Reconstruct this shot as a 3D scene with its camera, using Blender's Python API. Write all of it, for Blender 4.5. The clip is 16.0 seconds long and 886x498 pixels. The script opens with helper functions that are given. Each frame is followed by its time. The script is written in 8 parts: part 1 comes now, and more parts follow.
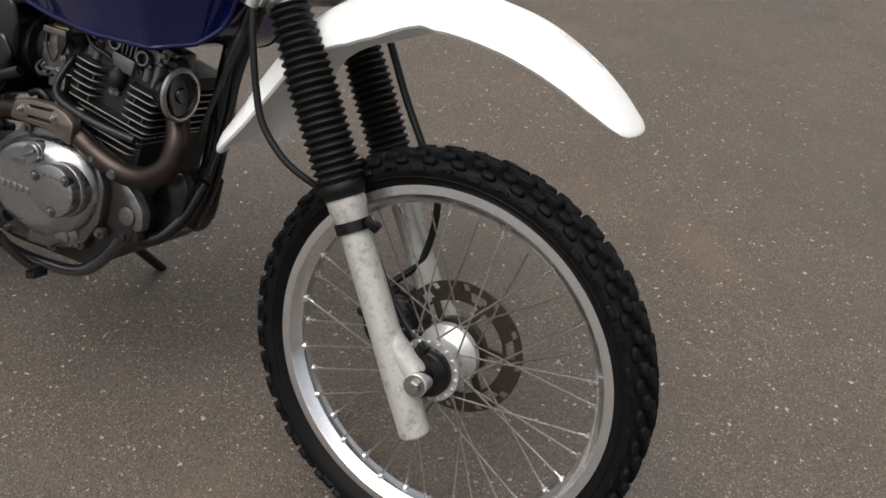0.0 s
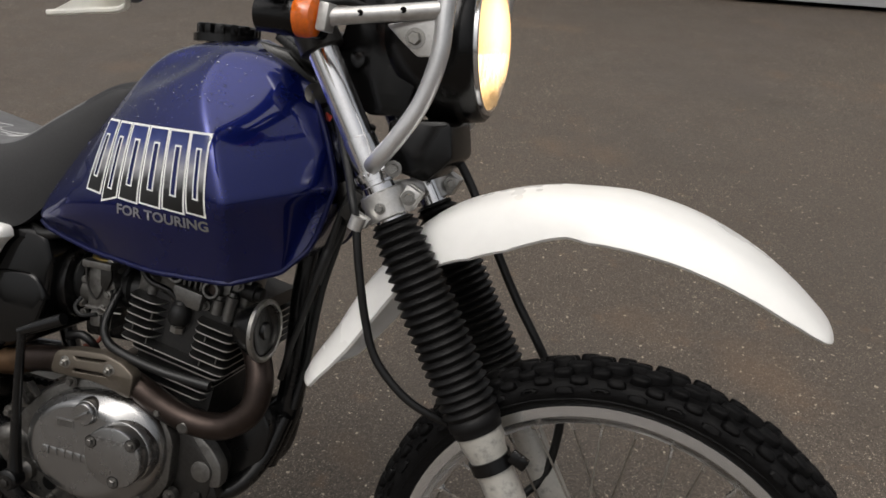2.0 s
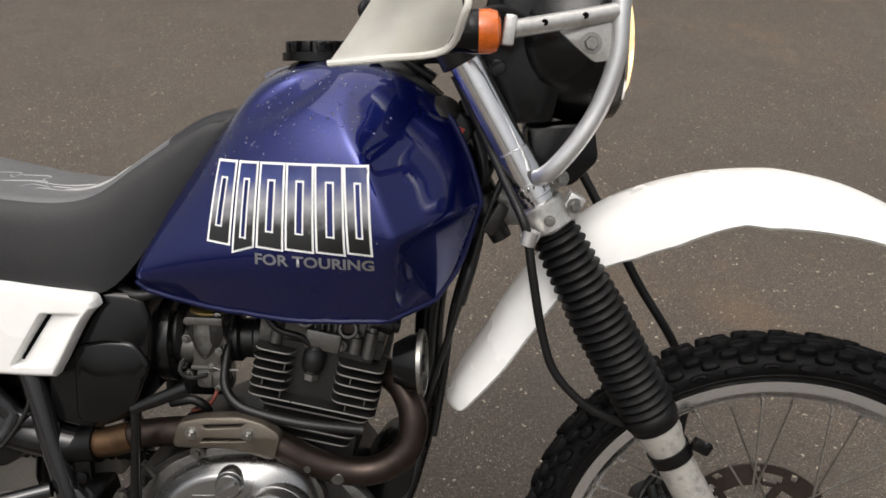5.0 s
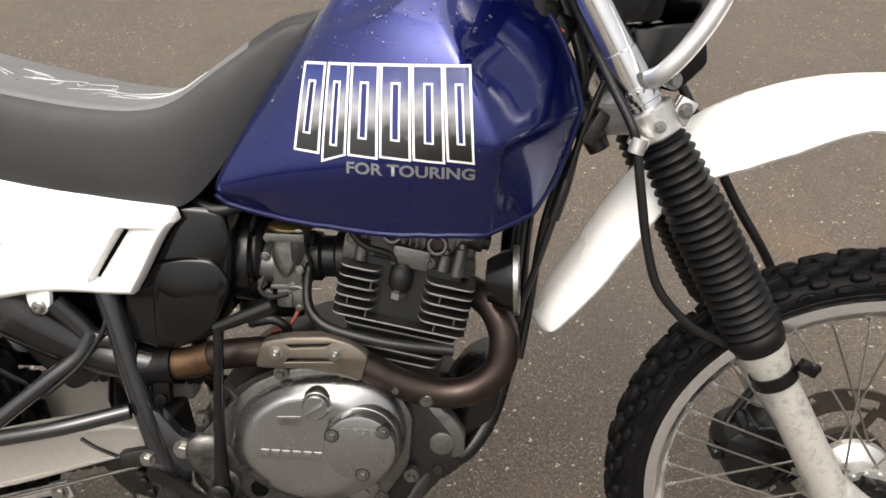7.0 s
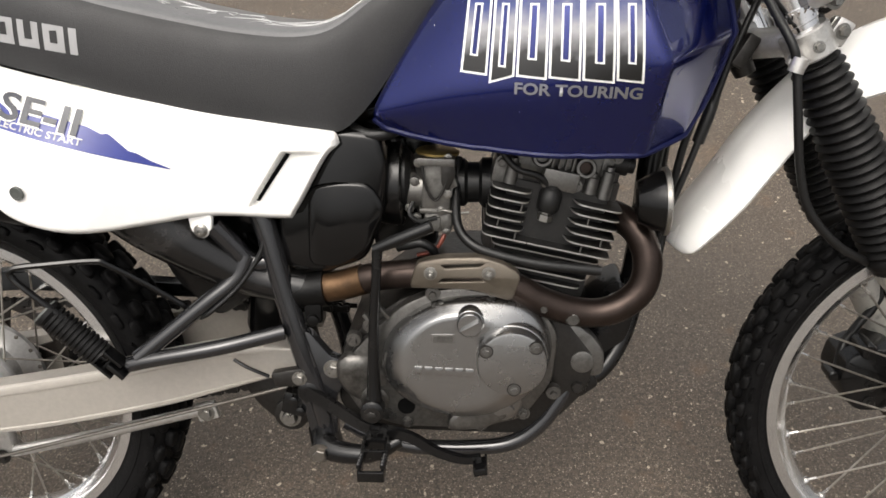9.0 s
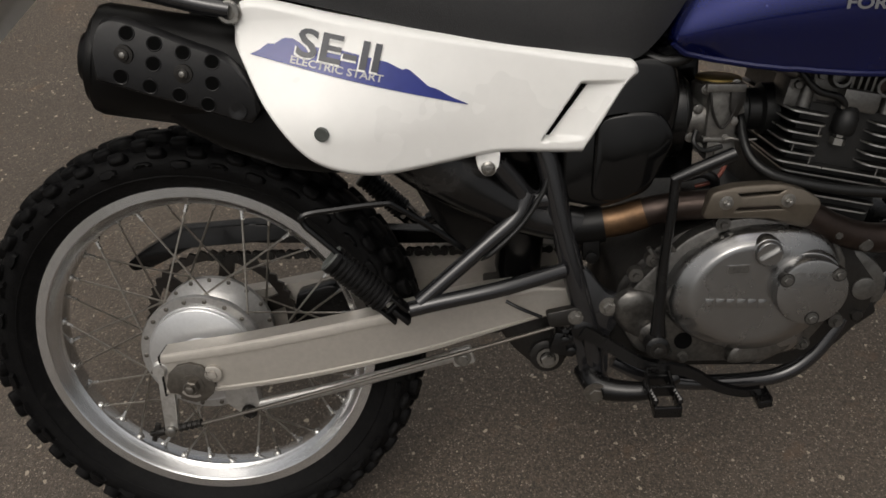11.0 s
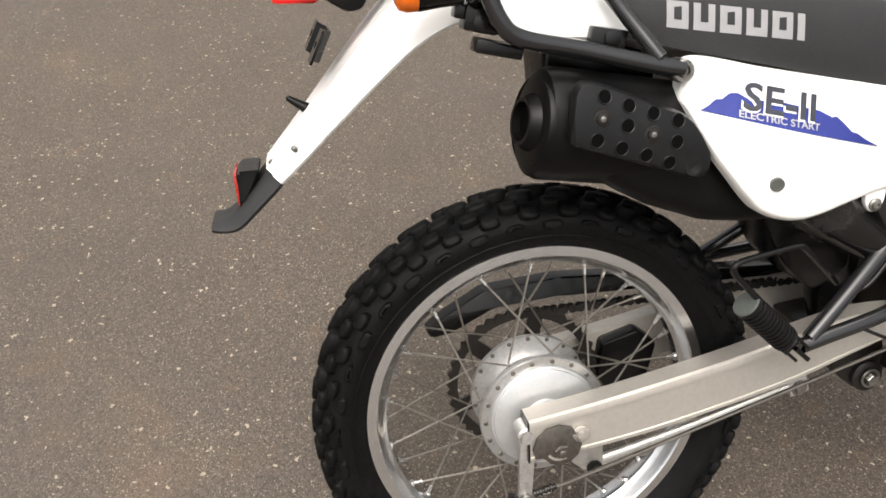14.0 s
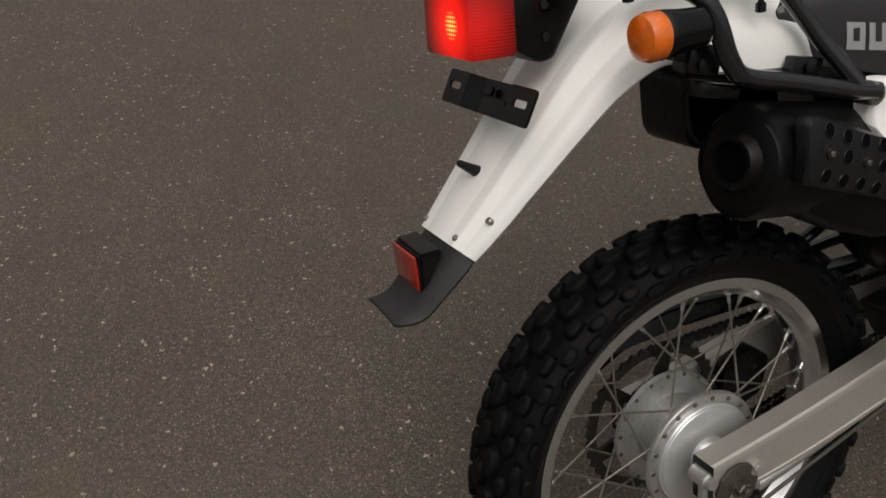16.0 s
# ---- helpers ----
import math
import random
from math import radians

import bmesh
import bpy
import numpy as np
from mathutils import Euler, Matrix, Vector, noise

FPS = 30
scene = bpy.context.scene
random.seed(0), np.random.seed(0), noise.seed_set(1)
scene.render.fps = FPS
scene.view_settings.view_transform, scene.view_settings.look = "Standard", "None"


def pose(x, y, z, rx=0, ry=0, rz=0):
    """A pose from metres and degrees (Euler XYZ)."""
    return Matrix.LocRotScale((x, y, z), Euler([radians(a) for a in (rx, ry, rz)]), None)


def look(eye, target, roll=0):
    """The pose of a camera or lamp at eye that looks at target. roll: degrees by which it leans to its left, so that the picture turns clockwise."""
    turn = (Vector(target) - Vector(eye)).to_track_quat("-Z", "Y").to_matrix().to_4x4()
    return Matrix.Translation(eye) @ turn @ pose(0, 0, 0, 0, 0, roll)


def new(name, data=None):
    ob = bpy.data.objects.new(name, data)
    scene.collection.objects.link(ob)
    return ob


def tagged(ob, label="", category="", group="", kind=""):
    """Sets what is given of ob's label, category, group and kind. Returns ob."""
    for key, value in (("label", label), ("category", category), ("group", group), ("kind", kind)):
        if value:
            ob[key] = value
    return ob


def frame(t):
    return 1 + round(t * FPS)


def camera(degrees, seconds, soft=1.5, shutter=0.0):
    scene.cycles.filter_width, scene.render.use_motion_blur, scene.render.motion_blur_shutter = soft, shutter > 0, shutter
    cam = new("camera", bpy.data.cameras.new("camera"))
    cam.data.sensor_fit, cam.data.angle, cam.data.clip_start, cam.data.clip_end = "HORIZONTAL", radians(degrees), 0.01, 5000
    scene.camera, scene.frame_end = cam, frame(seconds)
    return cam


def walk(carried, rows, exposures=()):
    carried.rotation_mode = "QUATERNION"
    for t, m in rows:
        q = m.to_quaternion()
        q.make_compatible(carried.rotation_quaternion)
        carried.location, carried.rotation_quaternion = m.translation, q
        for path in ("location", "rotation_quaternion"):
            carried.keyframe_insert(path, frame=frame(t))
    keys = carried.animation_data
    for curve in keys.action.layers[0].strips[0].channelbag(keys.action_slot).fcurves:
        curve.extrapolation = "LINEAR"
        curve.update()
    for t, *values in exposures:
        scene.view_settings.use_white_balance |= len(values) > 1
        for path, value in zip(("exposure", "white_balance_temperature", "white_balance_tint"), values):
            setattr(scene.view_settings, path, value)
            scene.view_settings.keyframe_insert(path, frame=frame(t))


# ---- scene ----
cam = camera(57.3, 16.0, soft=1.6)
METRES = 2.75
# the path's own frame, set into the place: the first eye and its tilt, lean and turn
BASE = pose(1.7098, -0.7682, 1.1921, -36.152, -4.363, 23.144)
ROWS = [
    (0.0, 0.0, 0.0, 0.0, 0.0, 0.0, -0.0),
    (0.5, -0.0333, -0.0067, 0.0078, 0.56, 3.03, -0.22),
    (1.0, -0.0592, 0.0177, 0.03, -1.18, 4.46, 2.14),
    (1.5, -0.0713, 0.0485, 0.0559, -3.32, 5.39, 6.54),
    (2.0, -0.0859, 0.0557, 0.0702, -3.93, 6.08, 7.22),
    (2.5, -0.112, 0.051, 0.0844, -6.46, 6.58, 9.78),
    (3.0, -0.1433, 0.0391, 0.0968, -10.23, 6.5, 12.76),
    (3.5, -0.1682, 0.0386, 0.099, -12.44, 4.62, 13.63),
    (6.0, -0.235, 0.117, 0.1254, -16.06, -0.47, 16.95),
    (6.5, -0.2417, 0.1172, 0.121, -15.27, -1.55, 16.61),
    (7.0, -0.2463, 0.1165, 0.1171, -14.48, -2.4, 16.08),
    (7.5, -0.2543, 0.1139, 0.1114, -13.42, -3.58, 15.43),
    (8.0, -0.2693, 0.105, 0.1079, -13.57, -4.07, 15.45),
    (10.5, -0.4014, 0.1537, 0.1391, -14.91, -7.3, 18.08),
    (11.0, -0.4327, 0.1606, 0.1465, -14.87, -7.99, 18.7),
    (11.5, -0.4824, 0.1575, 0.1554, -17.45, -8.73, 20.18),
    (12.0, -0.5229, 0.1554, 0.1649, -18.66, -8.06, 19.48),
    (12.5, -0.5541, 0.1795, 0.177, -18.83, -8.26, 18.44),
    (13.0, -0.5859, 0.2193, 0.1962, -21.73, -12.32, 20.63),
    (13.5, -0.6043, 0.2365, 0.2146, -23.38, -12.38, 21.88),
    (14.0, -0.6408, 0.2429, 0.242, -27.05, -10.22, 22.11),
    (14.5, -0.6793, 0.2495, 0.2623, -32.96, -10.82, 24.42),
    (15.0, -0.7007, 0.2701, 0.2805, -35.78, -10.39, 23.65),
    (15.5, -0.7181, 0.3148, 0.3066, -39.45, -13.62, 24.74),
    (16.0, -0.7217, 0.3473, 0.3226, -42.28, -16.86, 26.84),
]
# the phone's own exposure and white balance on the way: seconds, stops, kelvin, tint
EXPOSURES = [(t, e, k, 10.0) for t, e, k in (
    (0.0, 0.75, 6450), (0.5, 0.77, 6480), (1.0, 0.74, 6550), (1.5, 0.30, 6650), (2.0, 0.25, 6650), (2.5, 0.20, 6650), (3.5, 0.20, 6650), (4.7, 0.50, 6650), (6.0, 0.83, 6700),
    (6.5, 0.90, 6750), (7.0, 1.30, 6850), (7.5, 1.88, 6900), (8.0, 2.0, 6850), (9.2, 0.80, 6800), (10.5, -0.03, 6850), (11.0, -0.03, 6850), (12.0, -0.05, 6950), (12.5, 0.82, 6950),
    (13.0, 1.28, 6950), (14.0, 1.25, 6800), (14.5, 0.70, 6600), (15.0, 0.24, 6550), (15.5, 0.0, 6750), (16.0, -0.22, 6850))]
walk(cam, [(t, BASE @ pose(METRES * x, METRES * y, METRES * z, 90 + pitch, roll, yaw)) for t, x, y, z, yaw, pitch, roll in ROWS], EXPOSURES)

# ---- sky and sun: an overcast afternoon ----
world = bpy.data.worlds.new("overcast_sky")
scene.world = world
world.use_nodes = True
wn = world.node_tree.nodes
sky = wn.new("ShaderNodeTexSky")
sky.sky_type, sky.sun_disc = "NISHITA", False
sky.sun_elevation, sky.sun_rotation = radians(62), radians(200)
sky.air_density, sky.dust_density, sky.ozone_density = 1.0, 6.0, 1.0
grey = wn.new("ShaderNodeHueSaturation")
grey.inputs["Saturation"].default_value = 0.22
link = world.node_tree.links.new
link(sky.outputs[0], grey.inputs["Color"])
# an overcast sky is about three times as bright overhead as at the horizon
where, split, lift, shade = wn.new("ShaderNodeTexCoord"), wn.new("ShaderNodeSeparateXYZ"), wn.new("ShaderNodeMapRange"), wn.new("ShaderNodeMix")
link(where.outputs["Generated"], split.inputs[0])
link(split.outputs["Z"], lift.inputs["Value"])
lift.inputs["From Min"].default_value, lift.inputs["From Max"].default_value = 0.0, 1.0
lift.inputs["To Min"].default_value, lift.inputs["To Max"].default_value = 0.45, 1.15
shade.data_type, shade.blend_type = "RGBA", "MULTIPLY"
shade.inputs[0].default_value = 1.0
link(grey.outputs[0], shade.inputs[6])
link(lift.outputs[0], shade.inputs[7])
link(shade.outputs[2], wn["Background"].inputs["Color"])
wn["Background"].inputs["Strength"].default_value = 0.13
sun_data = bpy.data.lights.new("sun", "SUN")
sun_data.energy, sun_data.angle, sun_data.color = 0.66, radians(60), (1.0, 0.96, 0.9)
sun = new("sun", sun_data)
sun.matrix_world = look((0.8, 1.9, 6.0), (0.8, 0.2, 0.0))

# ---- materials ----
def material(name, colour, rough=0.5, metal=0.0, grain=0.0, scale=60.0, bump=0.0, bump_scale=None, wear=None, wear_scale=9.0,
             wear_amount=0.0, coat=0.0, rough_var=0.08, glow=None, spec=0.5, stretch=(1, 1, 1)):
    """A worn surface: fine grain and broad stains vary the colour and the gloss, and a bump gives the relief."""
    m = bpy.data.materials.new(name)
    m.use_nodes = True
    nt = m.node_tree
    bs = nt.nodes["Principled BSDF"]
    L = nt.links.new
    tc = nt.nodes.new("ShaderNodeTexCoord")
    mp = nt.nodes.new("ShaderNodeMapping")
    mp.inputs["Scale"].default_value = stretch
    L(tc.outputs["Object"], mp.inputs["Vector"])

    def noise_node(sc, detail=4.0, ro=0.6):
        n = nt.nodes.new("ShaderNodeTexNoise")
        n.inputs["Scale"].default_value, n.inputs["Detail"].default_value, n.inputs["Roughness"].default_value = sc, detail, ro
        L(mp.outputs[0], n.inputs["Vector"])
        return n.outputs["Fac"]

    def ramp(fac, a, b, ca, cb):
        r = nt.nodes.new("ShaderNodeMapRange")
        r.inputs["From Min"].default_value, r.inputs["From Max"].default_value = a, b
        r.inputs["To Min"].default_value, r.inputs["To Max"].default_value = ca, cb
        L(fac, r.inputs["Value"])
        return r.outputs[0]

    def mix(fac, a, b):
        x = nt.nodes.new("ShaderNodeMix")
        x.data_type = "RGBA"
        for s, v in ((0, fac), (6, a), (7, b)):
            if hasattr(v, "node"):
                L(v, x.inputs[s])
            else:
                x.inputs[s].default_value = v if s == 0 else (*v, 1.0)
        return x.outputs[2]

    col = tuple(colour)
    fine = noise_node(scale)
    broad = noise_node(wear_scale, 5.0, 0.65)
    dark = tuple(c * (1 - grain) for c in col)
    light = tuple(min(1.0, c * (1 + grain)) for c in col)
    out = mix(ramp(fine, 0.3, 0.7, 0, 1), dark, light)
    if wear is not None:
        out = mix(ramp(broad, 0.52, 0.72, 0, wear_amount), out, wear)
    L(out, bs.inputs["Base Color"])
    L(ramp(broad, 0.3, 0.7, max(0.02, rough - rough_var), min(1, rough + rough_var)), bs.inputs["Roughness"])
    bs.inputs["Metallic"].default_value = metal
    bs.inputs["Specular IOR Level"].default_value = spec
    bs.inputs["Coat Weight"].default_value = coat
    bs.inputs["Coat Roughness"].default_value = 0.04
    if bump:
        b = nt.nodes.new("ShaderNodeBump")
        b.inputs["Strength"].default_value, b.inputs["Distance"].default_value = min(1.0, bump), 0.001
        L(noise_node(bump_scale or scale, 6.0), b.inputs["Height"])
        L(b.outputs[0], bs.inputs["Normal"])
    if glow:
        bs.inputs["Emission Color"].default_value = (*glow[0], 1)
        bs.inputs["Emission Strength"].default_value = glow[1]
    return m


def asphalt_material():
    """Worn, damp asphalt: dark binder, a crowd of small stones, a few pale chips, rusty stains and darker damp patches."""
    m = bpy.data.materials.new("asphalt")
    m.use_nodes = True
    nt = m.node_tree
    bs = nt.nodes["Principled BSDF"]
    L = nt.links.new
    tc = nt.nodes.new("ShaderNodeTexCoord")
    P = tc.outputs["Object"]

    def nz(sc, detail=3.0, ro=0.6):
        n = nt.nodes.new("ShaderNodeTexNoise")
        n.inputs["Scale"].default_value, n.inputs["Detail"].default_value, n.inputs["Roughness"].default_value = sc, detail, ro
        L(P, n.inputs["Vector"])
        return n.outputs["Fac"]

    def vor(sc, feature="F1"):
        v = nt.nodes.new("ShaderNodeTexVoronoi")
        v.inputs["Scale"].default_value, v.feature = sc, feature
        # bent out of round, so that the stones are shards
        n, shift = nt.nodes.new("ShaderNodeTexNoise"), nt.nodes.new("ShaderNodeVectorMath")
        n.inputs["Scale"].default_value, n.inputs["Detail"].default_value = sc * 0.8, 1.0
        shift.operation = "MULTIPLY_ADD"
        shift.inputs[1].default_value = (1.5 / sc,) * 3
        L(P, n.inputs["Vector"])
        L(n.outputs["Color"], shift.inputs[0])
        L(P, shift.inputs[2])
        L(shift.outputs[0], v.inputs["Vector"])
        return v

    def mr(f, a, b, c=0.0, d=1.0):
        r = nt.nodes.new("ShaderNodeMapRange")
        for k, x in zip(("From Min", "From Max", "To Min", "To Max"), (a, b, c, d)):
            r.inputs[k].default_value = x
        L(f, r.inputs["Value"])
        return r.outputs[0]

    def mul(a, b):
        x = nt.nodes.new("ShaderNodeMath")
        x.operation = "MULTIPLY"
        L(a, x.inputs[0])
        if hasattr(b, "node"):
            L(b, x.inputs[1])
        else:
            x.inputs[1].default_value = b
        return x.outputs[0]

    def mix(f, a, b):
        x = nt.nodes.new("ShaderNodeMix")
        x.data_type = "RGBA"
        for s, v in ((0, f), (6, a), (7, b)):
            if hasattr(v, "node"):
                L(v, x.inputs[s])
            else:
                x.inputs[s].default_value = (*v, 1.0)
        return x.outputs[2]

    def red(v):
        s = nt.nodes.new("ShaderNodeSeparateColor")
        L(v.outputs["Color"], s.inputs[0])
        return s.outputs

    small, mid, big = vor(430.0), vor(230.0), vor(105.0)
    r_small, r_mid, r_big = red(small), red(mid), red(big)
    ragged = nz(620.0, 2.0)
    crowd = mr(nz(4.5, 4.0, 0.6), 0.36, 0.64)
    base = mix(mr(nz(1.7, 5.0), 0.35, 0.68), (0.0619, 0.0480, 0.0359), (0.0822, 0.0642, 0.0483))
    base = mix(mr(nz(120.0, 3.0, 0.6), 0.44, 0.60, 0.0, 0.85), base, (0.0300, 0.0225, 0.0165))
    base = mix(mr(nz(165.0, 2.0, 0.6), 0.52, 0.68, 0.0, 0.75), base, (0.1380, 0.1070, 0.0790))
    base = mix(mr(nz(36.0, 3.0, 0.6), 0.38, 0.66, 0.0, 0.45), base, (0.0445, 0.0341, 0.0248))
    # stones of three sizes, each with its own tone; only some are bare, more in some patches
    base = mix(mul(mr(r_small[0], 0.35, 1.0, 0.0, 0.7), mr(small.outputs["Distance"], 0.55, 0.25)), base, (0.1374, 0.1077, 0.0793))
    base = mix(mul(mr(r_mid[0], 0.50, 0.97, 0.0, 0.8), mr(mid.outputs["Distance"], 0.50, 0.28)), base, (0.1741, 0.1364, 0.1008))
    base = mix(mul(mul(mul(mr(r_small[1], 0.83, 0.88), mr(small.outputs["Distance"], 0.55, 0.42)), mr(ragged, 0.40, 0.52)), mr(crowd, 0, 1, 0.35, 1.0)), base, (0.3162, 0.2603, 0.2004))
    base = mix(mul(mul(mul(mr(r_mid[1], 0.835, 0.88), mr(mid.outputs["Distance"], 0.46, 0.32)), mr(ragged, 0.38, 0.50)), mr(crowd, 0, 1, 0.5, 1.0)), base, (0.3700, 0.3120, 0.2430))
    base = mix(mul(mul(mr(r_big[0], 0.970, 0.975), mr(big.outputs["Distance"], 0.44, 0.36)), mr(ragged, 0.30, 0.42)), base, (0.4000, 0.3370, 0.2600))
    base = mix(mul(mr(r_mid[2], 0.76, 0.82, 0.0, 0.8), mr(mid.outputs["Distance"], 0.50, 0.3)), base, (0.0348, 0.0278, 0.0223))
    # rusty and damp stains
    base = mix(mr(nz(1.3, 5.0, 0.6), 0.58, 0.76, 0.0, 0.45), base, (0.1789, 0.1059, 0.0545))
    base = mix(mr(nz(14.0, 4.0, 0.6), 0.60, 0.76, 0.0, 0.40), base, (0.1644, 0.0942, 0.0496))
    damp = mr(nz(0.9, 5.0, 0.55), 0.42, 0.66)
    base = mix(mul(damp, 0.25), base, (0.0503, 0.0413, 0.0338))
    L(base, bs.inputs["Base Color"])
    L(mr(damp, 0, 1, 0.62, 0.42), bs.inputs["Roughness"])
    h1, h2 = nt.nodes.new("ShaderNodeBump"), nt.nodes.new("ShaderNodeBump")
    for b, f, d in ((h1, mid.outputs["Distance"], 0.0022), (h2, small.outputs["Distance"], 0.0012)):
        b.inputs["Strength"].default_value, b.inputs["Distance"].default_value = 0.55, d
        L(f, b.inputs["Height"])
    h1.invert = h2.invert = True
    L(h1.outputs[0], h2.inputs["Normal"])
    L(h2.outputs[0], bs.inputs["Normal"])
    return m


ASPHALT = asphalt_material()


def chip_material():
    """Stone chips, each of its own tone."""
    m = bpy.data.materials.new("stone_chips")
    m.use_nodes = True
    nt = m.node_tree
    geo, ramp = nt.nodes.new("ShaderNodeNewGeometry"), nt.nodes.new("ShaderNodeValToRGB")
    e = ramp.color_ramp.elements
    e[0].position, e[0].color = 0.0, (0.10, 0.082, 0.064, 1)
    e[1].position, e[1].color = 1.0, (0.40, 0.355, 0.29, 1)
    for p, c in ((0.35, (0.20, 0.17, 0.135, 1)), (0.70, (0.33, 0.29, 0.24, 1))):
        q = e.new(p)
        q.color = c
    nt.links.new(geo.outputs["Random Per Island"], ramp.inputs[0])
    nt.links.new(ramp.outputs[0], nt.nodes["Principled BSDF"].inputs["Base Color"])
    nt.nodes["Principled BSDF"].inputs["Roughness"].default_value = 0.6
    return m


CHIPS = chip_material()
RUBBER = material("tyre_rubber", (0.0042, 0.0041, 0.0043), 0.56, grain=0.3, scale=120, bump=0.9, bump_scale=160, wear=(0.011, 0.0105, 0.0103), wear_amount=0.7, wear_scale=55, spec=0.11)
BOOT = material("fork_boot_rubber", (0.0065, 0.0063, 0.0064), 0.46, grain=0.2, scale=150, bump=0.2, spec=0.20)
HOSE = material("hose_rubber", (0.006, 0.006, 0.006), 0.42, grain=0.2, spec=0.4)
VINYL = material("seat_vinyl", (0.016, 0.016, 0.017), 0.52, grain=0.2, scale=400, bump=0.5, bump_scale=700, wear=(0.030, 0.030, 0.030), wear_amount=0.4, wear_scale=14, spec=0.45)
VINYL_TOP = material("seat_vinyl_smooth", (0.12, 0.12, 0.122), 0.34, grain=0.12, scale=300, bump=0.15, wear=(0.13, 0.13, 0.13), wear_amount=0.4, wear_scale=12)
PLASTIC = material("black_plastic", (0.0035, 0.0034, 0.0034), 0.20, grain=0.2, scale=220, bump=0.2, wear=(0.012, 0.0112, 0.0105), wear_amount=0.55, wear_scale=18, spec=0.32, rough_var=0.10)
GLOSS_BLACK = material("polished_black_plastic", (0.0034, 0.0033, 0.0034), 0.10, grain=0.2, scale=200, bump=0.12, bump_scale=30, wear=(0.010, 0.0095, 0.009), wear_amount=0.5, wear_scale=22, spec=0.36, rough_var=0.07)
PLASTIC_GREY = material("faded_black_plastic", (0.020, 0.020, 0.021), 0.48, grain=0.18, scale=260, bump=0.3, wear=(0.035, 0.035, 0.035), wear_amount=0.4, spec=0.4)
WHITE = material("white_plastic", (0.85, 0.845, 0.82), 0.30, grain=0.02, scale=40, bump=0.06, bump_scale=25, wear=(0.80, 0.785, 0.74), wear_amount=0.25, wear_scale=2.5)
BLUE = material("blue_paint", (0.0036, 0.0096, 0.112), 0.26, metal=0.8, grain=0.15, scale=900, coat=1.0, rough_var=0.04, spec=0.3)
BLUE_DECAL = material("blue_decal", (0.026, 0.038, 0.215), 0.24, grain=0.05, scale=80)
BLUE_SEAM = material("blue_paint_rim", (0.0025, 0.005, 0.045), 0.5, metal=0.3, grain=0.1, scale=500, coat=0.1, spec=0.3)
ALLOY = material("satin_alloy", (0.56, 0.55, 0.53), 0.36, metal=0.75, grain=0.10, scale=160, bump=0.2, wear=(0.30, 0.285, 0.26), wear_amount=0.65, wear_scale=48)
SLIDER = material("peeling_slider_paint", (0.46, 0.445, 0.405), 0.38, metal=0.35, grain=0.06, scale=160, bump=0.25, wear=(0.17, 0.165, 0.16), wear_amount=0.85, wear_scale=62)
RIM_ALLOY = material("rim_alloy", (0.74, 0.745, 0.75), 0.22, metal=1.0, grain=0.05, scale=120, bump=0.06, rough_var=0.06)
CAST = material("cast_alloy", (0.16, 0.156, 0.148), 0.36, metal=0.85, grain=0.14, scale=220, bump=0.4, wear=(0.050, 0.046, 0.041), wear_amount=0.75, wear_scale=24)
FLANGE = material("grimy_cast_alloy", (0.135, 0.130, 0.122), 0.34, metal=0.85, grain=0.2, scale=180, bump=0.5, wear=(0.028, 0.025, 0.022), wear_amount=0.9, wear_scale=20)
COVER = material("engine_cover_alloy", (0.315, 0.314, 0.312), 0.27, metal=0.97, grain=0.03, scale=300, bump=0.05, wear=(0.345, 0.34, 0.33), wear_amount=0.4, wear_scale=9)
CASE = material("dark_crankcase", (0.034, 0.032, 0.030), 0.36, metal=0.7, grain=0.18, scale=160, bump=0.5, wear=(0.020, 0.018, 0.016), wear_amount=0.65, wear_scale=16)
FIN_EDGE = material("machined_fin", (0.50, 0.49, 0.47), 0.32, metal=0.85, grain=0.08, scale=200)
FIN = material("black_cylinder", (0.014, 0.0135, 0.013), 0.50, metal=0.3, grain=0.2, scale=160, bump=0.3, wear=(0.035, 0.033, 0.031), wear_amount=0.4, wear_scale=30)
CHROME = material("chrome", (0.76, 0.76, 0.77), 0.14, metal=1.0, grain=0.03, scale=60, wear=(0.55, 0.52, 0.48), wear_amount=0.3, wear_scale=40)
STEEL = material("zinc_steel", (0.27, 0.262, 0.245), 0.32, metal=0.9, grain=0.14, scale=200, wear=(0.13, 0.105, 0.075), wear_amount=0.5, wear_scale=60)
SPOKE = material("spoke_steel", (0.30, 0.28, 0.25), 0.36, metal=0.9, grain=0.2, scale=200, wear=(0.08, 0.055, 0.04), wear_amount=0.5, wear_scale=30)
NIPPLE = material("bright_nipple", (0.70, 0.69, 0.67), 0.24, metal=1.0, grain=0.05, scale=200, wear=(0.34, 0.29, 0.22), wear_amount=0.4, wear_scale=60)
FRAME = material("black_frame_paint", (0.0035, 0.0035, 0.0037), 0.24, grain=0.2, scale=120, wear=(0.011, 0.010, 0.0095), wear_amount=0.5, coat=0.15, spec=0.35)
FRAME_GREY = material("grey_frame_paint", (0.018, 0.018, 0.0195), 0.13, metal=0.3, grain=0.15, scale=160, wear=(0.010, 0.0098, 0.0095), wear_amount=0.6, wear_scale=22, coat=0.6)
SWING = material("champagne_alloy", (0.43, 0.402, 0.362), 0.46, metal=0.5, grain=0.05, scale=130, bump=0.1, wear=(0.36, 0.335, 0.30), wear_amount=0.45, wear_scale=12)
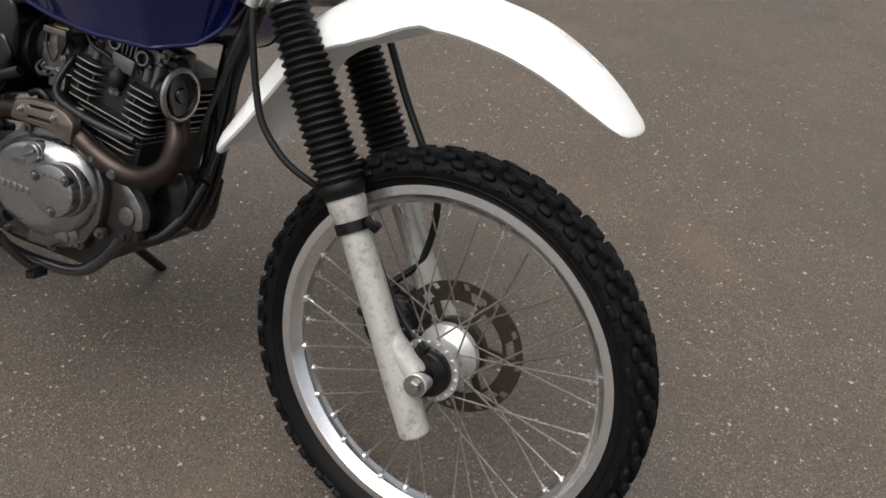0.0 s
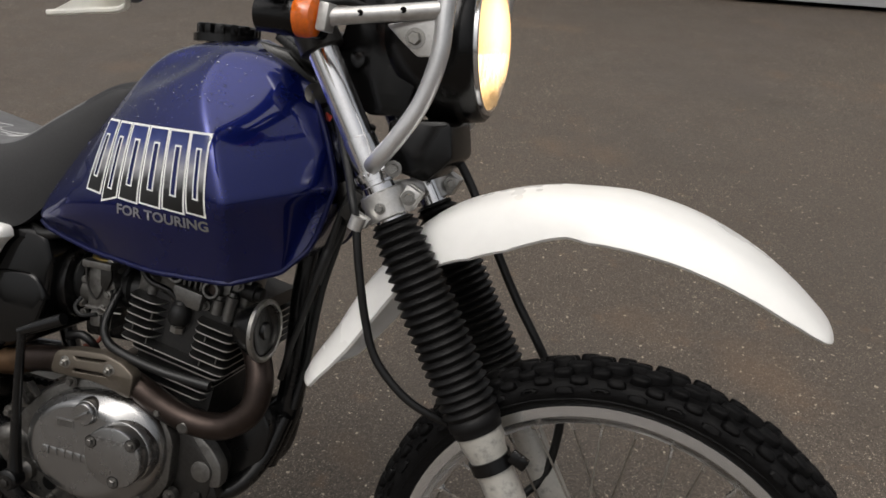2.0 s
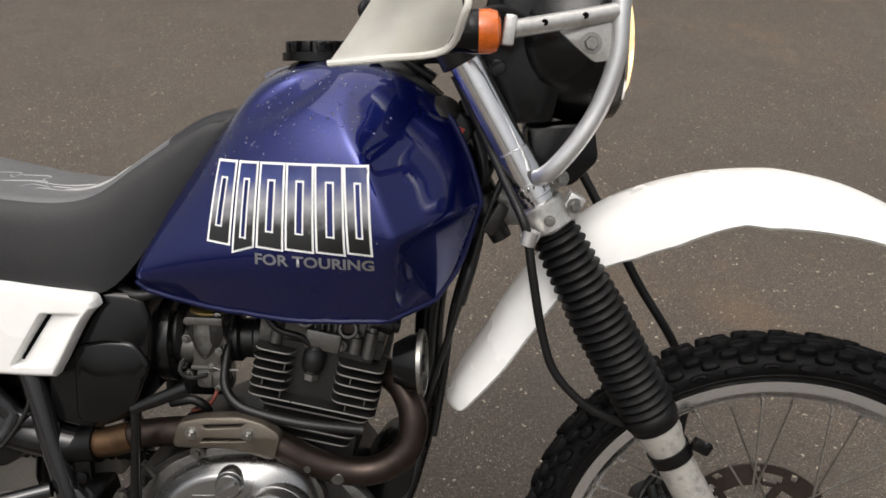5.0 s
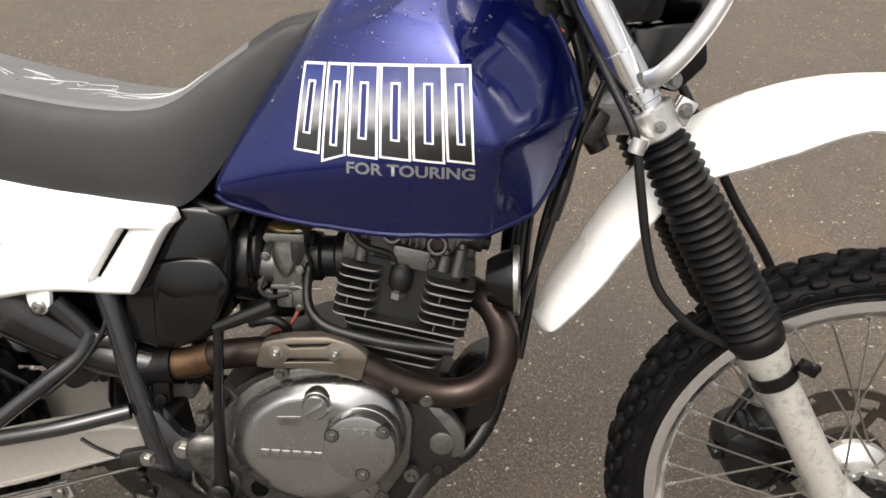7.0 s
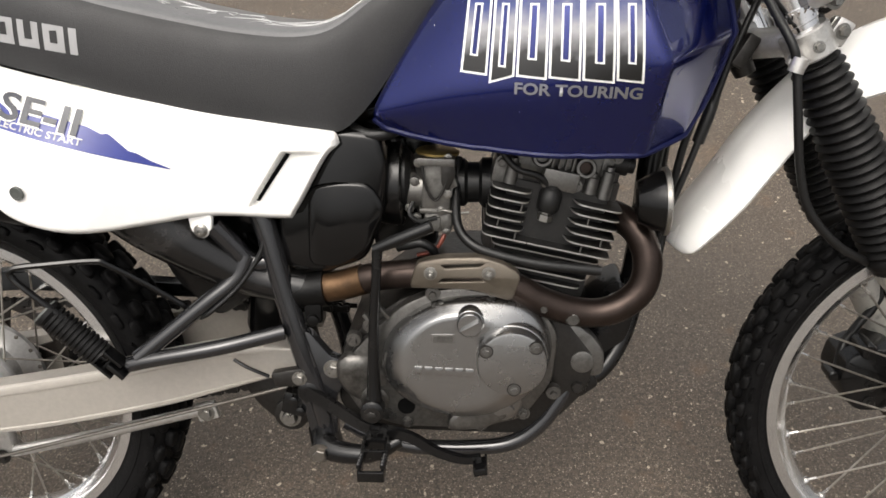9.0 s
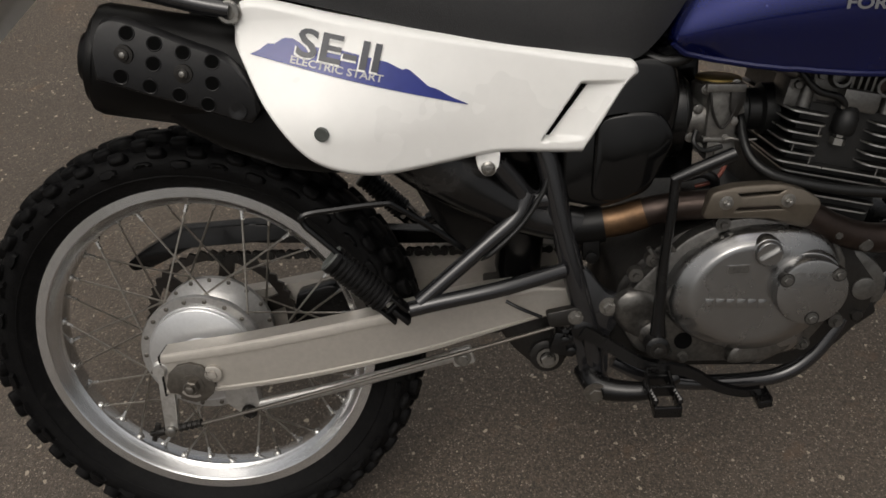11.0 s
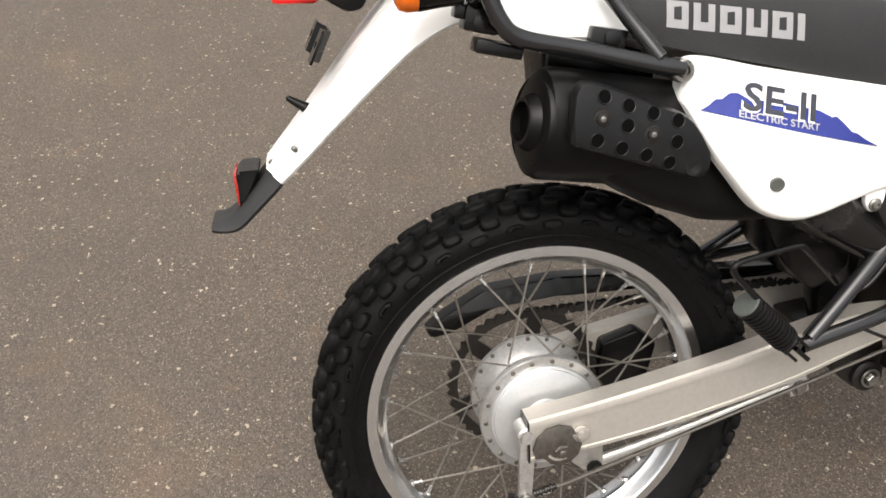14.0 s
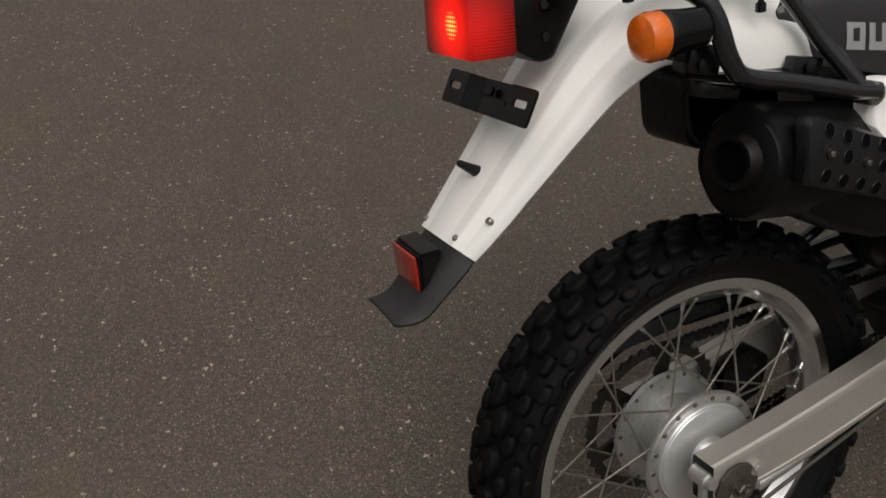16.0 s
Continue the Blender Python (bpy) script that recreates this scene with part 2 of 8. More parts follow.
EXHAUST = material("heat_browned_steel", (0.039, 0.028, 0.0235), 0.34, metal=0.8, grain=0.2, scale=60, bump=0.2, wear=(0.026, 0.0205, 0.0195), wear_amount=0.6, wear_scale=18)
COPPER = material("heat_tinted_collar", (0.112, 0.066, 0.036), 0.36, metal=0.85, grain=0.25, scale=80, wear=(0.075, 0.048, 0.035), wear_amount=0.6, wear_scale=30)
SHIELD = material("sand_heat_shield", (0.104, 0.088, 0.069), 0.42, metal=0.55, grain=0.10, scale=160, bump=0.15, wear=(0.074, 0.063, 0.050), wear_amount=0.4)
PIPE_BLACK = material("scuffed_black_paint", (0.0048, 0.0046, 0.0046), 0.20, grain=0.2, scale=160, bump=0.25, bump_scale=60, wear=(0.034, 0.032, 0.031), wear_amount=0.8, wear_scale=14, spec=0.5, rough_var=0.14)
MUFFLER = material("black_heat_paint", (0.0032, 0.0031, 0.0031), 0.38, grain=0.2, scale=200, bump=0.2, wear=(0.0085, 0.0080, 0.0077), wear_amount=0.4, spec=0.18)
DISC = material("rusty_brake_disc", (0.052, 0.040, 0.033), 0.40, metal=0.6, grain=0.2, scale=110, wear=(0.060, 0.036, 0.022), wear_amount=0.5, wear_scale=24)
CAP_GREY = material("weathered_grey_rubber", (0.085, 0.092, 0.086), 0.6, grain=0.12, scale=200)
GUARD_BLACK = material("guard_black_paint", (0.0070, 0.0070, 0.0076), 0.38, grain=0.2, scale=200, bump=0.2, spec=0.30, wear=(0.013, 0.013, 0.0135), wear_amount=0.5, wear_scale=30)
CARB = material("stained_carburettor_alloy", (0.165, 0.160, 0.150), 0.40, metal=0.8, grain=0.2, scale=140, bump=0.4, wear=(0.045, 0.040, 0.036), wear_amount=0.7, wear_scale=30)
HUB = material("hub_alloy", (0.50, 0.495, 0.485), 0.36, metal=0.8, grain=0.1, scale=200, bump=0.2, wear=(0.22, 0.21, 0.195), wear_amount=0.6, wear_scale=30)
SPROCKET = material("sprocket_steel", (0.022, 0.0185, 0.016), 0.42, metal=0.4, grain=0.25, scale=160, wear=(0.045, 0.030, 0.02), wear_amount=0.5, wear_scale=30)
PLATE = material("brake_cover_alloy", (0.66, 0.665, 0.67), 0.36, metal=0.75, grain=0.04, scale=200, bump=0.06, wear=(0.52, 0.515, 0.50), wear_amount=0.4, wear_scale=16)
DARK_STEEL = material("dull_dark_steel", (0.165, 0.152, 0.135), 0.38, metal=0.85, grain=0.2, scale=160, wear=(0.08, 0.068, 0.052), wear_amount=0.5, wear_scale=40)
GUARD = material("ivory_plastic", (0.85, 0.84, 0.78), 0.40, grain=0.04, scale=50, bump=0.08, wear=(0.76, 0.73, 0.62), wear_amount=0.5, wear_scale=16)
# the thin guard plastic lets light through
gd = GUARD.node_tree
thin, both = gd.nodes.new("ShaderNodeBsdfTranslucent"), gd.nodes.new("ShaderNodeMixShader")
thin.inputs["Color"].default_value = (0.90, 0.89, 0.84, 1)
both.inputs[0].default_value = 0.22
gd.links.new(gd.nodes["Principled BSDF"].outputs[0], both.inputs[1])
gd.links.new(thin.outputs[0], both.inputs[2])
gd.links.new(both.outputs[0], gd.nodes["Material Output"].inputs["Surface"])
ORANGE = material("amber_lens", (0.78, 0.150, 0.006), 0.16, grain=0.2, scale=60, coat=0.7, wear=(0.46, 0.075, 0.004), wear_amount=0.7, wear_scale=38, bump=0.2, bump_scale=120)
RED = material("red_lens", (0.55, 0.012, 0.008), 0.16, grain=0.05, scale=60, coat=0.8, glow=((1.0, 0.03, 0.01), 0.30))
RED_BULB = material("lit_tail_bulb", (0.9, 0.1, 0.03), 0.3, glow=((1.0, 0.16, 0.03), 2.5))
REFLECTOR = material("red_reflector", (0.34, 0.016, 0.006), 0.18, grain=0.5, scale=420, coat=0.6, wear=(0.14, 0.006, 0.004), wear_amount=0.6, wear_scale=90)
STICKER = material("red_sticker", (0.62, 0.07, 0.04), 0.4, grain=0.1)
OFFWHITE = material("white_print", (0.80, 0.80, 0.78), 0.4, grain=0.03)
SILVER_PRINT = material("silver_print", (0.40, 0.40, 0.405), 0.38, metal=0.2, grain=0.06)
TANK_PRINT = material("grey_tank_print", (0.18, 0.18, 0.188), 0.36, metal=0.2, grain=0.06)
SEAT_PRINT = material("pale_seat_print", (0.30, 0.30, 0.305), 0.42, grain=0.06)
BLACK_PRINT = material("slate_print", (0.034, 0.037, 0.048), 0.32, grain=0.1)
GREY_PRINT = material("mid_grey_print", (0.20, 0.20, 0.21), 0.38, grain=0.06)
CHALK = material("seat_scribble", (0.42, 0.42, 0.42), 0.6, grain=0.2, scale=300)
WALL = material("pale_grey_wall", (0.42, 0.43, 0.44), 0.6, grain=0.05, scale=8, wear=(0.34, 0.345, 0.35), wear_amount=0.4, wear_scale=1.2)
# near-black without sheen; paints the shade inside holes and slots onto flat pieces
PAINTED_DARK = material("painted_dark", (0.0025, 0.0025, 0.0025), 0.9, spec=0.05)
RED_WIRE = material("red_cable", (0.14, 0.035, 0.022), 0.5, grain=0.2)
YELLOWED = material("brass", (0.45, 0.33, 0.12), 0.4, metal=0.8, grain=0.15)


def glass_material(name, colour, rough=0.05):
    m = bpy.data.materials.new(name)
    m.use_nodes = True
    bs = m.node_tree.nodes["Principled BSDF"]
    bs.inputs["Base Color"].default_value = (*colour, 1)
    bs.inputs["Roughness"].default_value = rough
    bs.inputs["Transmission Weight"].default_value = 1.0
    bs.inputs["IOR"].default_value = 1.45
    return m


GLASS = glass_material("headlight_glass", (0.97, 0.97, 0.95), 0.12)
# the ribbed lens scatters its bulb's light, most before the bulb
gn = GLASS.node_tree
gb = gn.nodes["Principled BSDF"]
gb.inputs["Emission Color"].default_value = (1.0, 0.60, 0.25, 1)
g_at, g_far, g_fall = gn.nodes.new("ShaderNodeTexCoord"), gn.nodes.new("ShaderNodeVectorMath"), gn.nodes.new("ShaderNodeMapRange")
g_far.operation = "DISTANCE"
g_far.inputs[1].default_value = (1.205, 0.0, 1.050)
gn.links.new(g_at.outputs["Object"], g_far.inputs[0])
gn.links.new(g_far.outputs["Value"], g_fall.inputs["Value"])
g_fall.interpolation_type = "SMOOTHSTEP"
for key, v in (("From Min", 0.006), ("From Max", 0.080), ("To Min", 1.25), ("To Max", 0.0)):
    g_fall.inputs[key].default_value = v
gn.links.new(g_fall.outputs[0], gb.inputs["Emission Strength"])
# the red lamp lens, brightest before its bulb
RED_LENS = material("red_lamp_lens", (0.17, 0.003, 0.003), 0.14, grain=0.05, scale=60, coat=0.3, spec=0.4)
rn = RED_LENS.node_tree
r_at, r_far = rn.nodes.new("ShaderNodeTexCoord"), rn.nodes.new("ShaderNodeVectorMath")
r_far.operation = "DISTANCE"
r_far.inputs[1].default_value = (-0.285, -0.022, 0.936)
rn.links.new(r_at.outputs["Object"], r_far.inputs[0])


def lens_glow(near, far, strength):
    """Light of the bulb, falling off over the lens."""
    r = rn.nodes.new("ShaderNodeMapRange")
    r.interpolation_type = "SMOOTHSTEP"
    for key, v in (("From Min", near), ("From Max", far), ("To Min", strength), ("To Max", 0.0)):
        r.inputs[key].default_value = v
    rn.links.new(r_far.outputs["Value"], r.inputs["Value"])
    return r.outputs[0]


def lens_math(op, a, b):
    x = rn.nodes.new("ShaderNodeMath")
    x.operation = op
    for k, v in enumerate((a, b)):
        if hasattr(v, "node"):
            rn.links.new(v, x.inputs[k])
        else:
            x.inputs[k].default_value = v
    return x.outputs[0]


# the lens is cut into small prisms, which break the bulb into bright dots
prisms = None
for axis in ("Y", "Z"):
    w = rn.nodes.new("ShaderNodeTexWave")
    w.bands_direction = axis
    w.inputs["Scale"].default_value = 78.0
    rn.links.new(r_at.outputs["Object"], w.inputs["Vector"])
    prisms = w.outputs["Fac"] if prisms is None else lens_math("MULTIPLY", prisms, w.outputs["Fac"])
hot = lens_math("MULTIPLY", lens_glow(0.004, 0.017, 4.5), prisms)
r_sum = lens_math("ADD", lens_math("ADD", lens_glow(0.004, 0.062, 1.25), hot), 0.05)
r_tint = rn.nodes.new("ShaderNodeMix")
r_tint.data_type = "RGBA"
r_tint.inputs[6].default_value, r_tint.inputs[7].default_value = (1.0, 0.012, 0.006, 1), (1.0, 0.30, 0.06, 1)
rn.links.new(lens_math("MINIMUM", hot, 1.0), r_tint.inputs[0])
rn.links.new(r_tint.outputs[2], rn.nodes["Principled BSDF"].inputs["Emission Color"])
rn.links.new(r_sum, rn.nodes["Principled BSDF"].inputs["Emission Strength"])
BULB = material("lit_headlight_bulb", (1, 0.8, 0.5), 0.3, glow=((1.0, 0.62, 0.22), 60.0))
REFL = material("headlight_reflector", (0.86, 0.84, 0.78), 0.12, metal=1.0)


# ---- mesh tools (all in the bike's own frame: x ahead, y to its left, z up) ----
def part(name, bm, mat, parent, label="", smooth=40.0, normals=True):
    me = bpy.data.meshes.new(name)
    if normals:
        bmesh.ops.recalc_face_normals(bm, faces=bm.faces)
    bm.to_mesh(me)
    bm.free()
    for m in (mat if isinstance(mat, (list, tuple)) else [mat]):
        me.materials.append(m)
    if smooth:
        me.shade_smooth()
        me.set_sharp_from_angle(angle=radians(smooth))
    ob = new(name, me)
    ob.parent = parent
    if label:
        tagged(ob, label)
    return ob


def group_part(name, parent, label=""):
    ob = new(name)
    ob.empty_display_size = 0.05
    ob.parent = parent
    if label:
        tagged(ob, label)
    return ob


def V(*a):
    return Vector(a)


def skin(bm, loops, closed=True, caps=True):
    """Joins loops of points, each of the same count, into a surface."""
    rows = [[bm.verts.new(p) for p in lp] for lp in loops]
    n = len(rows[0])
    for a, b in zip(rows, rows[1:]):
        for i in range(n if closed else n - 1):
            k = (i + 1) % n
            bm.faces.new((a[i], a[k], b[k], b[i]))
    if caps and closed:
        bm.faces.new(rows[0][::-1])
        bm.faces.new(rows[-1])
    return bm


def smooth_line(pts, steps=6):
    """A Catmull-Rom line through the points."""
    p = [Vector(q) for q in pts]
    p = [2 * p[0] - p[1]] + p + [2 * p[-1] - p[-2]]
    out = []
    for i in range(1, len(p) - 2):
        for s in range(steps):
            t = s / steps
            a, b, c, d = p[i - 1], p[i], p[i + 1], p[i + 2]
            out.append(0.5 * ((2 * b) + (c - a) * t + (2 * a - 5 * b + 4 * c - d) * t * t + (3 * b - a - 3 * c + d) * t ** 3))
    out.append(p[-2])
    return out


def tube(bm, pts, r, seg=10, steps=6, flat=1.0):
    """A round bar along a smooth line; r may be a list, one for each given point."""
    line = smooth_line(pts, steps) if steps > 1 else [Vector(q) for q in pts]
    n = len(line)
    rs = [r] * n if not isinstance(r, (list, tuple)) else [float(v) for v in np.interp(np.linspace(0, len(r) - 1, n), range(len(r)), r)]
    side = None
    loops = []
    for i, p in enumerate(line):
        d = (line[min(i + 1, n - 1)] - line[max(i - 1, 0)]).normalized()
        if side is None:
            side = d.orthogonal().normalized() if abs(d.y) > 0.9 else V(0, 1, 0).cross(d).normalized()
        side = (side - d * side.dot(d)).normalized()
        up = d.cross(side)
        loops.append([p + rs[i] * (math.cos(a) * side + flat * math.sin(a) * up) for a in (2 * math.pi * k / seg for k in range(seg))])
    return skin(bm, loops)


def lathe(bm, origin, axis, profile, seg=32, squash=(1, 1), up=None):
    """Turns (along, radius) pairs about an axis through origin."""
    a = Vector(axis).normalized()
    u = Vector(up).normalized() if up else a.orthogonal().normalized()
    u = (u - a * u.dot(a)).normalized()
    w = a.cross(u)
    o = Vector(origin)
    loops = [[o + a * h + max(r, 1e-4) * (squash[0] * math.cos(t) * u + squash[1] * math.sin(t) * w)
              for t in (2 * math.pi * k / seg for k in range(seg))] for h, r in profile]
    return skin(bm, loops)


def ring(bm, origin, axis, profile, seg=48):
    """Turns a closed (along, radius) outline about an axis: a hollow ring."""
    a = Vector(axis).normalized()
    u = a.orthogonal().normalized()
    w = a.cross(u)
    o = Vector(origin)
    loops = [[o + a * h + r * (math.cos(t) * u + math.sin(t) * w) for h, r in profile] for t in (2 * math.pi * k / seg for k in range(seg))]
    loops.append(loops[0])
    skin(bm, loops, caps=False)
    bmesh.ops.remove_doubles(bm, verts=bm.verts, dist=1e-6)
    return bm


def rounded(pts, r=0.01, n=4):
    """Rounds the corners of a closed outline in the plane."""
    out = []
    m = len(pts)
    for i in range(m):
        a, b, c = (Vector(pts[(i + k) % m]) for k in (-1, 0, 1))
        da, dc = (a - b), (c - b)
        k = min(r, 0.45 * da.length, 0.45 * dc.length)
        p, q = b + da.normalized() * k, b + dc.normalized() * k
        for s in range(n + 1):
            t = s / n
            out.append(tuple((1 - t) ** 2 * p + 2 * t * (1 - t) * b + t * t * q))
    return out


def plate(bm, outline, y0, y1, edge=0.0, r=0.0):
    """A slab whose outline lies in the x-z plane, from y0 (its outer face) to y1; edge: the chamfer of the outer face."""
    o = rounded(outline, r) if r else list(outline)
    cx, cz = sum(p[0] for p in o) / len(o), sum(p[1] for p in o) / len(o)

    def shrunk(k):
        out = []
        for x, z in o:
            d = Vector((cx - x, cz - z))
            d = d.normalized() * min(k, d.length * 0.9) if d.length > 0 else d
            out.append((x + d.x, z + d.y))
        return out

    s = 1 if y1 > y0 else -1
    loops = [[V(x, y1, z) for x, z in o]]
    if edge:
        loops += [[V(x, y0 + s * edge, z) for x, z in o], [V(x, y0 + s * 0.3 * edge, z) for x, z in shrunk(0.3 * edge)], [V(x, y0, z) for x, z in shrunk(edge)]]
    else:
        loops += [[V(x, y0, z) for x, z in o]]
    return skin(bm, loops)


def box(bm, centre, size, rot=(0, 0, 0), bevel=0.0):
    m = pose(*centre, *rot) @ Matrix.Diagonal((*size, 1))
    made = bmesh.ops.create_cube(bm, size=1, matrix=m)["verts"]
    if bevel:
        edges = list({e for v in made for e in v.link_edges})
        bmesh.ops.bevel(bm, geom=edges, offset=bevel, segments=2, affect="EDGES", profile=0.6)
    return bm


def bolt(bm, p, axis=(0, -1, 0), r=0.006, h=0.005, washer=True):
    """A hexagon head on its washer."""
    if washer:
        lathe(bm, p, axis, [(0, r * 1.5), (0.0012, r * 1.5), (0.0013, r * 1.2)], 18)
    lathe(bm, Vector(p) + Vector(axis).normalized() * 0.001, axis, [(0, r), (h * 0.85, r), (h, r * 0.86)], 6)
    return bm


def curve(xs, ys):
    """A smooth function through the points."""
    pts = smooth_line([(x, y, 0) for x, y in zip(xs, ys)], 8)
    px, py = [p.x for p in pts], [p.y for p in pts]
    return lambda x: float(np.interp(x, px, py))


def step(x, a, b):
    t = min(1.0, max(0.0, (x - a) / (b - a)))
    return t * t * (3 - 2 * t)

# ---- the setting ----
bm = bmesh.new()
for k, (x0, x1) in enumerate(((-400, -12), (-12, 14), (14, 400))):
    for y0, y1 in ((-400, -10), (-10, 16), (16, 400)):
        bm.faces.new([bm.verts.new(p) for p in ((x0, y0, 0), (x1, y0, 0), (x1, y1, 0), (x0, y1, 0))])
bmesh.ops.remove_doubles(bm, verts=bm.verts, dist=1e-4)
tagged(part("ground", bm, ASPHALT, None, smooth=0), "damp worn grey-brown asphalt with pale stone chips", "ground", kind="structure")

# loose and half-sunk stone chips round the motorcycle
rng = random.Random(7)
verts, faces = [], []
for _ in range(3000):
    cx, cy = rng.uniform(-1.5, 2.9), rng.uniform(-1.1, 1.9)
    if rng.random() > 0.45 + 0.55 * math.sin(cx * 3.1 + math.sin(cy * 4.3)) ** 2:
        continue
    r = 0.0009 + 0.0036 * rng.random() ** 3.4
    turn, slim = rng.uniform(0, 6.28), rng.uniform(0.4, 0.95)
    n = rng.choice((4, 5, 5, 6))
    b0 = len(verts)
    for k in range(n):
        q = r * rng.uniform(0.65, 1.3)
        u, w = q * math.cos(6.283 * k / n), q * slim * math.sin(6.283 * k / n)
        verts.append((cx + u * math.cos(turn) - w * math.sin(turn), cy + u * math.sin(turn) + w * math.cos(turn), -0.0004))
    for k in range(n):
        x, y, _z = verts[b0 + k]
        verts.append((cx + (x - cx) * 0.62, cy + (y - cy) * 0.62, r * rng.uniform(0.25, 0.7)))
    for k in range(n):
        j = (k + 1) % n
        faces.append((b0 + k, b0 + j, b0 + n + j, b0 + n + k))
    faces.append(tuple(b0 + n + k for k in range(n)))
me = bpy.data.meshes.new("gravel")
me.from_pydata(verts, [], faces)
me.materials.append(CHIPS)
tagged(new("gravel", me), "small pale stone chips strewn over the asphalt", "gravel", kind="stuff")

# a low pale wall across the far side of the yard, with a black strip along its foot
WALL_POSE = pose(2.0, 5.40, 0, 0, 0, -1.5)
bm = box(bmesh.new(), (0, 0.12, 1.083), (60, 0.24, 2.1), bevel=0.006)
wall = tagged(part("wall_north", bm, WALL, None), "pale grey smooth wall panel behind the yard", "wall", kind="structure")
wall.matrix_world = WALL_POSE
bm = box(bmesh.new(), (0, 0.16, 0.025), (60, 0.2, 0.05))
part("base_strip", bm, PAINTED_DARK, wall, "dark strip along the wall's foot")

# ---- the motorcycle: leaning on its side stand ----
LEAN = 19.05
bike = tagged(new("motorcycle"), "white and blue trail motorcycle leaning on its side stand, lamps lit", "motorcycle")
bike.empty_display_size = 0.2
bike.matrix_world = pose(0, 0, -0.0200) @ pose(0, 0, 0, 0, -0.43, 0) @ pose(0, 0, 0, -LEAN, 0, 0)


# ---- wheels ----
def tyre_mesh(R, half, rim_r, pitches, knob):
    """Carcass and tread blocks. R: radius over the blocks; half: half the tyre's width."""
    base = R - knob
    sec = [(-0.55 * half, rim_r - 0.006), (-0.60 * half, rim_r + 0.004), (-0.86 * half, rim_r + 0.30 * (base - rim_r)), (-1.0 * half, rim_r + 0.56 * (base - rim_r)),
           (-0.93 * half, rim_r + 0.78 * (base - rim_r)), (-0.70 * half, rim_r + 0.92 * (base - rim_r)), (-0.36 * half, base - 0.001), (0, base)]
    sec = sec + [(-y, r) for y, r in sec[-2::-1]]
    line = smooth_line([(y, r, 0) for y, r in sec], 3)
    bm = bmesh.new()
    seg = 96
    loops = [[V(p.y * math.cos(t), p.x, p.y * math.sin(t)) for p in line] for t in (2 * math.pi * k / seg for k in range(seg + 1))]
    skin(bm, loops, closed=False)
    # the outer arc, by length from the crown, for the blocks
    outer = [p for p in line if p.y > rim_r + 0.44 * (base - rim_r)]
    ys = [p.x for p in outer]
    rs = [p.y for p in outer]
    arc = np.concatenate([[0], np.cumsum([math.hypot(ys[i + 1] - ys[i], rs[i + 1] - rs[i]) for i in range(len(ys) - 1)])])
    arc -= arc[-1] / 2
    end = arc[-1]

    def at(s, th, h):
        y, r = np.interp(s, arc, ys), np.interp(s, arc, rs)
        y2, r2 = np.interp(s + 0.001, arc, ys), np.interp(s + 0.001, arc, rs)
        y1, r1 = np.interp(s - 0.001, arc, ys), np.interp(s - 0.001, arc, rs)
        n = Vector((-(r2 - r1), y2 - y1)).normalized()
        if n.y < 0:
            n = -n
        y, r = y + n.x * h, r + n.y * h
        return V(float(r) * math.cos(th), float(y), float(r) * math.sin(th))

    def block(s0, s1, t0, t1, h, skew=0.0):
        cs, ct = (s0 + s1) / 2, (t0 + t1) / 2
        a, b = (s1 - s0) / 2, (t1 - t0) / 2
        worn = random.uniform(0.88, 1.02)
        rings = []
        for grow, up in ((1.06, -0.05), (0.95, 0.62), (0.86, 0.90), (0.62, 1.0)):
            row = []
            for u, w in ((-1, -0.55), (-0.55, -1), (0.55, -1), (1, -0.55), (1, 0.55), (0.55, 1), (-0.55, 1), (-1, 0.55)):
                s = cs + a * u * grow
                row.append(bm.verts.new(at(s, ct + b * w * grow + skew * (s - cs), h * up * worn)))
            rings.append(row)
        for lo, hi in zip(rings, rings[1:]):
            for i in range(8):
                k = (i + 1) % 8
                bm.faces.new((lo[i], lo[k], hi[k], hi[i]))
        bm.faces.new(rings[-1])

    p = 2 * math.pi / pitches
    for k in range(pitches):
        t = k * p
        for sgn in (-1, 1):
            o = 0.0 if sgn < 0 else 0.5 * p
            j = random.uniform(0.90, 1.05)
            block(*sorted((sgn * 0.02 * end, sgn * 0.30 * end)), t + o, t + o + 0.66 * p, knob * j, sgn * 2.5 * p / end * 0.1)
            block(*sorted((sgn * 0.37 * end, sgn * 0.56 * end)), t + o + 0.44 * p, t + o + 0.94 * p, knob * 0.98 * j)
            block(*sorted((sgn * 0.58 * end, sgn * 0.74 * end)), t + o + 0.02 * p, t + o + 0.50 * p, knob * 0.92 * j, -sgn * 2.0 * p / end * 0.1)
            low = 1.0 if k % 2 else 0.93
            block(*sorted((sgn * 0.78 * end, sgn * low * end)), t + o + 0.40 * p, t + o + 0.92 * p, knob * 0.50 * j)
    # a moulded line round each sidewall
    for sgn in (-1, 1):
        y, r = sgn * 0.90 * half, rim_r + 0.36 * (base - rim_r)
        ring(bm, (0, 0, 0), (0, 1, 0), [(y - 0.001, r - 0.001), (y + sgn * 0.0022, r + 0.0005), (y - 0.001, r + 0.002)], 96)
    return bm


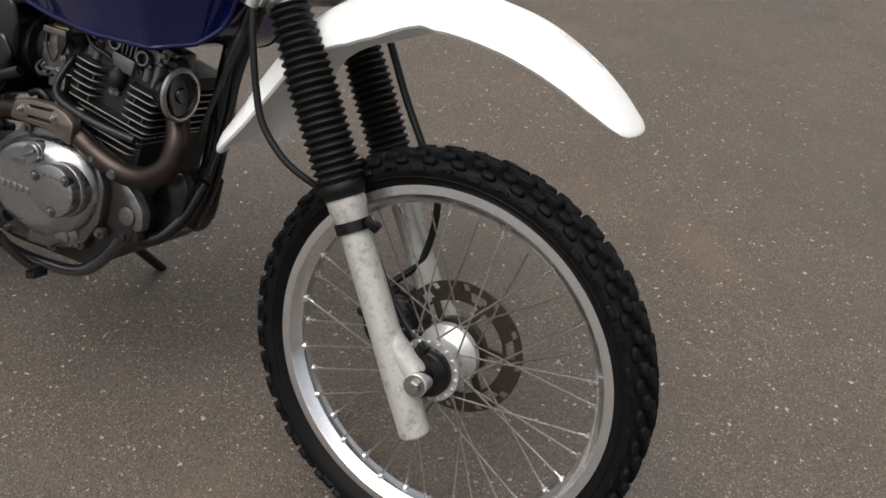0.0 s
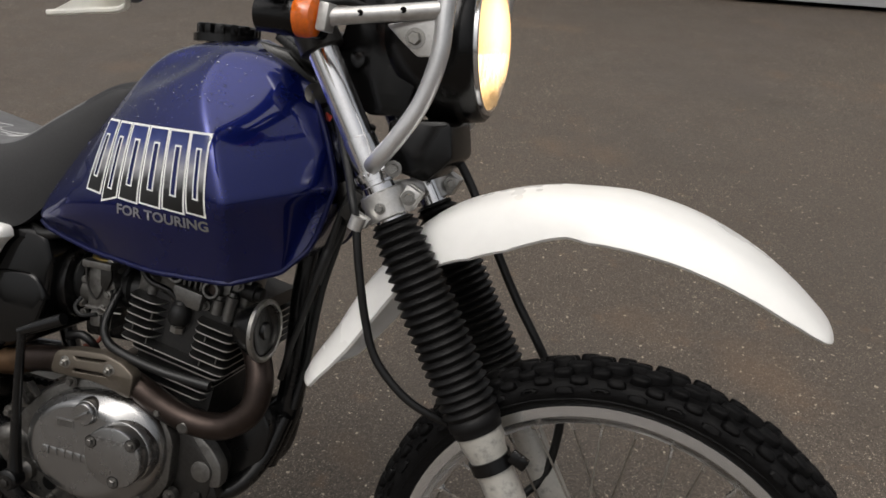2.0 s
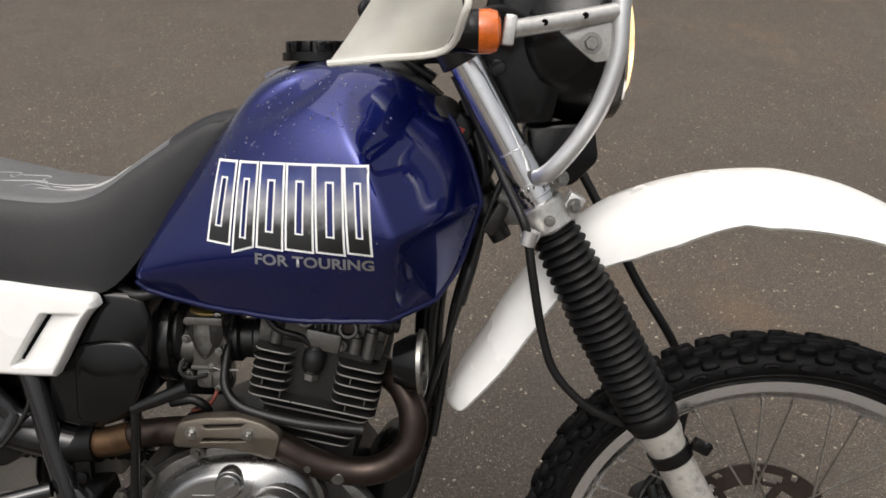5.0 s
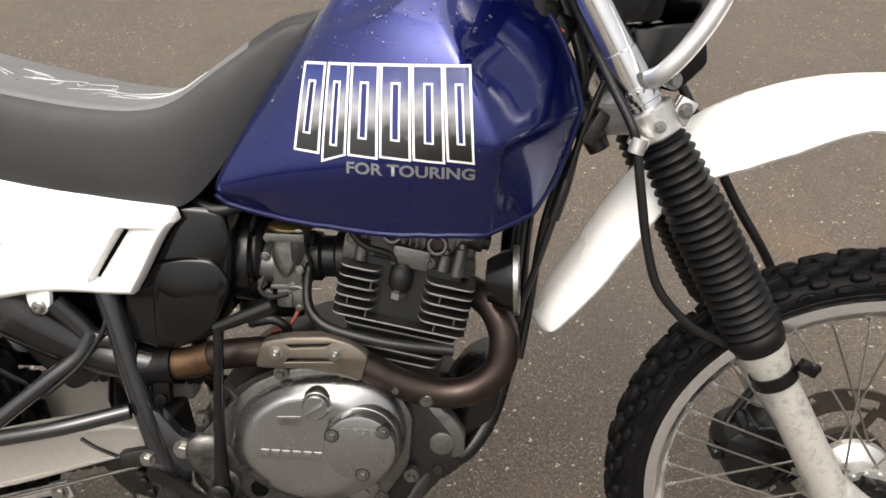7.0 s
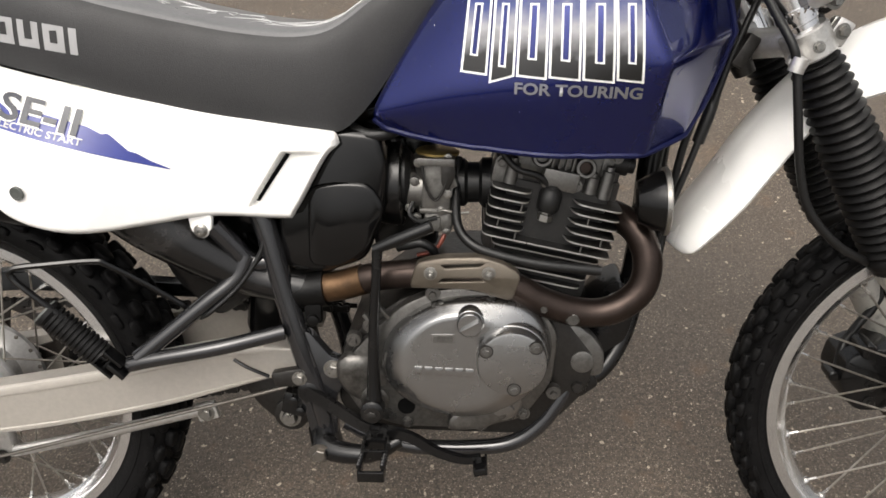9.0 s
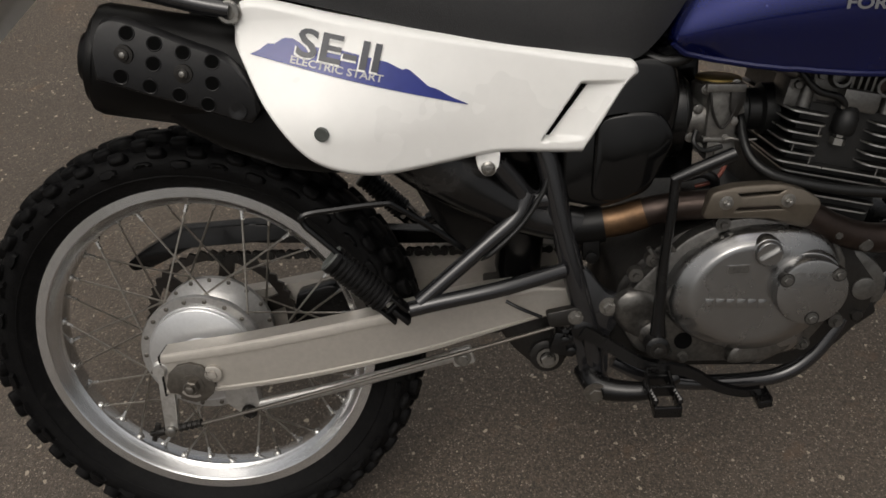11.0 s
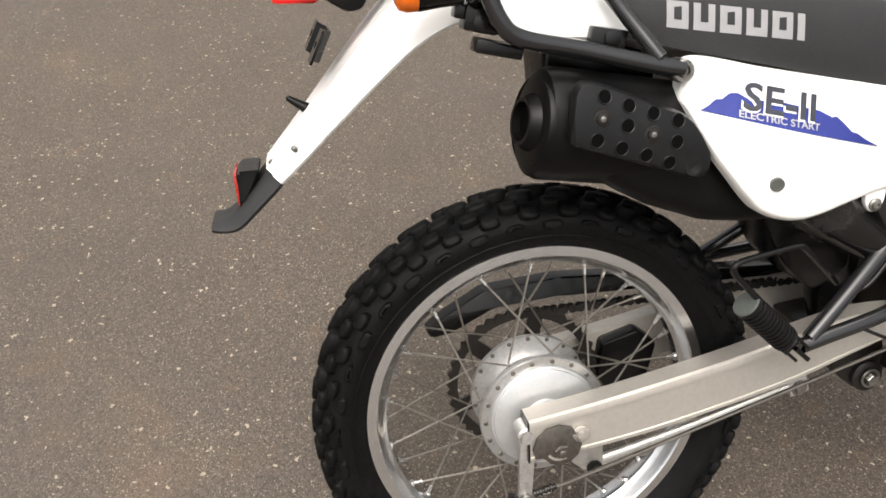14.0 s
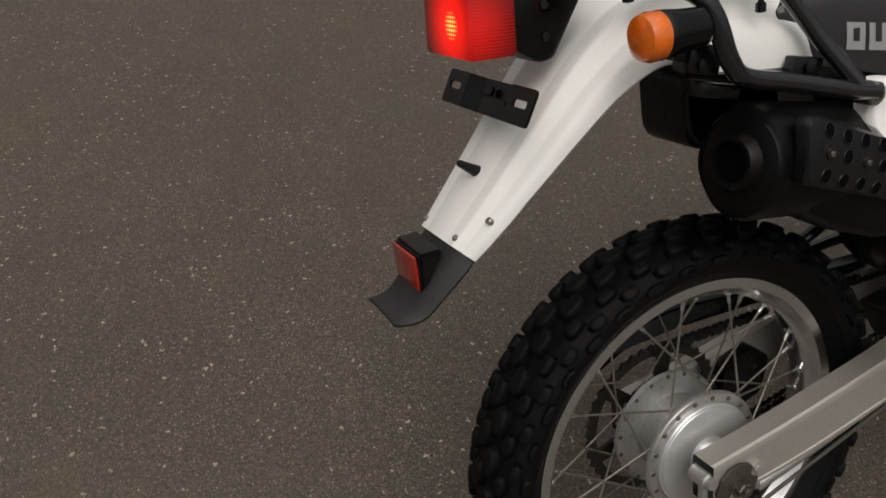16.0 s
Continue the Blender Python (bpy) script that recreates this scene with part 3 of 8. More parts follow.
def rim_mesh(r, half):
    """An alloy rim: flat flange sides, a shoulder and a dropped well."""
    prof = [(-half, r), (-half + 0.003, r + 0.0015), (-half + 0.004, r - 0.008), (-half * 0.5, r - 0.012), (0, r - 0.017), (half * 0.5, r - 0.012), (half - 0.004, r - 0.008),
            (half - 0.003, r + 0.0015), (half, r), (half, r - 0.013), (half - 0.003, r - 0.016), (half * 0.62, r - 0.0200), (half * 0.40, r - 0.028), (0, r - 0.030), (-half * 0.40, r - 0.028),
            (-half * 0.62, r - 0.0200), (-half + 0.003, r - 0.016), (-half, r - 0.013)]
    return ring(bmesh.new(), (0, 0, 0), (0, 1, 0), prof, 96)


def spokes(wheel, count, hub_r, hub_y, rim_r, turn, phase=0.0):
    """Laced spokes, each with its nipple, alternately leading and trailing on either flange."""
    proto = {}
    for k in range(count):
        sgn = -1 if k % 2 else 1
        lead = 1 if (k // 2) % 2 else -1
        key = (sgn, lead)
        if key not in proto:
            h = V(hub_r, sgn * hub_y, 0)
            a = lead * turn
            e = V(rim_r * math.cos(a), sgn * 0.005, rim_r * math.sin(a))
            b2 = bmesh.new()
            d = (e - h).normalized()
            tube(b2, [h, e], 0.00155, 6, 1)
            plain = len(b2.faces)
            tube(b2, [e - d * 0.015, e - d * 0.005, e + d * 0.003], [0.0025, 0.0029, 0.0036], 6, 1)
            tube(b2, [e - d * 0.0035, e - d * 0.001, e + d * 0.004], [0.0040, 0.0062, 0.0078], 10, 1)
            lathe(b2, h + V(0, sgn * 0.001, 0), (0, sgn, 0), [(-0.004, 0.003), (0.002, 0.0034), (0.004, 0.002)], 8)
            b2.faces.ensure_lookup_table()
            for f in b2.faces[plain:plain + 36]:
                f.material_index = 1
            ob = part("spoke", b2, [SPOKE, NIPPLE], wheel)
            proto[key] = ob
        else:
            ob = new("spoke", proto[key].data)
            ob.parent = wheel
        ob.matrix_basis = pose(0, 0, 0, 0, -math.degrees(2 * math.pi * k / count + phase), 0)


REAR, FRONT = V(0, 0, 0.34), V(1.412, -0.003, 0.339)
FORK_DIR = V(0.4775, 0, -0.8786)


def steered(degrees, shift=0.0):
    """A turn about the steering axis, to the right."""
    o = V(0.9695, 0, 0.9885)
    return Matrix.Translation(o + V(0, shift, 0)) @ Matrix.Rotation(radians(degrees), 4, FORK_DIR) @ Matrix.Translation(-o)



rear_wheel = group_part("rear_wheel", bike, "spoked rear wheel with knobbly tyre")
rear_wheel.location = REAR
front_wheel = group_part("front_wheel", bike, "spoked front wheel with knobbly tyre")
front_wheel.matrix_basis = steered(7.0, -0.030) @ Matrix.Translation(FRONT + V(0.006, 0.003, 0.009))
part("tyre", tyre_mesh(0.3145, 0.050, 0.238, 36, 0.0125), RUBBER, rear_wheel, "black knobbly dual-purpose tyre", smooth=66)
part("tyre", tyre_mesh(0.3280, 0.038, 0.2720, 44, 0.0105), RUBBER, front_wheel, "black knobbly dual-purpose tyre", smooth=66)
part("rim", rim_mesh(0.2415, 0.031), RIM_ALLOY, rear_wheel, "polished silver alloy rim")
part("rim", rim_mesh(0.2755, 0.025), RIM_ALLOY, front_wheel, "satin silver alloy rim")
spokes(rear_wheel, 36, 0.0790, 0.038, 0.213, radians(40))
spokes(front_wheel, 36, 0.044, 0.030, 0.2460, radians(40), 0.1)

# rear hub: drum on the right, sprocket on the left
bm = bmesh.new()
lathe(bm, (0, 0, 0), (0, 1, 0), [(-0.0425, 0.056), (-0.0425, 0.0745), (-0.0440, 0.0760), (-0.0440, 0.0872), (-0.0420, 0.0888), (-0.0370, 0.0888), (-0.035, 0.082), (-0.030, 0.070), (-0.020, 0.060), (0.0, 0.055), (0.018, 0.058), (0.024, 0.068), (0.027, 0.0850), (0.033, 0.0860), (0.034, 0.050)], 64)
hub = part("hub", bm, HUB, rear_wheel, "cast alloy drum hub")
for y, ph in ((-0.044, 0.0), (0.027, 0.17)):
    for k in range(18):
        a = 2 * math.pi * k / 18 + ph
        bm = lathe(bmesh.new(), (0.0815 * math.cos(a), y + 0.001, 0.0815 * math.sin(a)), (0, -1, 0), [(0, 0.0034), (0.0026, 0.0032), (0.0032, 0.002)], 8)
        part("spoke_head", bm, DARK_STEEL, rear_wheel)
bm = bmesh.new()
lathe(bm, (0, 0, 0), (0, -1, 0), [(0.036, 0.0752), (0.0480, 0.0750), (0.0492, 0.0738), (0.0490, 0.0722), (0.0505, 0.0716), (0.0515, 0.0700), (0.0535, 0.030), (0.060, 0.028), (0.072, 0.016)], 64)
part("brake_plate", bm, PLATE, rear_wheel, "smooth silver drum brake cover")
bm = bmesh.new()
N = 84
prof_out = [0.1165 if k % 2 else 0.1105 for k in range(N)]
loops = []
for y in (0.056, 0.062):
    loops.append([V(prof_out[k] * math.cos(2 * math.pi * k / N), y, prof_out[k] * math.sin(2 * math.pi * k / N)) for k in range(N)])
ins = [[V(0.100 * math.cos(2 * math.pi * k / N), y, 0.100 * math.sin(2 * math.pi * k / N)) for k in range(N)] for y in (0.062, 0.056)]
skin(bm, loops + ins + [loops[0]], caps=False)
part("sprocket", bm, SPROCKET, rear_wheel, "dark brown toothed rear sprocket")
part("sprocket_carrier", lathe(bmesh.new(), (0, 0.0562, 0), (0, 1, 0), [(0, 0.060), (0.0055, 0.060)], 32), SPROCKET, rear_wheel)
for k in range(6):
    a = 2 * math.pi * (k + 0.3) / 6
    bm = box(bmesh.new(), (0.080 * math.cos(a), 0.059, 0.080 * math.sin(a)), (0.050, 0.0055, 0.022), (0, -math.degrees(a), 0))
    part("sprocket_arm", bm, SPROCKET, rear_wheel)

# front hub: speedometer drive on the right, disc on the left
bm = bmesh.new()
lathe(bm, (0, 0, 0), (0, 1, 0), [(-0.036, 0.040), (-0.036, 0.0495), (-0.029, 0.0495), (-0.027, 0.040), (-0.012, 0.030), (0.012, 0.032), (0.024, 0.050), (0.033, 0.052), (0.036, 0.048), (0.050, 0.040), (0.052, 0.02)], 40)
for k in range(18):
    a = 2 * math.pi * k / 18
    lathe(bm, (0.0448 * math.cos(a), -0.035, 0.0448 * math.sin(a)), (0, -1, 0), [(0, 0.0032), (0.003, 0.003), (0.0035, 0.002)], 8)
part("hub", bm, ALLOY, front_wheel, "cast alloy front hub")
bm = bmesh.new()
lathe(bm, (0, 0, 0), (0, -1, 0), [(0.034, 0.039), (0.048, 0.038), (0.053, 0.034), (0.054, 0.018), (0.062, 0.016), (0.072, 0.014)], 32)
box(bm, (-0.012, -0.048, 0.034), (0.016, 0.016, 0.022), (0, 20, 0), 0.003)
part("speedometer_drive", bm, PLASTIC, front_wheel, "black speedometer drive housing")


def disc_mesh():
    """A brake disc with holes and slots cut through it, on a spider of arms."""
    bm = bmesh.new()
    y0, y1, n = 0.0605, 0.0645, 120
    radii = [0.078, 0.083, 0.088, 0.093, 0.098, 0.103, 0.108, 0.110]

    def cut(i, k):
        # which cells of the grid are open
        if i in (1, 2, 3):
            return k % 20 in (2, 3, 4, 5, 6, 7)
        if i in (4, 5):
            return k % 10 in (8, 9)
        return False

    for y in (y0, y1):
        g = [[bm.verts.new((r * math.cos(2 * math.pi * (k + (0.35 * j)) / n), y, r * math.sin(2 * math.pi * (k + (0.35 * j)) / n))) for k in range(n)] for j, r in enumerate(radii)]
        for i in range(len(radii) - 1):
            for k in range(n):
                if not cut(i, k):
                    bm.faces.new((g[i][k], g[i][(k + 1) % n], g[i + 1][(k + 1) % n], g[i + 1][k]))
    half = len(bm.verts) // 2
    bm.verts.index_update()
    edges = [(e.verts[0].index, e.verts[1].index) for e in bm.edges if len(e.link_faces) == 1]
    vs = list(bm.verts)
    for a, b in edges:
        if a < half and b < half:
            bm.faces.new((vs[a], vs[b], vs[b + half], vs[a + half]))
    return bm


part("brake_disc", disc_mesh(), DISC, front_wheel, "rust-browned slotted brake disc")
carrier = part("disc_carrier", lathe(bmesh.new(), (0, 0.0500, 0), (0, 1, 0), [(0, 0.052), (0.0145, 0.052), (0.0148, 0.020)], 32), DISC, front_wheel, "brown disc carrier")
for k in range(6):
    a = 2 * math.pi * k / 6 + 0.2
    bm = box(bmesh.new(), (0.064 * math.cos(a), 0.0625, 0.064 * math.sin(a)), (0.046, 0.0048, 0.011), (0, -math.degrees(a) + 12, 0))
    part("carrier_arm", bm, DISC, front_wheel)

# ---- fork ----
def fork_at(z, y=0.0, off=0.0):
    """A point on the fork's line at height z; off: ahead of the line."""
    return V(1.009 + 0.5434 * (1.01 - z) + off * 0.879, y, z + off * 0.477)


for sgn in (-1, 1):
    y = -0.100 if sgn < 0 else 0.088
    side = group_part("fork_leg", bike, "telescopic fork leg with rubber boot")
    bm = bmesh.new()
    tube(bm, [fork_at(1.07, y), fork_at(0.56, y)], 0.0190, 24, 1)
    part("stanchion", bm, CHROME, side, "chromed fork tube")
    bm = bmesh.new()
    a, b = fork_at(0.815, y), fork_at(0.572, y)
    L = (b - a).length
    prof = [(0, 0.021), (0.004, 0.027)]
    n = 22
    for k in range(n):
        s0 = 0.006 + (L - 0.030) * k / n
        ds = (L - 0.030) / n
        r = 0.0300 + 0.0058 * min(1, k / 9)
        prof += [(s0, r - 0.0066), (s0 + ds * 0.40, r - 0.0006), (s0 + ds * 0.52, r), (s0 + ds * 0.64, r - 0.0010)]
    prof += [(L - 0.023, 0.0305), (L - 0.020, 0.0335), (L - 0.010, 0.0335), (L - 0.008, 0.0315), (L, 0.0305), (L, 0.022)]
    lathe(bm, a, FORK_DIR, prof, 40)
    part("fork_boot", bm, BOOT, side, "ribbed black rubber boot", smooth=60)
    bm = bmesh.new()
    c, d = fork_at(0.578, y), fork_at(0.250, y)
    L = (d - c).length
    lathe(bm, c, FORK_DIR, [(0, 0.0285), (0.02, 0.0285), (0.035, 0.0245), (0.07, 0.0232), (L - 0.16, 0.0232), (L - 0.09, 0.0245), (L - 0.004, 0.0235), (L, 0.020), (L, 0.012), (L - 0.006, 0.010)], 32)
    ax = V(FRONT.x, y, FRONT.z)
    mid = fork_at(0.352, y)
    tube(bm, [mid - FORK_DIR * 0.07, mid + (ax - mid) * 0.35 - FORK_DIR * 0.03, ax], [0.015, 0.020, 0.019], 16, 5)
    lathe(bm, (ax.x, y + 0.022, ax.z), (0, -1, 0), [(0, 0.018), (0.044, 0.018), (0.046, 0.016)], 24)
    part("fork_slider", bm, SLIDER, side, "scuffed cast alloy fork slider")
    bm = bmesh.new()
    bolt(bm, (ax.x, y - 0.024 if sgn < 0 else y + 0.024, ax.z), (0, sgn, 0), 0.011, 0.010)
    part("axle_nut", bm, STEEL, side)
bm = bmesh.new()
p = fork_at(0.535, -0.100)
lathe(bm, p - FORK_DIR * 0.008, FORK_DIR, [(0, 0.0250), (0, 0.0272), (0.016, 0.0272), (0.016, 0.0250)], 28)
box(bm, p + V(0.034, -0.012, 0.014), (0.024, 0.012, 0.016), (0, 28, 0), 0.004)
lathe(bm, p + V(0.040, -0.016, 0.016), (0, -1, 0), [(0, 0.006), (0.004, 0.006), (0.005, 0.003)], 12)
part("cable_clip", bm, PLASTIC, bike, "black hose clip on the fork")

# ---- tank ----
from mathutils.bvhtree import BVHTree

def tank_mesh():
    """A cage of six levels by six stations, mirrored, then smoothed; the belt and the front crease stay crisp."""
    cage = [
        [(0.627, 0.094, 0.737), (0.720, 0.120, 0.722), (0.820, 0.140, 0.714), (0.925, 0.142, 0.714), (0.978, 0.108, 0.730), (1.004, 0.078, 0.760)],
        [(0.612, 0.108, 0.756), (0.712, 0.150, 0.782), (0.815, 0.174, 0.790), (0.938, 0.188, 0.818), (0.988, 0.132, 0.830), (1.032, 0.080, 0.842)],
        [(0.679, 0.084, 0.864), (0.726, 0.124, 0.884), (0.818, 0.156, 0.893), (0.910, 0.174, 0.893), (0.968, 0.124, 0.895), (1.020, 0.076, 0.893)],
        [(0.714, 0.062, 0.915), (0.744, 0.092, 0.938), (0.806, 0.124, 0.952), (0.868, 0.136, 0.952), (0.940, 0.100, 0.946), (1.002, 0.068, 0.935)],
        [(0.734, 0.044, 0.938), (0.756, 0.064, 0.975), (0.815, 0.088, 1.000), (0.890, 0.084, 1.004), (0.942, 0.068, 0.988), (0.976, 0.052, 0.966)],
        [(0.741, 0.0, 0.950), (0.764, 0.0, 0.992), (0.826, 0.0, 1.013), (0.890, 0.0, 1.016), (0.940, 0.0, 0.998), (0.968, 0.0, 0.976)],
    ]
    bm = bmesh.new()
    crease = bm.edges.layers.float.new("crease_edge")
    right = [[bm.verts.new((x, -y, z)) for x, y, z in row] for row in cage]
    left = [[right[5][j] if i == 5 else bm.verts.new((x, y, z)) for j, (x, y, z) in enumerate(row)] for i, row in enumerate(cage)]
    for g in (right, left):
        for i in range(5):
            for j in range(5):
                bm.faces.new((g[i][j], g[i][j + 1], g[i + 1][j + 1], g[i + 1][j]))
    for j in range(5):
        bm.faces.new((right[0][j], right[0][j + 1], left[0][j + 1], left[0][j]))
    for i in range(5):
        for j in (0, 5):
            a, b, c, d = right[i][j], right[i + 1][j], left[i + 1][j], left[i][j]
            bm.faces.new((a, b, d) if b is c else (a, b, c, d))

    def sharp(p, q, v):
        e = bm.edges.get((p, q))
        if e:
            e[crease] = v
    for g in (right, left):
        for i in range(5):
            sharp(g[i][3], g[i + 1][3], (0.8, 0.85, 0.9, 0.75, 0.1)[i])
            sharp(g[i][5], g[i + 1][5], 0.9)
            sharp(g[i][0], g[i + 1][0], 0.75)
        for j in range(5):
            sharp(g[0][j], g[0][j + 1], 0.9)
            sharp(g[1][j], g[1][j + 1], 0.30 if j < 3 else 0.85)
            sharp(g[3][j], g[3][j + 1], 0.20 if j < 3 else 0.1)
            sharp(g[4][j], g[4][j + 1], 0.30)
    me = bpy.data.meshes.new("cage")
    bm.to_mesh(me)
    bm.free()
    ob = new("cage", me)
    sub = ob.modifiers.new("smooth", "SUBSURF")
    sub.levels = sub.render_levels = 4
    dg = bpy.context.evaluated_depsgraph_get()
    done = bpy.data.meshes.new_from_object(ob.evaluated_get(dg))
    bpy.data.objects.remove(ob)
    out = bmesh.new()
    out.from_mesh(done)
    # the hollow sweeping over the shoulder
    for v in out.verts:
        x, z, s = v.co.x, v.co.z, 1 if v.co.y > 0 else -1
        if abs(v.co.y) > 0.03:
            u, w = (x - 0.812) * 0.876 + (z - 0.967) * 0.482, (z - 0.967) * 0.876 - (x - 0.812) * 0.482
            d = (u / 0.056) ** 2 + (w / 0.017) ** 2
            v.co.y -= s * 0.010 * math.exp(-d * d)
    return out


bm = tank_mesh()
TANK_TREE = BVHTree.FromBMesh(bm)
tank = part("fuel_tank", bm, BLUE, bike, "glossy dark blue metallic steel tank, wet", smooth=60)


def on_tank(x, z, lift=0.0008):
    hit, n, _, _ = TANK_TREE.ray_cast(V(x, -1, z), V(0, 1, 0))
    return (hit.y if hit else -0.15) - lift


bm = bmesh.new()
rim_line = [(0.615, 0.100, 0.748), (0.640, 0.106, 0.731), (0.720, 0.124, 0.719), (0.820, 0.142, 0.712), (0.915, 0.142, 0.712), (0.972, 0.112, 0.727), (1.003, 0.082, 0.760), (1.031, 0.081, 0.832), (1.016, 0.077, 0.900), (0.985, 0.062, 0.955)]
for sgn in (-1, 1):
    on_edge = []
    for p in smooth_line([(x, sgn * y, z) for x, y, z in rim_line], 6):
        near, nrm, _, _ = TANK_TREE.find_nearest(p)
        on_edge.append(near + nrm * 0.0005)
    tube(bm, on_edge, 0.0036, 8, 1)
part("tank_seam", bm, BLUE_SEAM, bike, "raised blue welded seam")

# filler cap
bm = bmesh.new()
lathe(bm, (0.832, 0, 1.006), (0, 0, 1), [(0, 0.046), (0.010, 0.046), (0.012, 0.040)], 40)
for k in range(14):
    a = 2 * math.pi * k / 14
    box(bm, (0.832 + 0.036 * math.cos(a), 0.036 * math.sin(a), 1.022), (0.012, 0.011, 0.016), (0, 0, math.degrees(a)), 0.003)
lathe(bm, (0.832, 0, 1.016), (0, 0, 1), [(0, 0.036), (0.011, 0.035), (0.014, 0.030), (0.0145, 0.010)], 32)
part("filler_cap", bm, PLASTIC, bike, "black knurled fuel filler cap")
bm = bmesh.new()
for sgn in (-1, 1):
    plate(bm, [(0.900, 1.012), (0.940, 1.004), (0.985, 0.966), (0.975, 0.955), (0.92, 0.992)], sgn * 0.050, sgn * 0.020, 0.004)
box(bm, (0.945, 0, 1.003), (0.07, 0.06, 0.012), (0, 32, 0), 0.004)
part("tank_strap", bm, PLASTIC, bike, "black rubber tank mounting strap")

# water drops standing on the paint
bm = bmesh.new()
for _ in range(1100):
    x, z = random.uniform(0.64, 0.93), random.uniform(0.76, 1.0)
    if random.random() > step(z, 0.74, 1.01):
        continue
    hit, n, _, _ = TANK_TREE.ray_cast(V(x, -1, z), V(0, 1, 0))
    if hit:
        r = random.choice((0.0005, 0.0006, 0.0008, 0.0010, 0.0015))
        lathe(bm, hit, n, [(0, r), (r * 0.35, r * 0.8), (r * 0.55, r * 0.3)], 7, (1, random.uniform(1, 1.5)))
DROP = glass_material("water_drop", (0.9, 0.92, 0.95), 0.02)
tagged(part("rain_wetting", bm, DROP, bike, "clear rain drops on the paint"), kind="stuff")


# ---- lettering and graphics ----
def letters(body, size, m, lift_y=None, shear=0.0, wide=1.0, thick=0.0, bold=0.0):
    """The mesh of a line of text lying in the x-z plane, moved by m; lift_y(x, z) lays it on a surface."""
    cu = bpy.data.curves.new("text", "FONT")
    cu.body, cu.size, cu.shear = body, size, shear
    cu.resolution_u, cu.offset = 3, bold
    ob = new("text", cu)
    me = bpy.data.meshes.new_from_object(ob.evaluated_get(bpy.context.evaluated_depsgraph_get()))
    bpy.data.objects.remove(ob)
    bm = bmesh.new()
    bm.from_mesh(me)
    if thick:
        r = bmesh.ops.extrude_face_region(bm, geom=list(bm.faces))
        for g in r["geom"]:
            if isinstance(g, bmesh.types.BMVert):
                g.co.z += thick
    for v in bm.verts:
        up = v.co.z
        p = m @ V(v.co.x * wide, 0, v.co.y)
        v.co = (p.x, (lift_y(p.x, p.z) if lift_y else p.y) - up, p.z)
    return bm


def quad_patch(bm, c, surf, lift, nx=8, nz=8, inset=0.0):
    """A four-cornered patch (lower left, lower right, upper right, upper left, as x-z) laid on a surface."""
    c = [Vector(q) for q in c]
    if inset:
        mid = sum(c, Vector((0, 0))) / 4
        c2 = []
        for i, q in enumerate(c):
            a, b = (c[(i + 1) % 4] - q).normalized(), (c[(i - 1) % 4] - q).normalized()
            c2.append(q + (a + b) * inset)
        c = c2
    g = []
    for j in range(nz + 1):
        row = []
        for i in range(nx + 1):
            u, w = i / nx, j / nz
            p = (1 - w) * ((1 - u) * c[0] + u * c[1]) + w * ((1 - u) * c[3] + u * c[2])
            row.append(bm.verts.new((p.x, surf(p.x, p.y) - lift, p.y)))
        g.append(row)
    for j in range(nz):
        for i in range(nx):
            bm.faces.new((g[j][i], g[j][i + 1], g[j + 1][i + 1], g[j + 1][i]))
    return bm


def print_gradient():
    """The print's own fade: blue above, silver in the middle, black hills below."""
    m = bpy.data.materials.new("badge_print")
    m.use_nodes = True
    nt = m.node_tree
    bs = nt.nodes["Principled BSDF"]
    tc = nt.nodes.new("ShaderNodeTexCoord")
    sep = nt.nodes.new("ShaderNodeSeparateXYZ")
    nt.links.new(tc.outputs["Object"], sep.inputs[0])
    nz = nt.nodes.new("ShaderNodeTexNoise")
    nz.inputs["Scale"].default_value = 55
    nt.links.new(tc.outputs["Object"], nz.inputs["Vector"])
    ad = nt.nodes.new("ShaderNodeMath")
    ad.operation = "MULTIPLY_ADD"
    ad.inputs[1].default_value = 0.028
    nt.links.new(nz.outputs["Fac"], ad.inputs[0])
    nt.links.new(sep.outputs["Z"], ad.inputs[2])
    mr = nt.nodes.new("ShaderNodeMapRange")
    mr.inputs["From Min"].default_value, mr.inputs["From Max"].default_value = 0.812, 0.912
    nt.links.new(ad.outputs[0], mr.inputs["Value"])
    cr = nt.nodes.new("ShaderNodeValToRGB")
    e = cr.color_ramp.elements
    e[0].position, e[0].color = 0.0, (0.006, 0.006, 0.006, 1)
    e[1].position, e[1].color = 1.0, (0.006, 0.016, 0.11, 1)
    for p, c in ((0.30, (0.012, 0.012, 0.012, 1)), (0.36, (0.10, 0.10, 0.105, 1)), (0.55, (0.33, 0.33, 0.35, 1)), (0.80, (0.03, 0.045, 0.17, 1))):
        q = e.new(p)
        q.color = c
    nt.links.new(mr.outputs[0], cr.inputs[0])
    nt.links.new(cr.outputs[0], bs.inputs["Base Color"])
    bs.inputs["Roughness"].default_value = 0.3
    return m


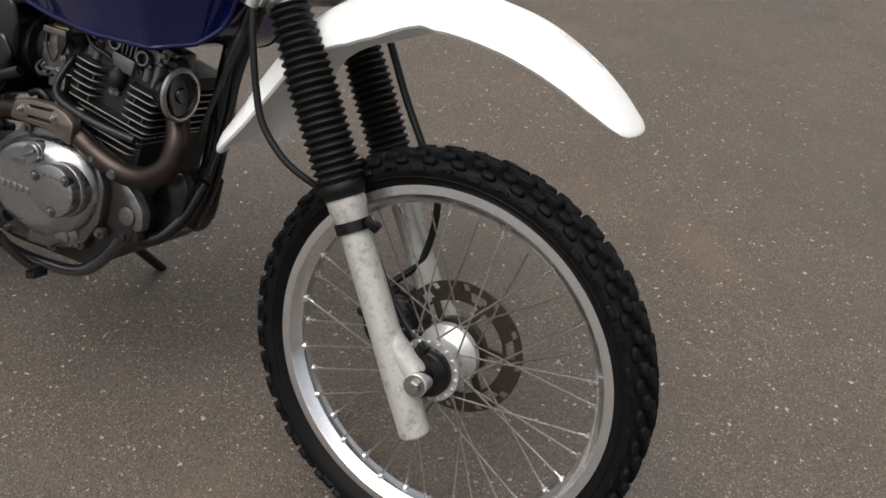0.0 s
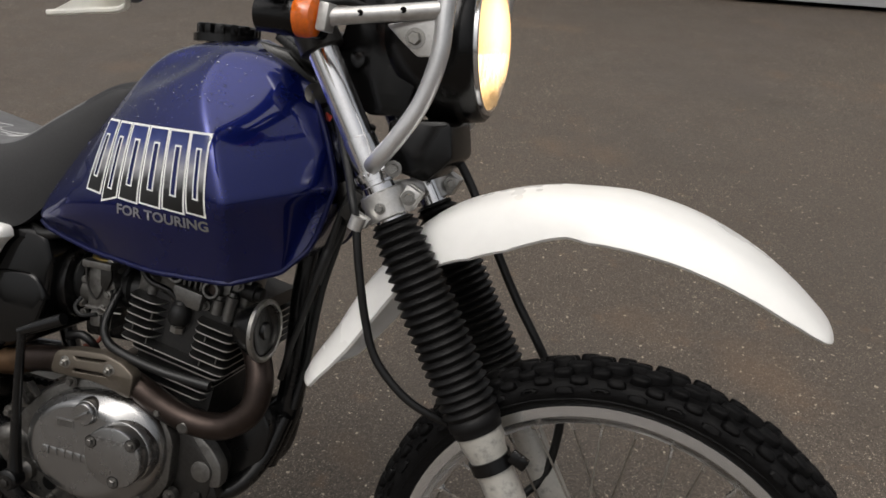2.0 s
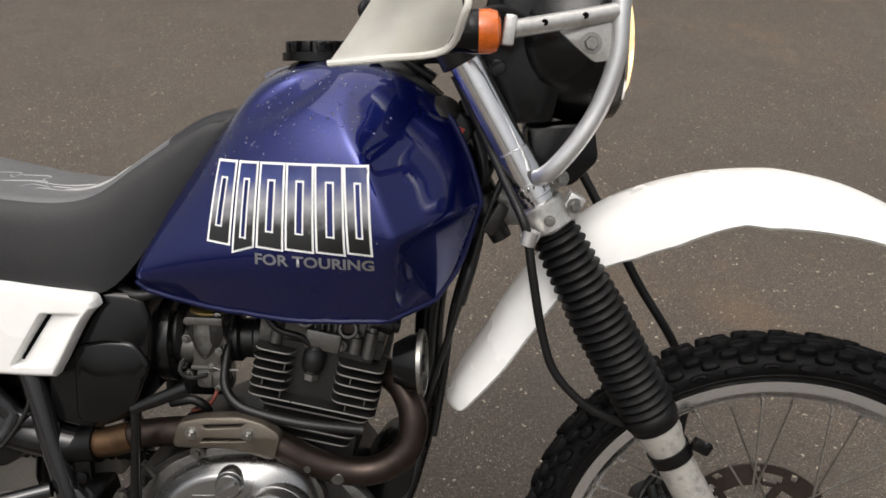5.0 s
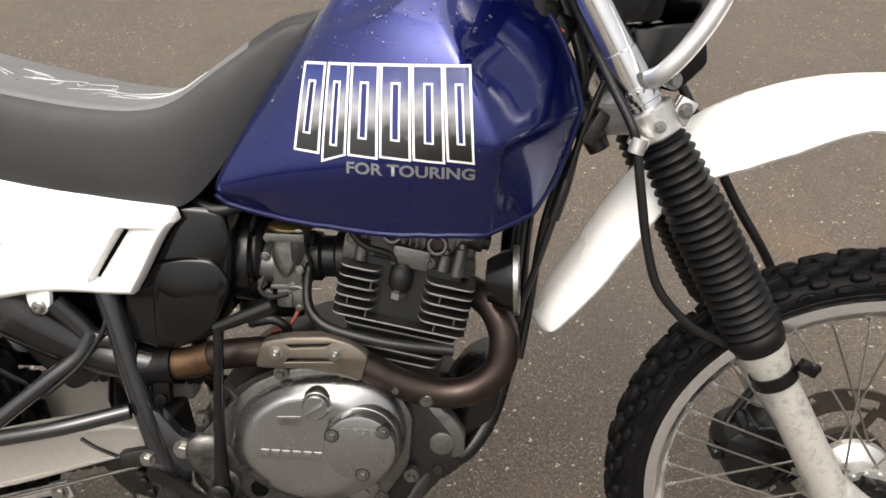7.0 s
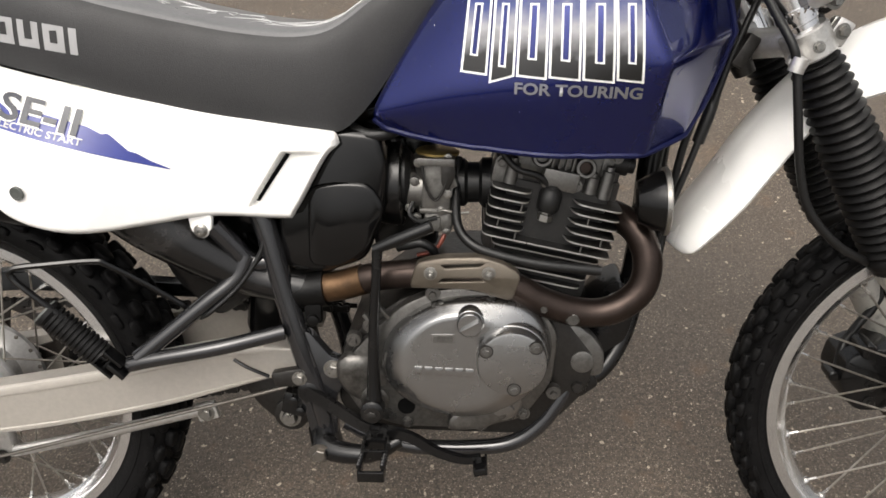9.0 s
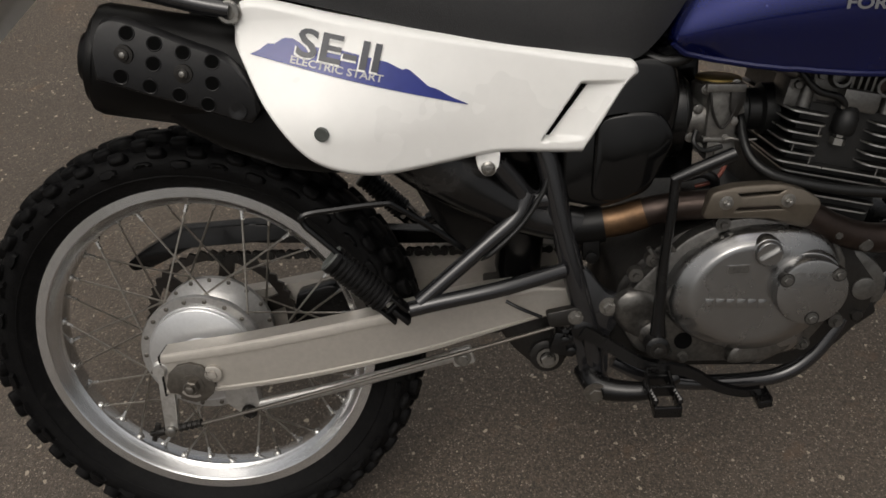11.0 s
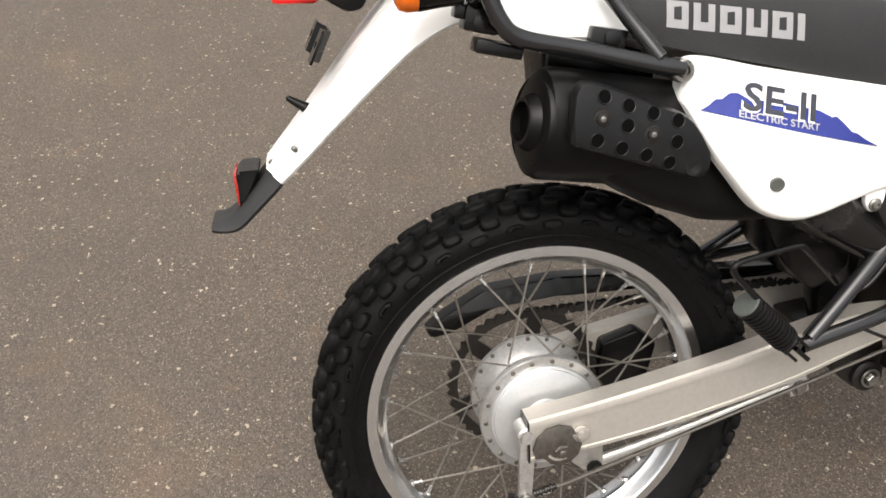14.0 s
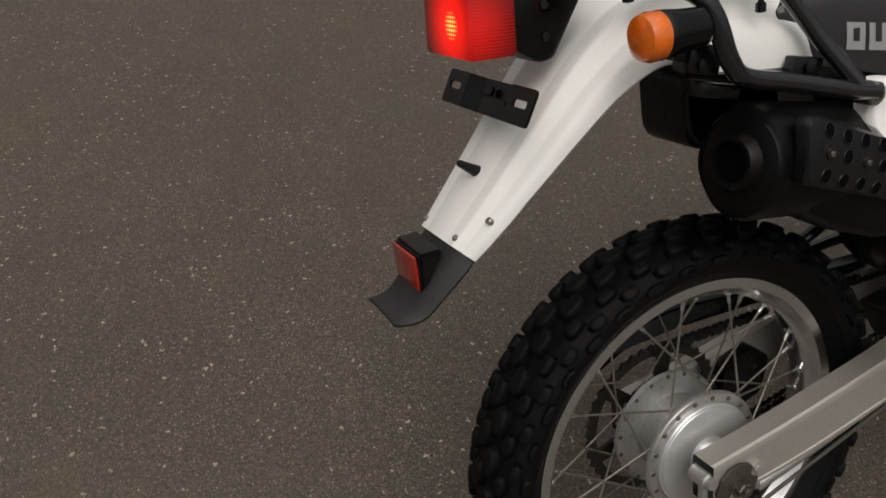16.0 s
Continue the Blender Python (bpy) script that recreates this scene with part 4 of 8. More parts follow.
BADGE = print_gradient()
xs = [0.721, 0.752, 0.781, 0.815, 0.850, 0.885, 0.915]
drops_to = [0.806, 0.795, 0.803, 0.802, 0.800, 0.800]
for k in range(6):
    x0, x1 = xs[k] + 0.0005, xs[k + 1] - 0.0012
    s = 0.010 * (1 - k / 5.0) - 0.004 * (k / 5.0)
    z0, z1 = drops_to[k], 0.8975
    corner = [(x0, z0 + 0.002), (x1, z0 - 0.001 if k != 1 else z0 + 0.010), (x1 + s * 0.8 - 0.001, z1), (x0 + s, z1)]
    bm = quad_patch(bmesh.new(), corner, on_tank, 0.0002)
    block = part("badge_block", bm, OFFWHITE, tank, "white-edged printed badge block")
    bm = quad_patch(bmesh.new(), corner, on_tank, 0.0009, inset=0.0026)
    # a slot of bare print inside each block
    part("badge_fill", bm, BADGE, tank, "silver to black printed fill")
    w = corner[1][0] - corner[0][0]
    inner = [(x0 + w * 0.36, z0 + 0.020), (x0 + w * 0.66, z0 + 0.019), (x0 + w * 0.66 + s * 0.6, z1 - 0.018), (x0 + w * 0.36 + s * 0.6, z1 - 0.018)]
    bm = quad_patch(bmesh.new(), inner, on_tank, 0.0016, 2, 8)
    part("badge_slot", bm, OFFWHITE, tank, "white printed outline")
    bm = quad_patch(bmesh.new(), inner, on_tank, 0.0022, 2, 8, 0.0021)
    part("badge_gap", bm, BLUE, tank, "blue gap inside the print")
bm = letters("FOR TOURING", 0.0172, pose(0.779, 0, 0.7868, 0, 1.9, 0), lambda x, z: on_tank(x, z, 0.0008), wide=1.18, bold=0.0005)
part("tank_lettering", bm, TANK_PRINT, tank, "silver printed words", smooth=0)

# ---- seat ----
top_c = curve([0.060, 0.120, 0.242, 0.333, 0.401, 0.470, 0.533, 0.576, 0.621, 0.671, 0.700, 0.740], [0.922, 0.924, 0.908, 0.886, 0.871, 0.858, 0.853, 0.862, 0.893, 0.927, 0.942, 0.950])
low_c = curve([0.060, 0.165, 0.249, 0.377, 0.440, 0.504, 0.568, 0.602, 0.639, 0.674, 0.714, 0.740], [0.852, 0.823, 0.803, 0.769, 0.755, 0.741, 0.733, 0.752, 0.799, 0.849, 0.905, 0.944])
wid_c = curve([0.060, 0.165, 0.300, 0.450, 0.560, 0.620, 0.680, 0.740], [0.098, 0.112, 0.124, 0.120, 0.107, 0.090, 0.072, 0.058])


def seat_mesh(t0, t1):
    """The seat's skin round its section, from side to side (t: 0 at the right lower edge, 1 at the left)."""
    bm = bmesh.new()
    loops = []
    for i in range(91):
        x = 0.055 + 0.688 * i / 90
        zt, zb, w = top_c(x), low_c(x), wid_c(x)
        h = zt - zb
        pinch = step(x, 0.055, 0.085)
        half = [(w * 0.985, zb), (w * 1.0, zb + 0.25 * h), (w * 0.985, zb + 0.52 * h), (w * 0.94, zt - max(0.012, 0.26 * h) * 0.9), (w * 0.86, zt - 0.010), (w * 0.72, zt - 0.003), (w * 0.4, zt), (0, zt + 0.001)]
        sec = [(-y, z) for y, z in half] + [(y, z) for y, z in half[-2::-1]]
        line = smooth_line([(y, z, 0) for y, z in sec], 3)
        n = len(line)
        line = line[int(t0 * (n - 1)):int(t1 * (n - 1)) + 1]
        loops.append([V(x + (1 - pinch) * 0.012 * (abs(p.y - zt) / max(h, 1e-4) < 0.2), p.x * (0.9 + 0.1 * pinch), p.y) for p in line])
    skin(bm, loops)
    return bm


bm = seat_mesh(0, 1)
SEAT_TREE = BVHTree.FromBMesh(bm)
# faces of the top panel are coloured paler and smoother than the sides
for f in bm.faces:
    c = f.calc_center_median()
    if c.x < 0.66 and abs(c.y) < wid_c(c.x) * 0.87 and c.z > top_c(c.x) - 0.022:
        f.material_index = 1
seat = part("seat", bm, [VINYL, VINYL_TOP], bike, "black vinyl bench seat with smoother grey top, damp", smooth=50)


def on_seat(x, z):
    hit, n, _, _ = SEAT_TREE.ray_cast(V(x, -1, z), V(0, 1, 0))
    return hit.y if hit else -0.12


for k in range(6):
    x0 = 0.131 + k * 0.0300
    sl = -0.165
    w = 0.0245 if k < 5 else 0.009
    za = 0.853 + sl * (x0 - 0.131)
    bm = quad_patch(bmesh.new(), [(x0, za), (x0 + w, za + sl * w), (x0 + w, za + sl * w + 0.029), (x0, za + 0.029)], on_seat, 0.0008, 3, 3)
    part("seat_print", bm, SEAT_PRINT, seat, "pale grey printed block")
    if k < 5:
        bm = quad_patch(bmesh.new(), [(x0 + 0.008, za + 0.008), (x0 + 0.0165, za + 0.008 + sl * 0.008), (x0 + 0.0165, za + 0.029 if k % 2 else za + 0.021), (x0 + 0.008, za + 0.029 if k % 2 else za + 0.021)], on_seat, 0.0013, 3, 3)
        part("seat_print", bm, VINYL, seat, "black gap in the print")
WET = material("water_on_vinyl", (0.004, 0.004, 0.0045), 0.10, spec=0.12)
# water drops standing on the vinyl
bm = bmesh.new()
for _ in range(1500):
    hit, n, _, _ = SEAT_TREE.ray_cast(V(random.uniform(0.10, 0.66), -1, random.uniform(0.74, 0.93)), V(0, 1, 0))
    if hit:
        n = -n if n.y > 0 else n
        r = random.choice((0.0007, 0.0009, 0.0011, 0.0014, 0.0019))
        lathe(bm, hit, n, [(-0.001, r), (0.0006, r * 0.9), (0.0010, r * 0.4)], 7, (1, random.uniform(1, 1.4)))
tagged(part("water_drops", bm, WET, seat, "rain drops on the seat"), kind="stuff")
# pale scribbled strokes on the top
bm = bmesh.new()
for k in range(13):
    x, y = 0.34 + 0.019 * k + random.uniform(-0.004, 0.004), random.uniform(-0.07, 0.02)
    pts = [(x + random.uniform(-0.012, 0.014) * j, y + 0.010 * (j % 3) * random.choice((-1, 1)), 0) for j in range(4)]
    if k > 8:
        pts = [(x - 0.045, y, 0), (x, y - 0.006, 0), (x + 0.04, y - 0.001, 0)]
    pts = [(px, py, top_c(px) + 0.0008 - 0.004 * (abs(py) / 0.08) ** 2) for px, py, _ in pts]
    tube(bm, pts, 0.0011, 5, 5)
tagged(part("scribble", bm, CHALK, seat, "pale hand-drawn marks"), kind="stuff")

# ---- side panels ----
p_top = curve([0.134, 0.150, 0.249, 0.371, 0.495, 0.560, 0.574, 0.578], [0.785, 0.8215, 0.800, 0.773, 0.749, 0.738, 0.734, 0.724])
p_low = curve([0.134, 0.146, 0.166, 0.199, 0.223, 0.261, 0.300, 0.365, 0.417, 0.507, 0.522, 0.560, 0.578], [0.777, 0.750, 0.711, 0.665, 0.645, 0.631, 0.6275, 0.632, 0.636, 0.632, 0.640, 0.703, 0.722])


def panel_y(x, z):
    """How far the panel stands out from the middle plane."""
    sx, sz = 1 - step(x, 0.21, 0.46), 1 - step(z, 0.67, 0.80)
    return -(0.122 + 0.020 * sx + 0.044 * sx * sz + 0.006 * math.sin(math.pi * min(1, max(0, (z - 0.62) / 0.18))))


def vent_depth(x, z):
    """The scoop by the front edge: deep at its slot, running out ahead."""
    u = (z - 0.648) / (0.7165 - 0.648)
    if not 0 < u < 1:
        return 0.0
    xa = 0.4705 + 0.0455 * u
    k = (x - xa) / 0.047
    if not -0.06 < k < 1:
        return 0.0
    edge = min(1, u / 0.07, (1 - u) / 0.07)
    return 0.016 * edge * ((k + 0.06) / 0.06 if k < 0 else 1 - 0.92 * k)


def panel(sgn):
    bm = bmesh.new()
    nx, nz = 260, 70
    front, back = [], []
    for i in range(nx + 1):
        x = 0.134 + 0.444 * i / nx
        zt, zb = p_top(x), p_low(x)
        fr, bk = [], []
        for j in range(nz + 1):
            z = zb + (zt - zb) * j / nz
            y = panel_y(x, z)
            d = min(j, nz - j) / nz * (zt - zb)
            e = min(d, 0.444 * min(i, nx - i) / nx)
            lip = 0.010 * (1 - min(1, e / 0.008)) ** 2
            fr.append(bm.verts.new((x, sgn * (y + lip + vent_depth(x, z)), z)))
            bk.append((x, sgn * (y + lip + 0.018), z))
        front.append(fr)
        back.append([bk[0], bk[-1]])
    for i in range(nx):
        for j in range(nz):
            bm.faces.new((front[i][j], front[i + 1][j], front[i + 1][j + 1], front[i][j + 1]))
    # turned-in edge
    edge = [e for e in bm.edges if e.is_boundary]
    r = bmesh.ops.extrude_edge_only(bm, edges=edge)
    for g in r["geom"]:
        if isinstance(g, bmesh.types.BMVert):
            g.co.y += sgn * 0.014 if sgn > 0 else -0.014
    return bm


side_panel = part("side_panel", panel(1), WHITE, bike, "white plastic side panel with scoop and blue graphic", smooth=50)
part("side_panel", panel(-1), WHITE, bike, "plain white plastic side panel", smooth=50)
for sgn in (-1,):
    bm = bmesh.new()
    # a black patch on the closed scoop, painting the slot's shade
    quad_patch(bm, [(0.4732, 0.6530), (0.4790, 0.6530), (0.5215, 0.7115), (0.5156, 0.7125)], lambda x, z: panel_y(x, z) + 0.0160 * (1 - 0.92 * max(0.0, (x - 0.4705 - 0.0455 * (z - 0.648) / 0.0685) / 0.047)), 0.0008, 3, 14)
    part("slot", bm, PAINTED_DARK, side_panel, "black patch painting the shade of the scoop's slot")
    bm = bmesh.new()
    plate(bm, [(0.392, 0.640), (0.422, 0.640), (0.420, 0.620), (0.412, 0.609), (0.402, 0.609), (0.394, 0.620)], -0.1235, -0.116, 0.002, 0.006)
    part("mounting_tab", bm, WHITE, side_panel)
    bm = bmesh.new()
    lathe(bm, (0.407, -0.1235, 0.619), (0, -1, 0), [(0, 0.0085), (0.002, 0.0085), (0.0035, 0.006), (0.0055, 0.0055), (0.006, 0.003), (0.004, 0.0028)], 20)
    part("screw", bm, STEEL, side_panel)
    py = panel_y(0.2285, 0.684) - 0.0025
    bm = bmesh.new()
    ring(bm, (0.2285, py, 0.684), (-0.25, -1, -0.2), [(-0.002, 0.0055), (-0.002, 0.0080), (0.002, 0.0080), (0.002, 0.0055)], 28)
    part("grommet", bm, CAP_GREY, side_panel, "grey rubber grommet")
    bm = lathe(bmesh.new(), (0.2285, py, 0.684), (-0.25, -1, -0.2), [(-0.004, 0.0057), (0.0014, 0.0057)], 24)
    part("screw_hole", bm, CAP_GREY, side_panel)
hill = [(0.153, 0.7665), (0.163, 0.770), (0.172, 0.776), (0.180, 0.7755), (0.190, 0.781), (0.200, 0.780), (0.212, 0.772), (0.250, 0.766), (0.300, 0.751), (0.316, 0.742), (0.322, 0.743), (0.334, 0.732), (0.344, 0.722), (0.352, 0.7195), (0.366, 0.710), (0.386, 0.6995)]
bm = bmesh.new()
f_low = lambda x: 0.7665 + (x - 0.153) * (0.6990 - 0.7665) / 0.233
f_top = lambda x: float(np.interp(x, [h[0] for h in hill], [h[1] for h in hill]))
prev = None
for i in range(61):
    x = 0.153 + 0.233 * i / 60
    col = [bm.verts.new((x, panel_y(x, z) - 0.0009, z)) for z in (f_low(x), 0.5 * (f_low(x) + f_top(x)), f_top(x) + 0.0004)]
    if prev:
        for a in range(2):
            bm.faces.new((prev[a], col[a], col[a + 1], prev[a + 1]))
    prev = col
part("hill_graphic", bm, BLUE_DECAL, side_panel, "blue printed mountain ridge")
on_panel = lambda lift: (lambda x, z: panel_y(x, z) - lift)
for body, size, px, pz, mat, lift, wide in (("SE-II", 0.0400, 0.2010, 0.7650, BLACK_PRINT, 0.0026, 1.33), ("SE-II", 0.0400, 0.1995, 0.7636, OFFWHITE, 0.0018, 1.33), ("ELECTRIC START", 0.0104, 0.1955, 0.7568, SILVER_PRINT, 0.0018, 1.30)):
    bm = letters(body, size, pose(px, 0, pz, 0, 14.5, 0), on_panel(lift), wide=wide, shear=0.0, bold=size * (0.035 if mat is OFFWHITE else 0.02))
    part("panel_lettering", bm, mat, side_panel, "printed letters", smooth=0)

# ---- front fender ----
def fender_mesh():
    """Crown line, half width and droop at each station, from the nose back and down behind the wheel."""
    st = [(1.624, 0.755, 0.018, 0.002), (1.623, 0.758, 0.040, 0.003), (1.614, 0.769, 0.060, 0.007), (1.583, 0.797, 0.077, 0.017), (1.543, 0.826, 0.084, 0.026), (1.498, 0.850, 0.087, 0.034), (1.450, 0.868, 0.088, 0.041),
          (1.395, 0.879, 0.087, 0.046), (1.362, 0.880, 0.085, 0.047), (1.335, 0.879, 0.078, 0.045), (1.300, 0.876, 0.074, 0.052), (1.250, 0.865, 0.070, 0.062), (1.192, 0.843, 0.064, 0.064), (1.145, 0.811, 0.060, 0.054), (1.108, 0.770, 0.064, 0.042), (1.068, 0.716, 0.070, 0.044), (1.038, 0.662, 0.076, 0.038), (1.006, 0.612, 0.078, 0.030), (1.000, 0.600, 0.077, 0.028), (0.994, 0.588, 0.072, 0.024), (0.990, 0.580, 0.060, 0.018), (0.988, 0.576, 0.042, 0.012), (0.987, 0.574, 0.020, 0.006)]
    line = smooth_line([(a, b, 0) for a, b, _, _ in st], 4)
    n = len(line)
    ws = np.interp(np.linspace(0, len(st) - 1, n), range(len(st)), [s[2] for s in st])
    ds = np.interp(np.linspace(0, len(st) - 1, n), range(len(st)), [s[3] for s in st])
    outer, inner = [], []
    for i, p in enumerate(line):
        d = (line[min(i + 1, n - 1)] - line[max(i - 1, 0)]).normalized()
        nrm = V(-d.y, 0, d.x)
        nrm = V(d.y, 0, -d.x)
        w, dr = float(ws[i]), float(ds[i])
        prof = [(-1.0, 1.0), (-0.965, 0.80), (-0.88, 0.52), (-0.72, 0.24), (-0.54, 0.10), (-0.38, 0.08), (-0.24, 0.02), (0, 0.0)]
        prof = prof + [(-a, b) for a, b in prof[-2::-1]]
        for lst, k in ((outer, 0.0), (inner, 0.0032)):
            lst.append([V(p.x, a * (w - k), p.y) - nrm * (dr * b + k) for a, b in prof])
    bm = bmesh.new()
    loops = [o + q[::-1] for o, q in zip(outer, inner)]
    return skin(bm, loops)


part("front_fender", fender_mesh(), WHITE, bike, "white plastic high-mounted front fender", smooth=50).matrix_basis = steered(8.0, -0.020)

# ---- tail fender ----
def tail_mesh():
    st = [(0.110, 0.922, 0.100, 0.070), (0.060, 0.930, 0.108, 0.082), (0.000, 0.940, 0.112, 0.086), (-0.060, 0.946, 0.108, 0.084), (-0.105, 0.940, 0.100, 0.074), (-0.140, 0.920, 0.093, 0.058), (-0.180, 0.884, 0.086, 0.046),
          (-0.225, 0.834, 0.079, 0.036), (-0.270, 0.783, 0.071, 0.028), (-0.305, 0.745, 0.064, 0.024), (-0.324, 0.725, 0.058, 0.022)]
    line = smooth_line([(a, b, 0) for a, b, _, _ in st], 5)
    n = len(line)
    ws = np.interp(np.linspace(0, len(st) - 1, n), range(len(st)), [s[2] for s in st])
    ds = np.interp(np.linspace(0, len(st) - 1, n), range(len(st)), [s[3] for s in st])
    loops = []
    for i, p in enumerate(line):
        d = (line[min(i + 1, n - 1)] - line[max(i - 1, 0)]).normalized()
        nrm = V(d.y, 0, -d.x)
        if nrm.z < 0:
            nrm = -nrm
        w, dr = float(ws[i]), float(ds[i])
        prof = [(-1.0, 1.0), (-0.985, 0.8), (-0.955, 0.62), (-0.90, 0.50), (-0.80, 0.44), (-0.77, 0.40), (-0.69, 0.13), (-0.665, 0.06), (-0.62, 0.03), (-0.42, 0.05), (-0.38, 0.04), (-0.34, 0.0), (0, 0.0)]
        prof = prof + [(-a, b) for a, b in prof[-2::-1]]
        loops.append([V(p.x, a * w, p.y) - nrm * dr * b for a, b in prof] + [V(p.x, a * (w - 0.003), p.y) - nrm * (dr * b + 0.003) for a, b in prof[::-1]])
    return skin(bmesh.new(), loops)


tail = part("rear_fender", tail_mesh(), WHITE, bike, "white plastic rear fender", smooth=50)
for x, y, z in ((-0.290, -0.058, 0.7505), (-0.290, 0.050, 0.7515), (-0.318, -0.036, 0.732), (-0.318, 0.038, 0.732)):
    bm = lathe(bmesh.new(), V(x, y, z) - V(-0.70, 0, 0.72) * 0.006, (-0.70, -0.3 * (y < -0.05), 0.72), [(0, 0.0036), (0.0060, 0.0036), (0.0072, 0.0022)], 14)
    part("rivet", bm, STEEL, tail)
bm = bmesh.new()
lathe(bm, (-0.268, -0.002, 0.782), (-0.80, 0, 0.55), [(0, 0.007), (0.010, 0.0055), (0.026, 0.0035), (0.028, 0.001)], 10)
part("cable_peg", bm, PLASTIC, tail, "small black rubber peg")
# the black flap with its reflector
bm = bmesh.new()
st = [(-0.314, 0.729, 0.054, 0.018), (-0.330, 0.713, 0.055, 0.018), (-0.352, 0.690, 0.051, 0.016), (-0.370, 0.669, 0.047, 0.012), (-0.384, 0.662, 0.043, 0.006), (-0.396, 0.661, 0.039, 0.003)]
line = smooth_line([(a, b, 0) for a, b, _, _ in st], 4)
loops = []
for i, p in enumerate(line):
    d = (line[min(i + 1, len(line) - 1)] - line[max(i - 1, 0)]).normalized()
    nrm = V(d.y, 0, -d.x)
    nrm = -nrm if nrm.z < 0 else nrm
    t = i / (len(line) - 1) * (len(st) - 1)
    w, dr = float(np.interp(t, range(len(st)), [s[2] for s in st])), float(np.interp(t, range(len(st)), [s[3] for s in st]))
    prof = [(-1, 1.0), (-0.85, 0.45), (-0.62, 0.05), (-0.3, 0), (0, 0), (0.3, 0), (0.62, 0.05), (0.85, 0.45), (1, 1.0)]
    loops.append([V(p.x, a * w, p.y) - nrm * (dr * b) for a, b in prof] + [V(p.x, a * (w - 0.003), p.y) - nrm * (dr * b + 0.004) for a, b in prof[::-1]])
skin(bm, loops)
flap = part("mud_flap", bm, PLASTIC_GREY, bike, "faded black rubber mud flap", smooth=50)
bm = bmesh.new()
# a wedge-shaped housing standing on the flap
w0 = 0.034
a = [(-0.330, 0.722), (-0.358, 0.722), (-0.360, 0.676), (-0.352, 0.688)]
loops = [[V(x, y, z) for x, z in a] for y in (-w0, w0)]
skin(bm, loops)
bmesh.ops.bevel(bm, geom=list(bm.edges), offset=0.003, segments=2, affect="EDGES")
part("reflector_housing", bm, PLASTIC, flap)
bm = bmesh.new()
box(bm, (-0.3605, 0, 0.6995), (0.004, 0.058, 0.038), (0, -2, 0), 0.0015)
part("reflector", bm, REFLECTOR, flap, "dull red square reflector")

# number plate bracket, with nothing on it
def flat_bar(outline, holes, th):
    """A flat bar cut from sheet, with holes through it, lying in its own x-y plane."""
    cu = bpy.data.curves.new("bar", "CURVE")
    cu.dimensions, cu.fill_mode, cu.extrude = "2D", "BOTH", th / 2
    for pts in [outline] + holes:
        sp = cu.splines.new("POLY")
        sp.points.add(len(pts) - 1)
        for p, (x, y) in zip(sp.points, pts):
            p.co = (x, y, 0, 1)
        sp.use_cyclic_u = True
    ob = new("bar", cu)
    me = bpy.data.meshes.new_from_object(ob.evaluated_get(bpy.context.evaluated_depsgraph_get()))
    bpy.data.objects.remove(ob)
    bm = bmesh.new()
    bm.from_mesh(me)
    bmesh.ops.remove_doubles(bm, verts=bm.verts, dist=1e-5)
    return bm


def rect(cx, cy, w, h, r):
    return rounded([(cx - w / 2, cy - h / 2), (cx + w / 2, cy - h / 2), (cx + w / 2, cy + h / 2), (cx - w / 2, cy + h / 2)], r, 3)


bm = flat_bar(rect(-0.003, 0, 0.184, 0.037, 0.005), [rect(-0.072, 0.002, 0.026, 0.0075, 0.003), rect(0.068, 0.002, 0.026, 0.0075, 0.003), rect(-0.030, -0.002, 0.006, 0.006, 0.002)], 0.003)
for cut in (-0.049, -0.041, -0.033, 0.027, 0.035, 0.043):
    bmesh.ops.bisect_plane(bm, geom=bm.verts[:] + bm.edges[:] + bm.faces[:], dist=1e-6, plane_co=(cut, 0, 0), plane_no=(1, 0, 0))
for v in bm.verts:
    a, b, t = v.co
    # the middle is dished back to the fender
    t -= 0.011 * (1 - step(abs(a + 0.003), 0.029, 0.046))
    v.co = (-0.2515 + 0.469 * b - 0.883 * t, a, 0.8595 + 0.883 * b + 0.469 * t)
lathe(bm, (-0.243, -0.002, 0.862), (-0.88, 0, 0.47), [(0, 0.005), (0.004, 0.005)], 6)
part("plate_bracket", bm, PLASTIC, bike, "empty black steel plate bracket with slots", smooth=30)

# tail lamp
bm = bmesh.new()
plate(bm, [(-0.148, 0.968), (-0.238, 0.978), (-0.243, 0.910), (-0.212, 0.890), (-0.196, 0.892)], -0.048, 0.036, 0.004, 0.006)
lamp = part("tail_lamp", bm, PLASTIC, bike, "black tail lamp body")
bm = bmesh.new()
box(bm, (-0.266, -0.008, 0.940), (0.050, 0.102, 0.072), (0, 3, 0), 0.006)
part("lens", bm, RED_LENS, lamp, "lit red ribbed tail lamp lens")
bm = bmesh.new()
box(bm, (-0.2445, -0.008, 0.940), (0.004, 0.094, 0.064), (0, 3, 0))
part("lamp_reflector", bm, RED, lamp, "red glowing lamp back")
bm = lathe(bmesh.new(), (-0.2425, -0.008, 0.945), (-1, 0, 0), [(0, 0.006), (0.008, 0.0085), (0.014, 0.007), (0.018, 0.003)], 14)
part("bulb", bm, RED_BULB, lamp, "lit bulb")
for k in range(22):
    bm = box(bmesh.new(), (-0.266, -0.0592, 0.908 + 0.003 * k), (0.046, 0.0010, 0.0014), (0, 3, 0))
    part("lens_rib", bm, RED_LENS, lamp)
for y, z in ((-0.049, 0.955), (-0.049, 0.925)):
    bm = lathe(bmesh.new(), (-0.205, y, z - 0.01), (0, -1, 0), [(0, 0.0045), (0.002, 0.004)], 12)
    part("screw", bm, CASE, lamp)


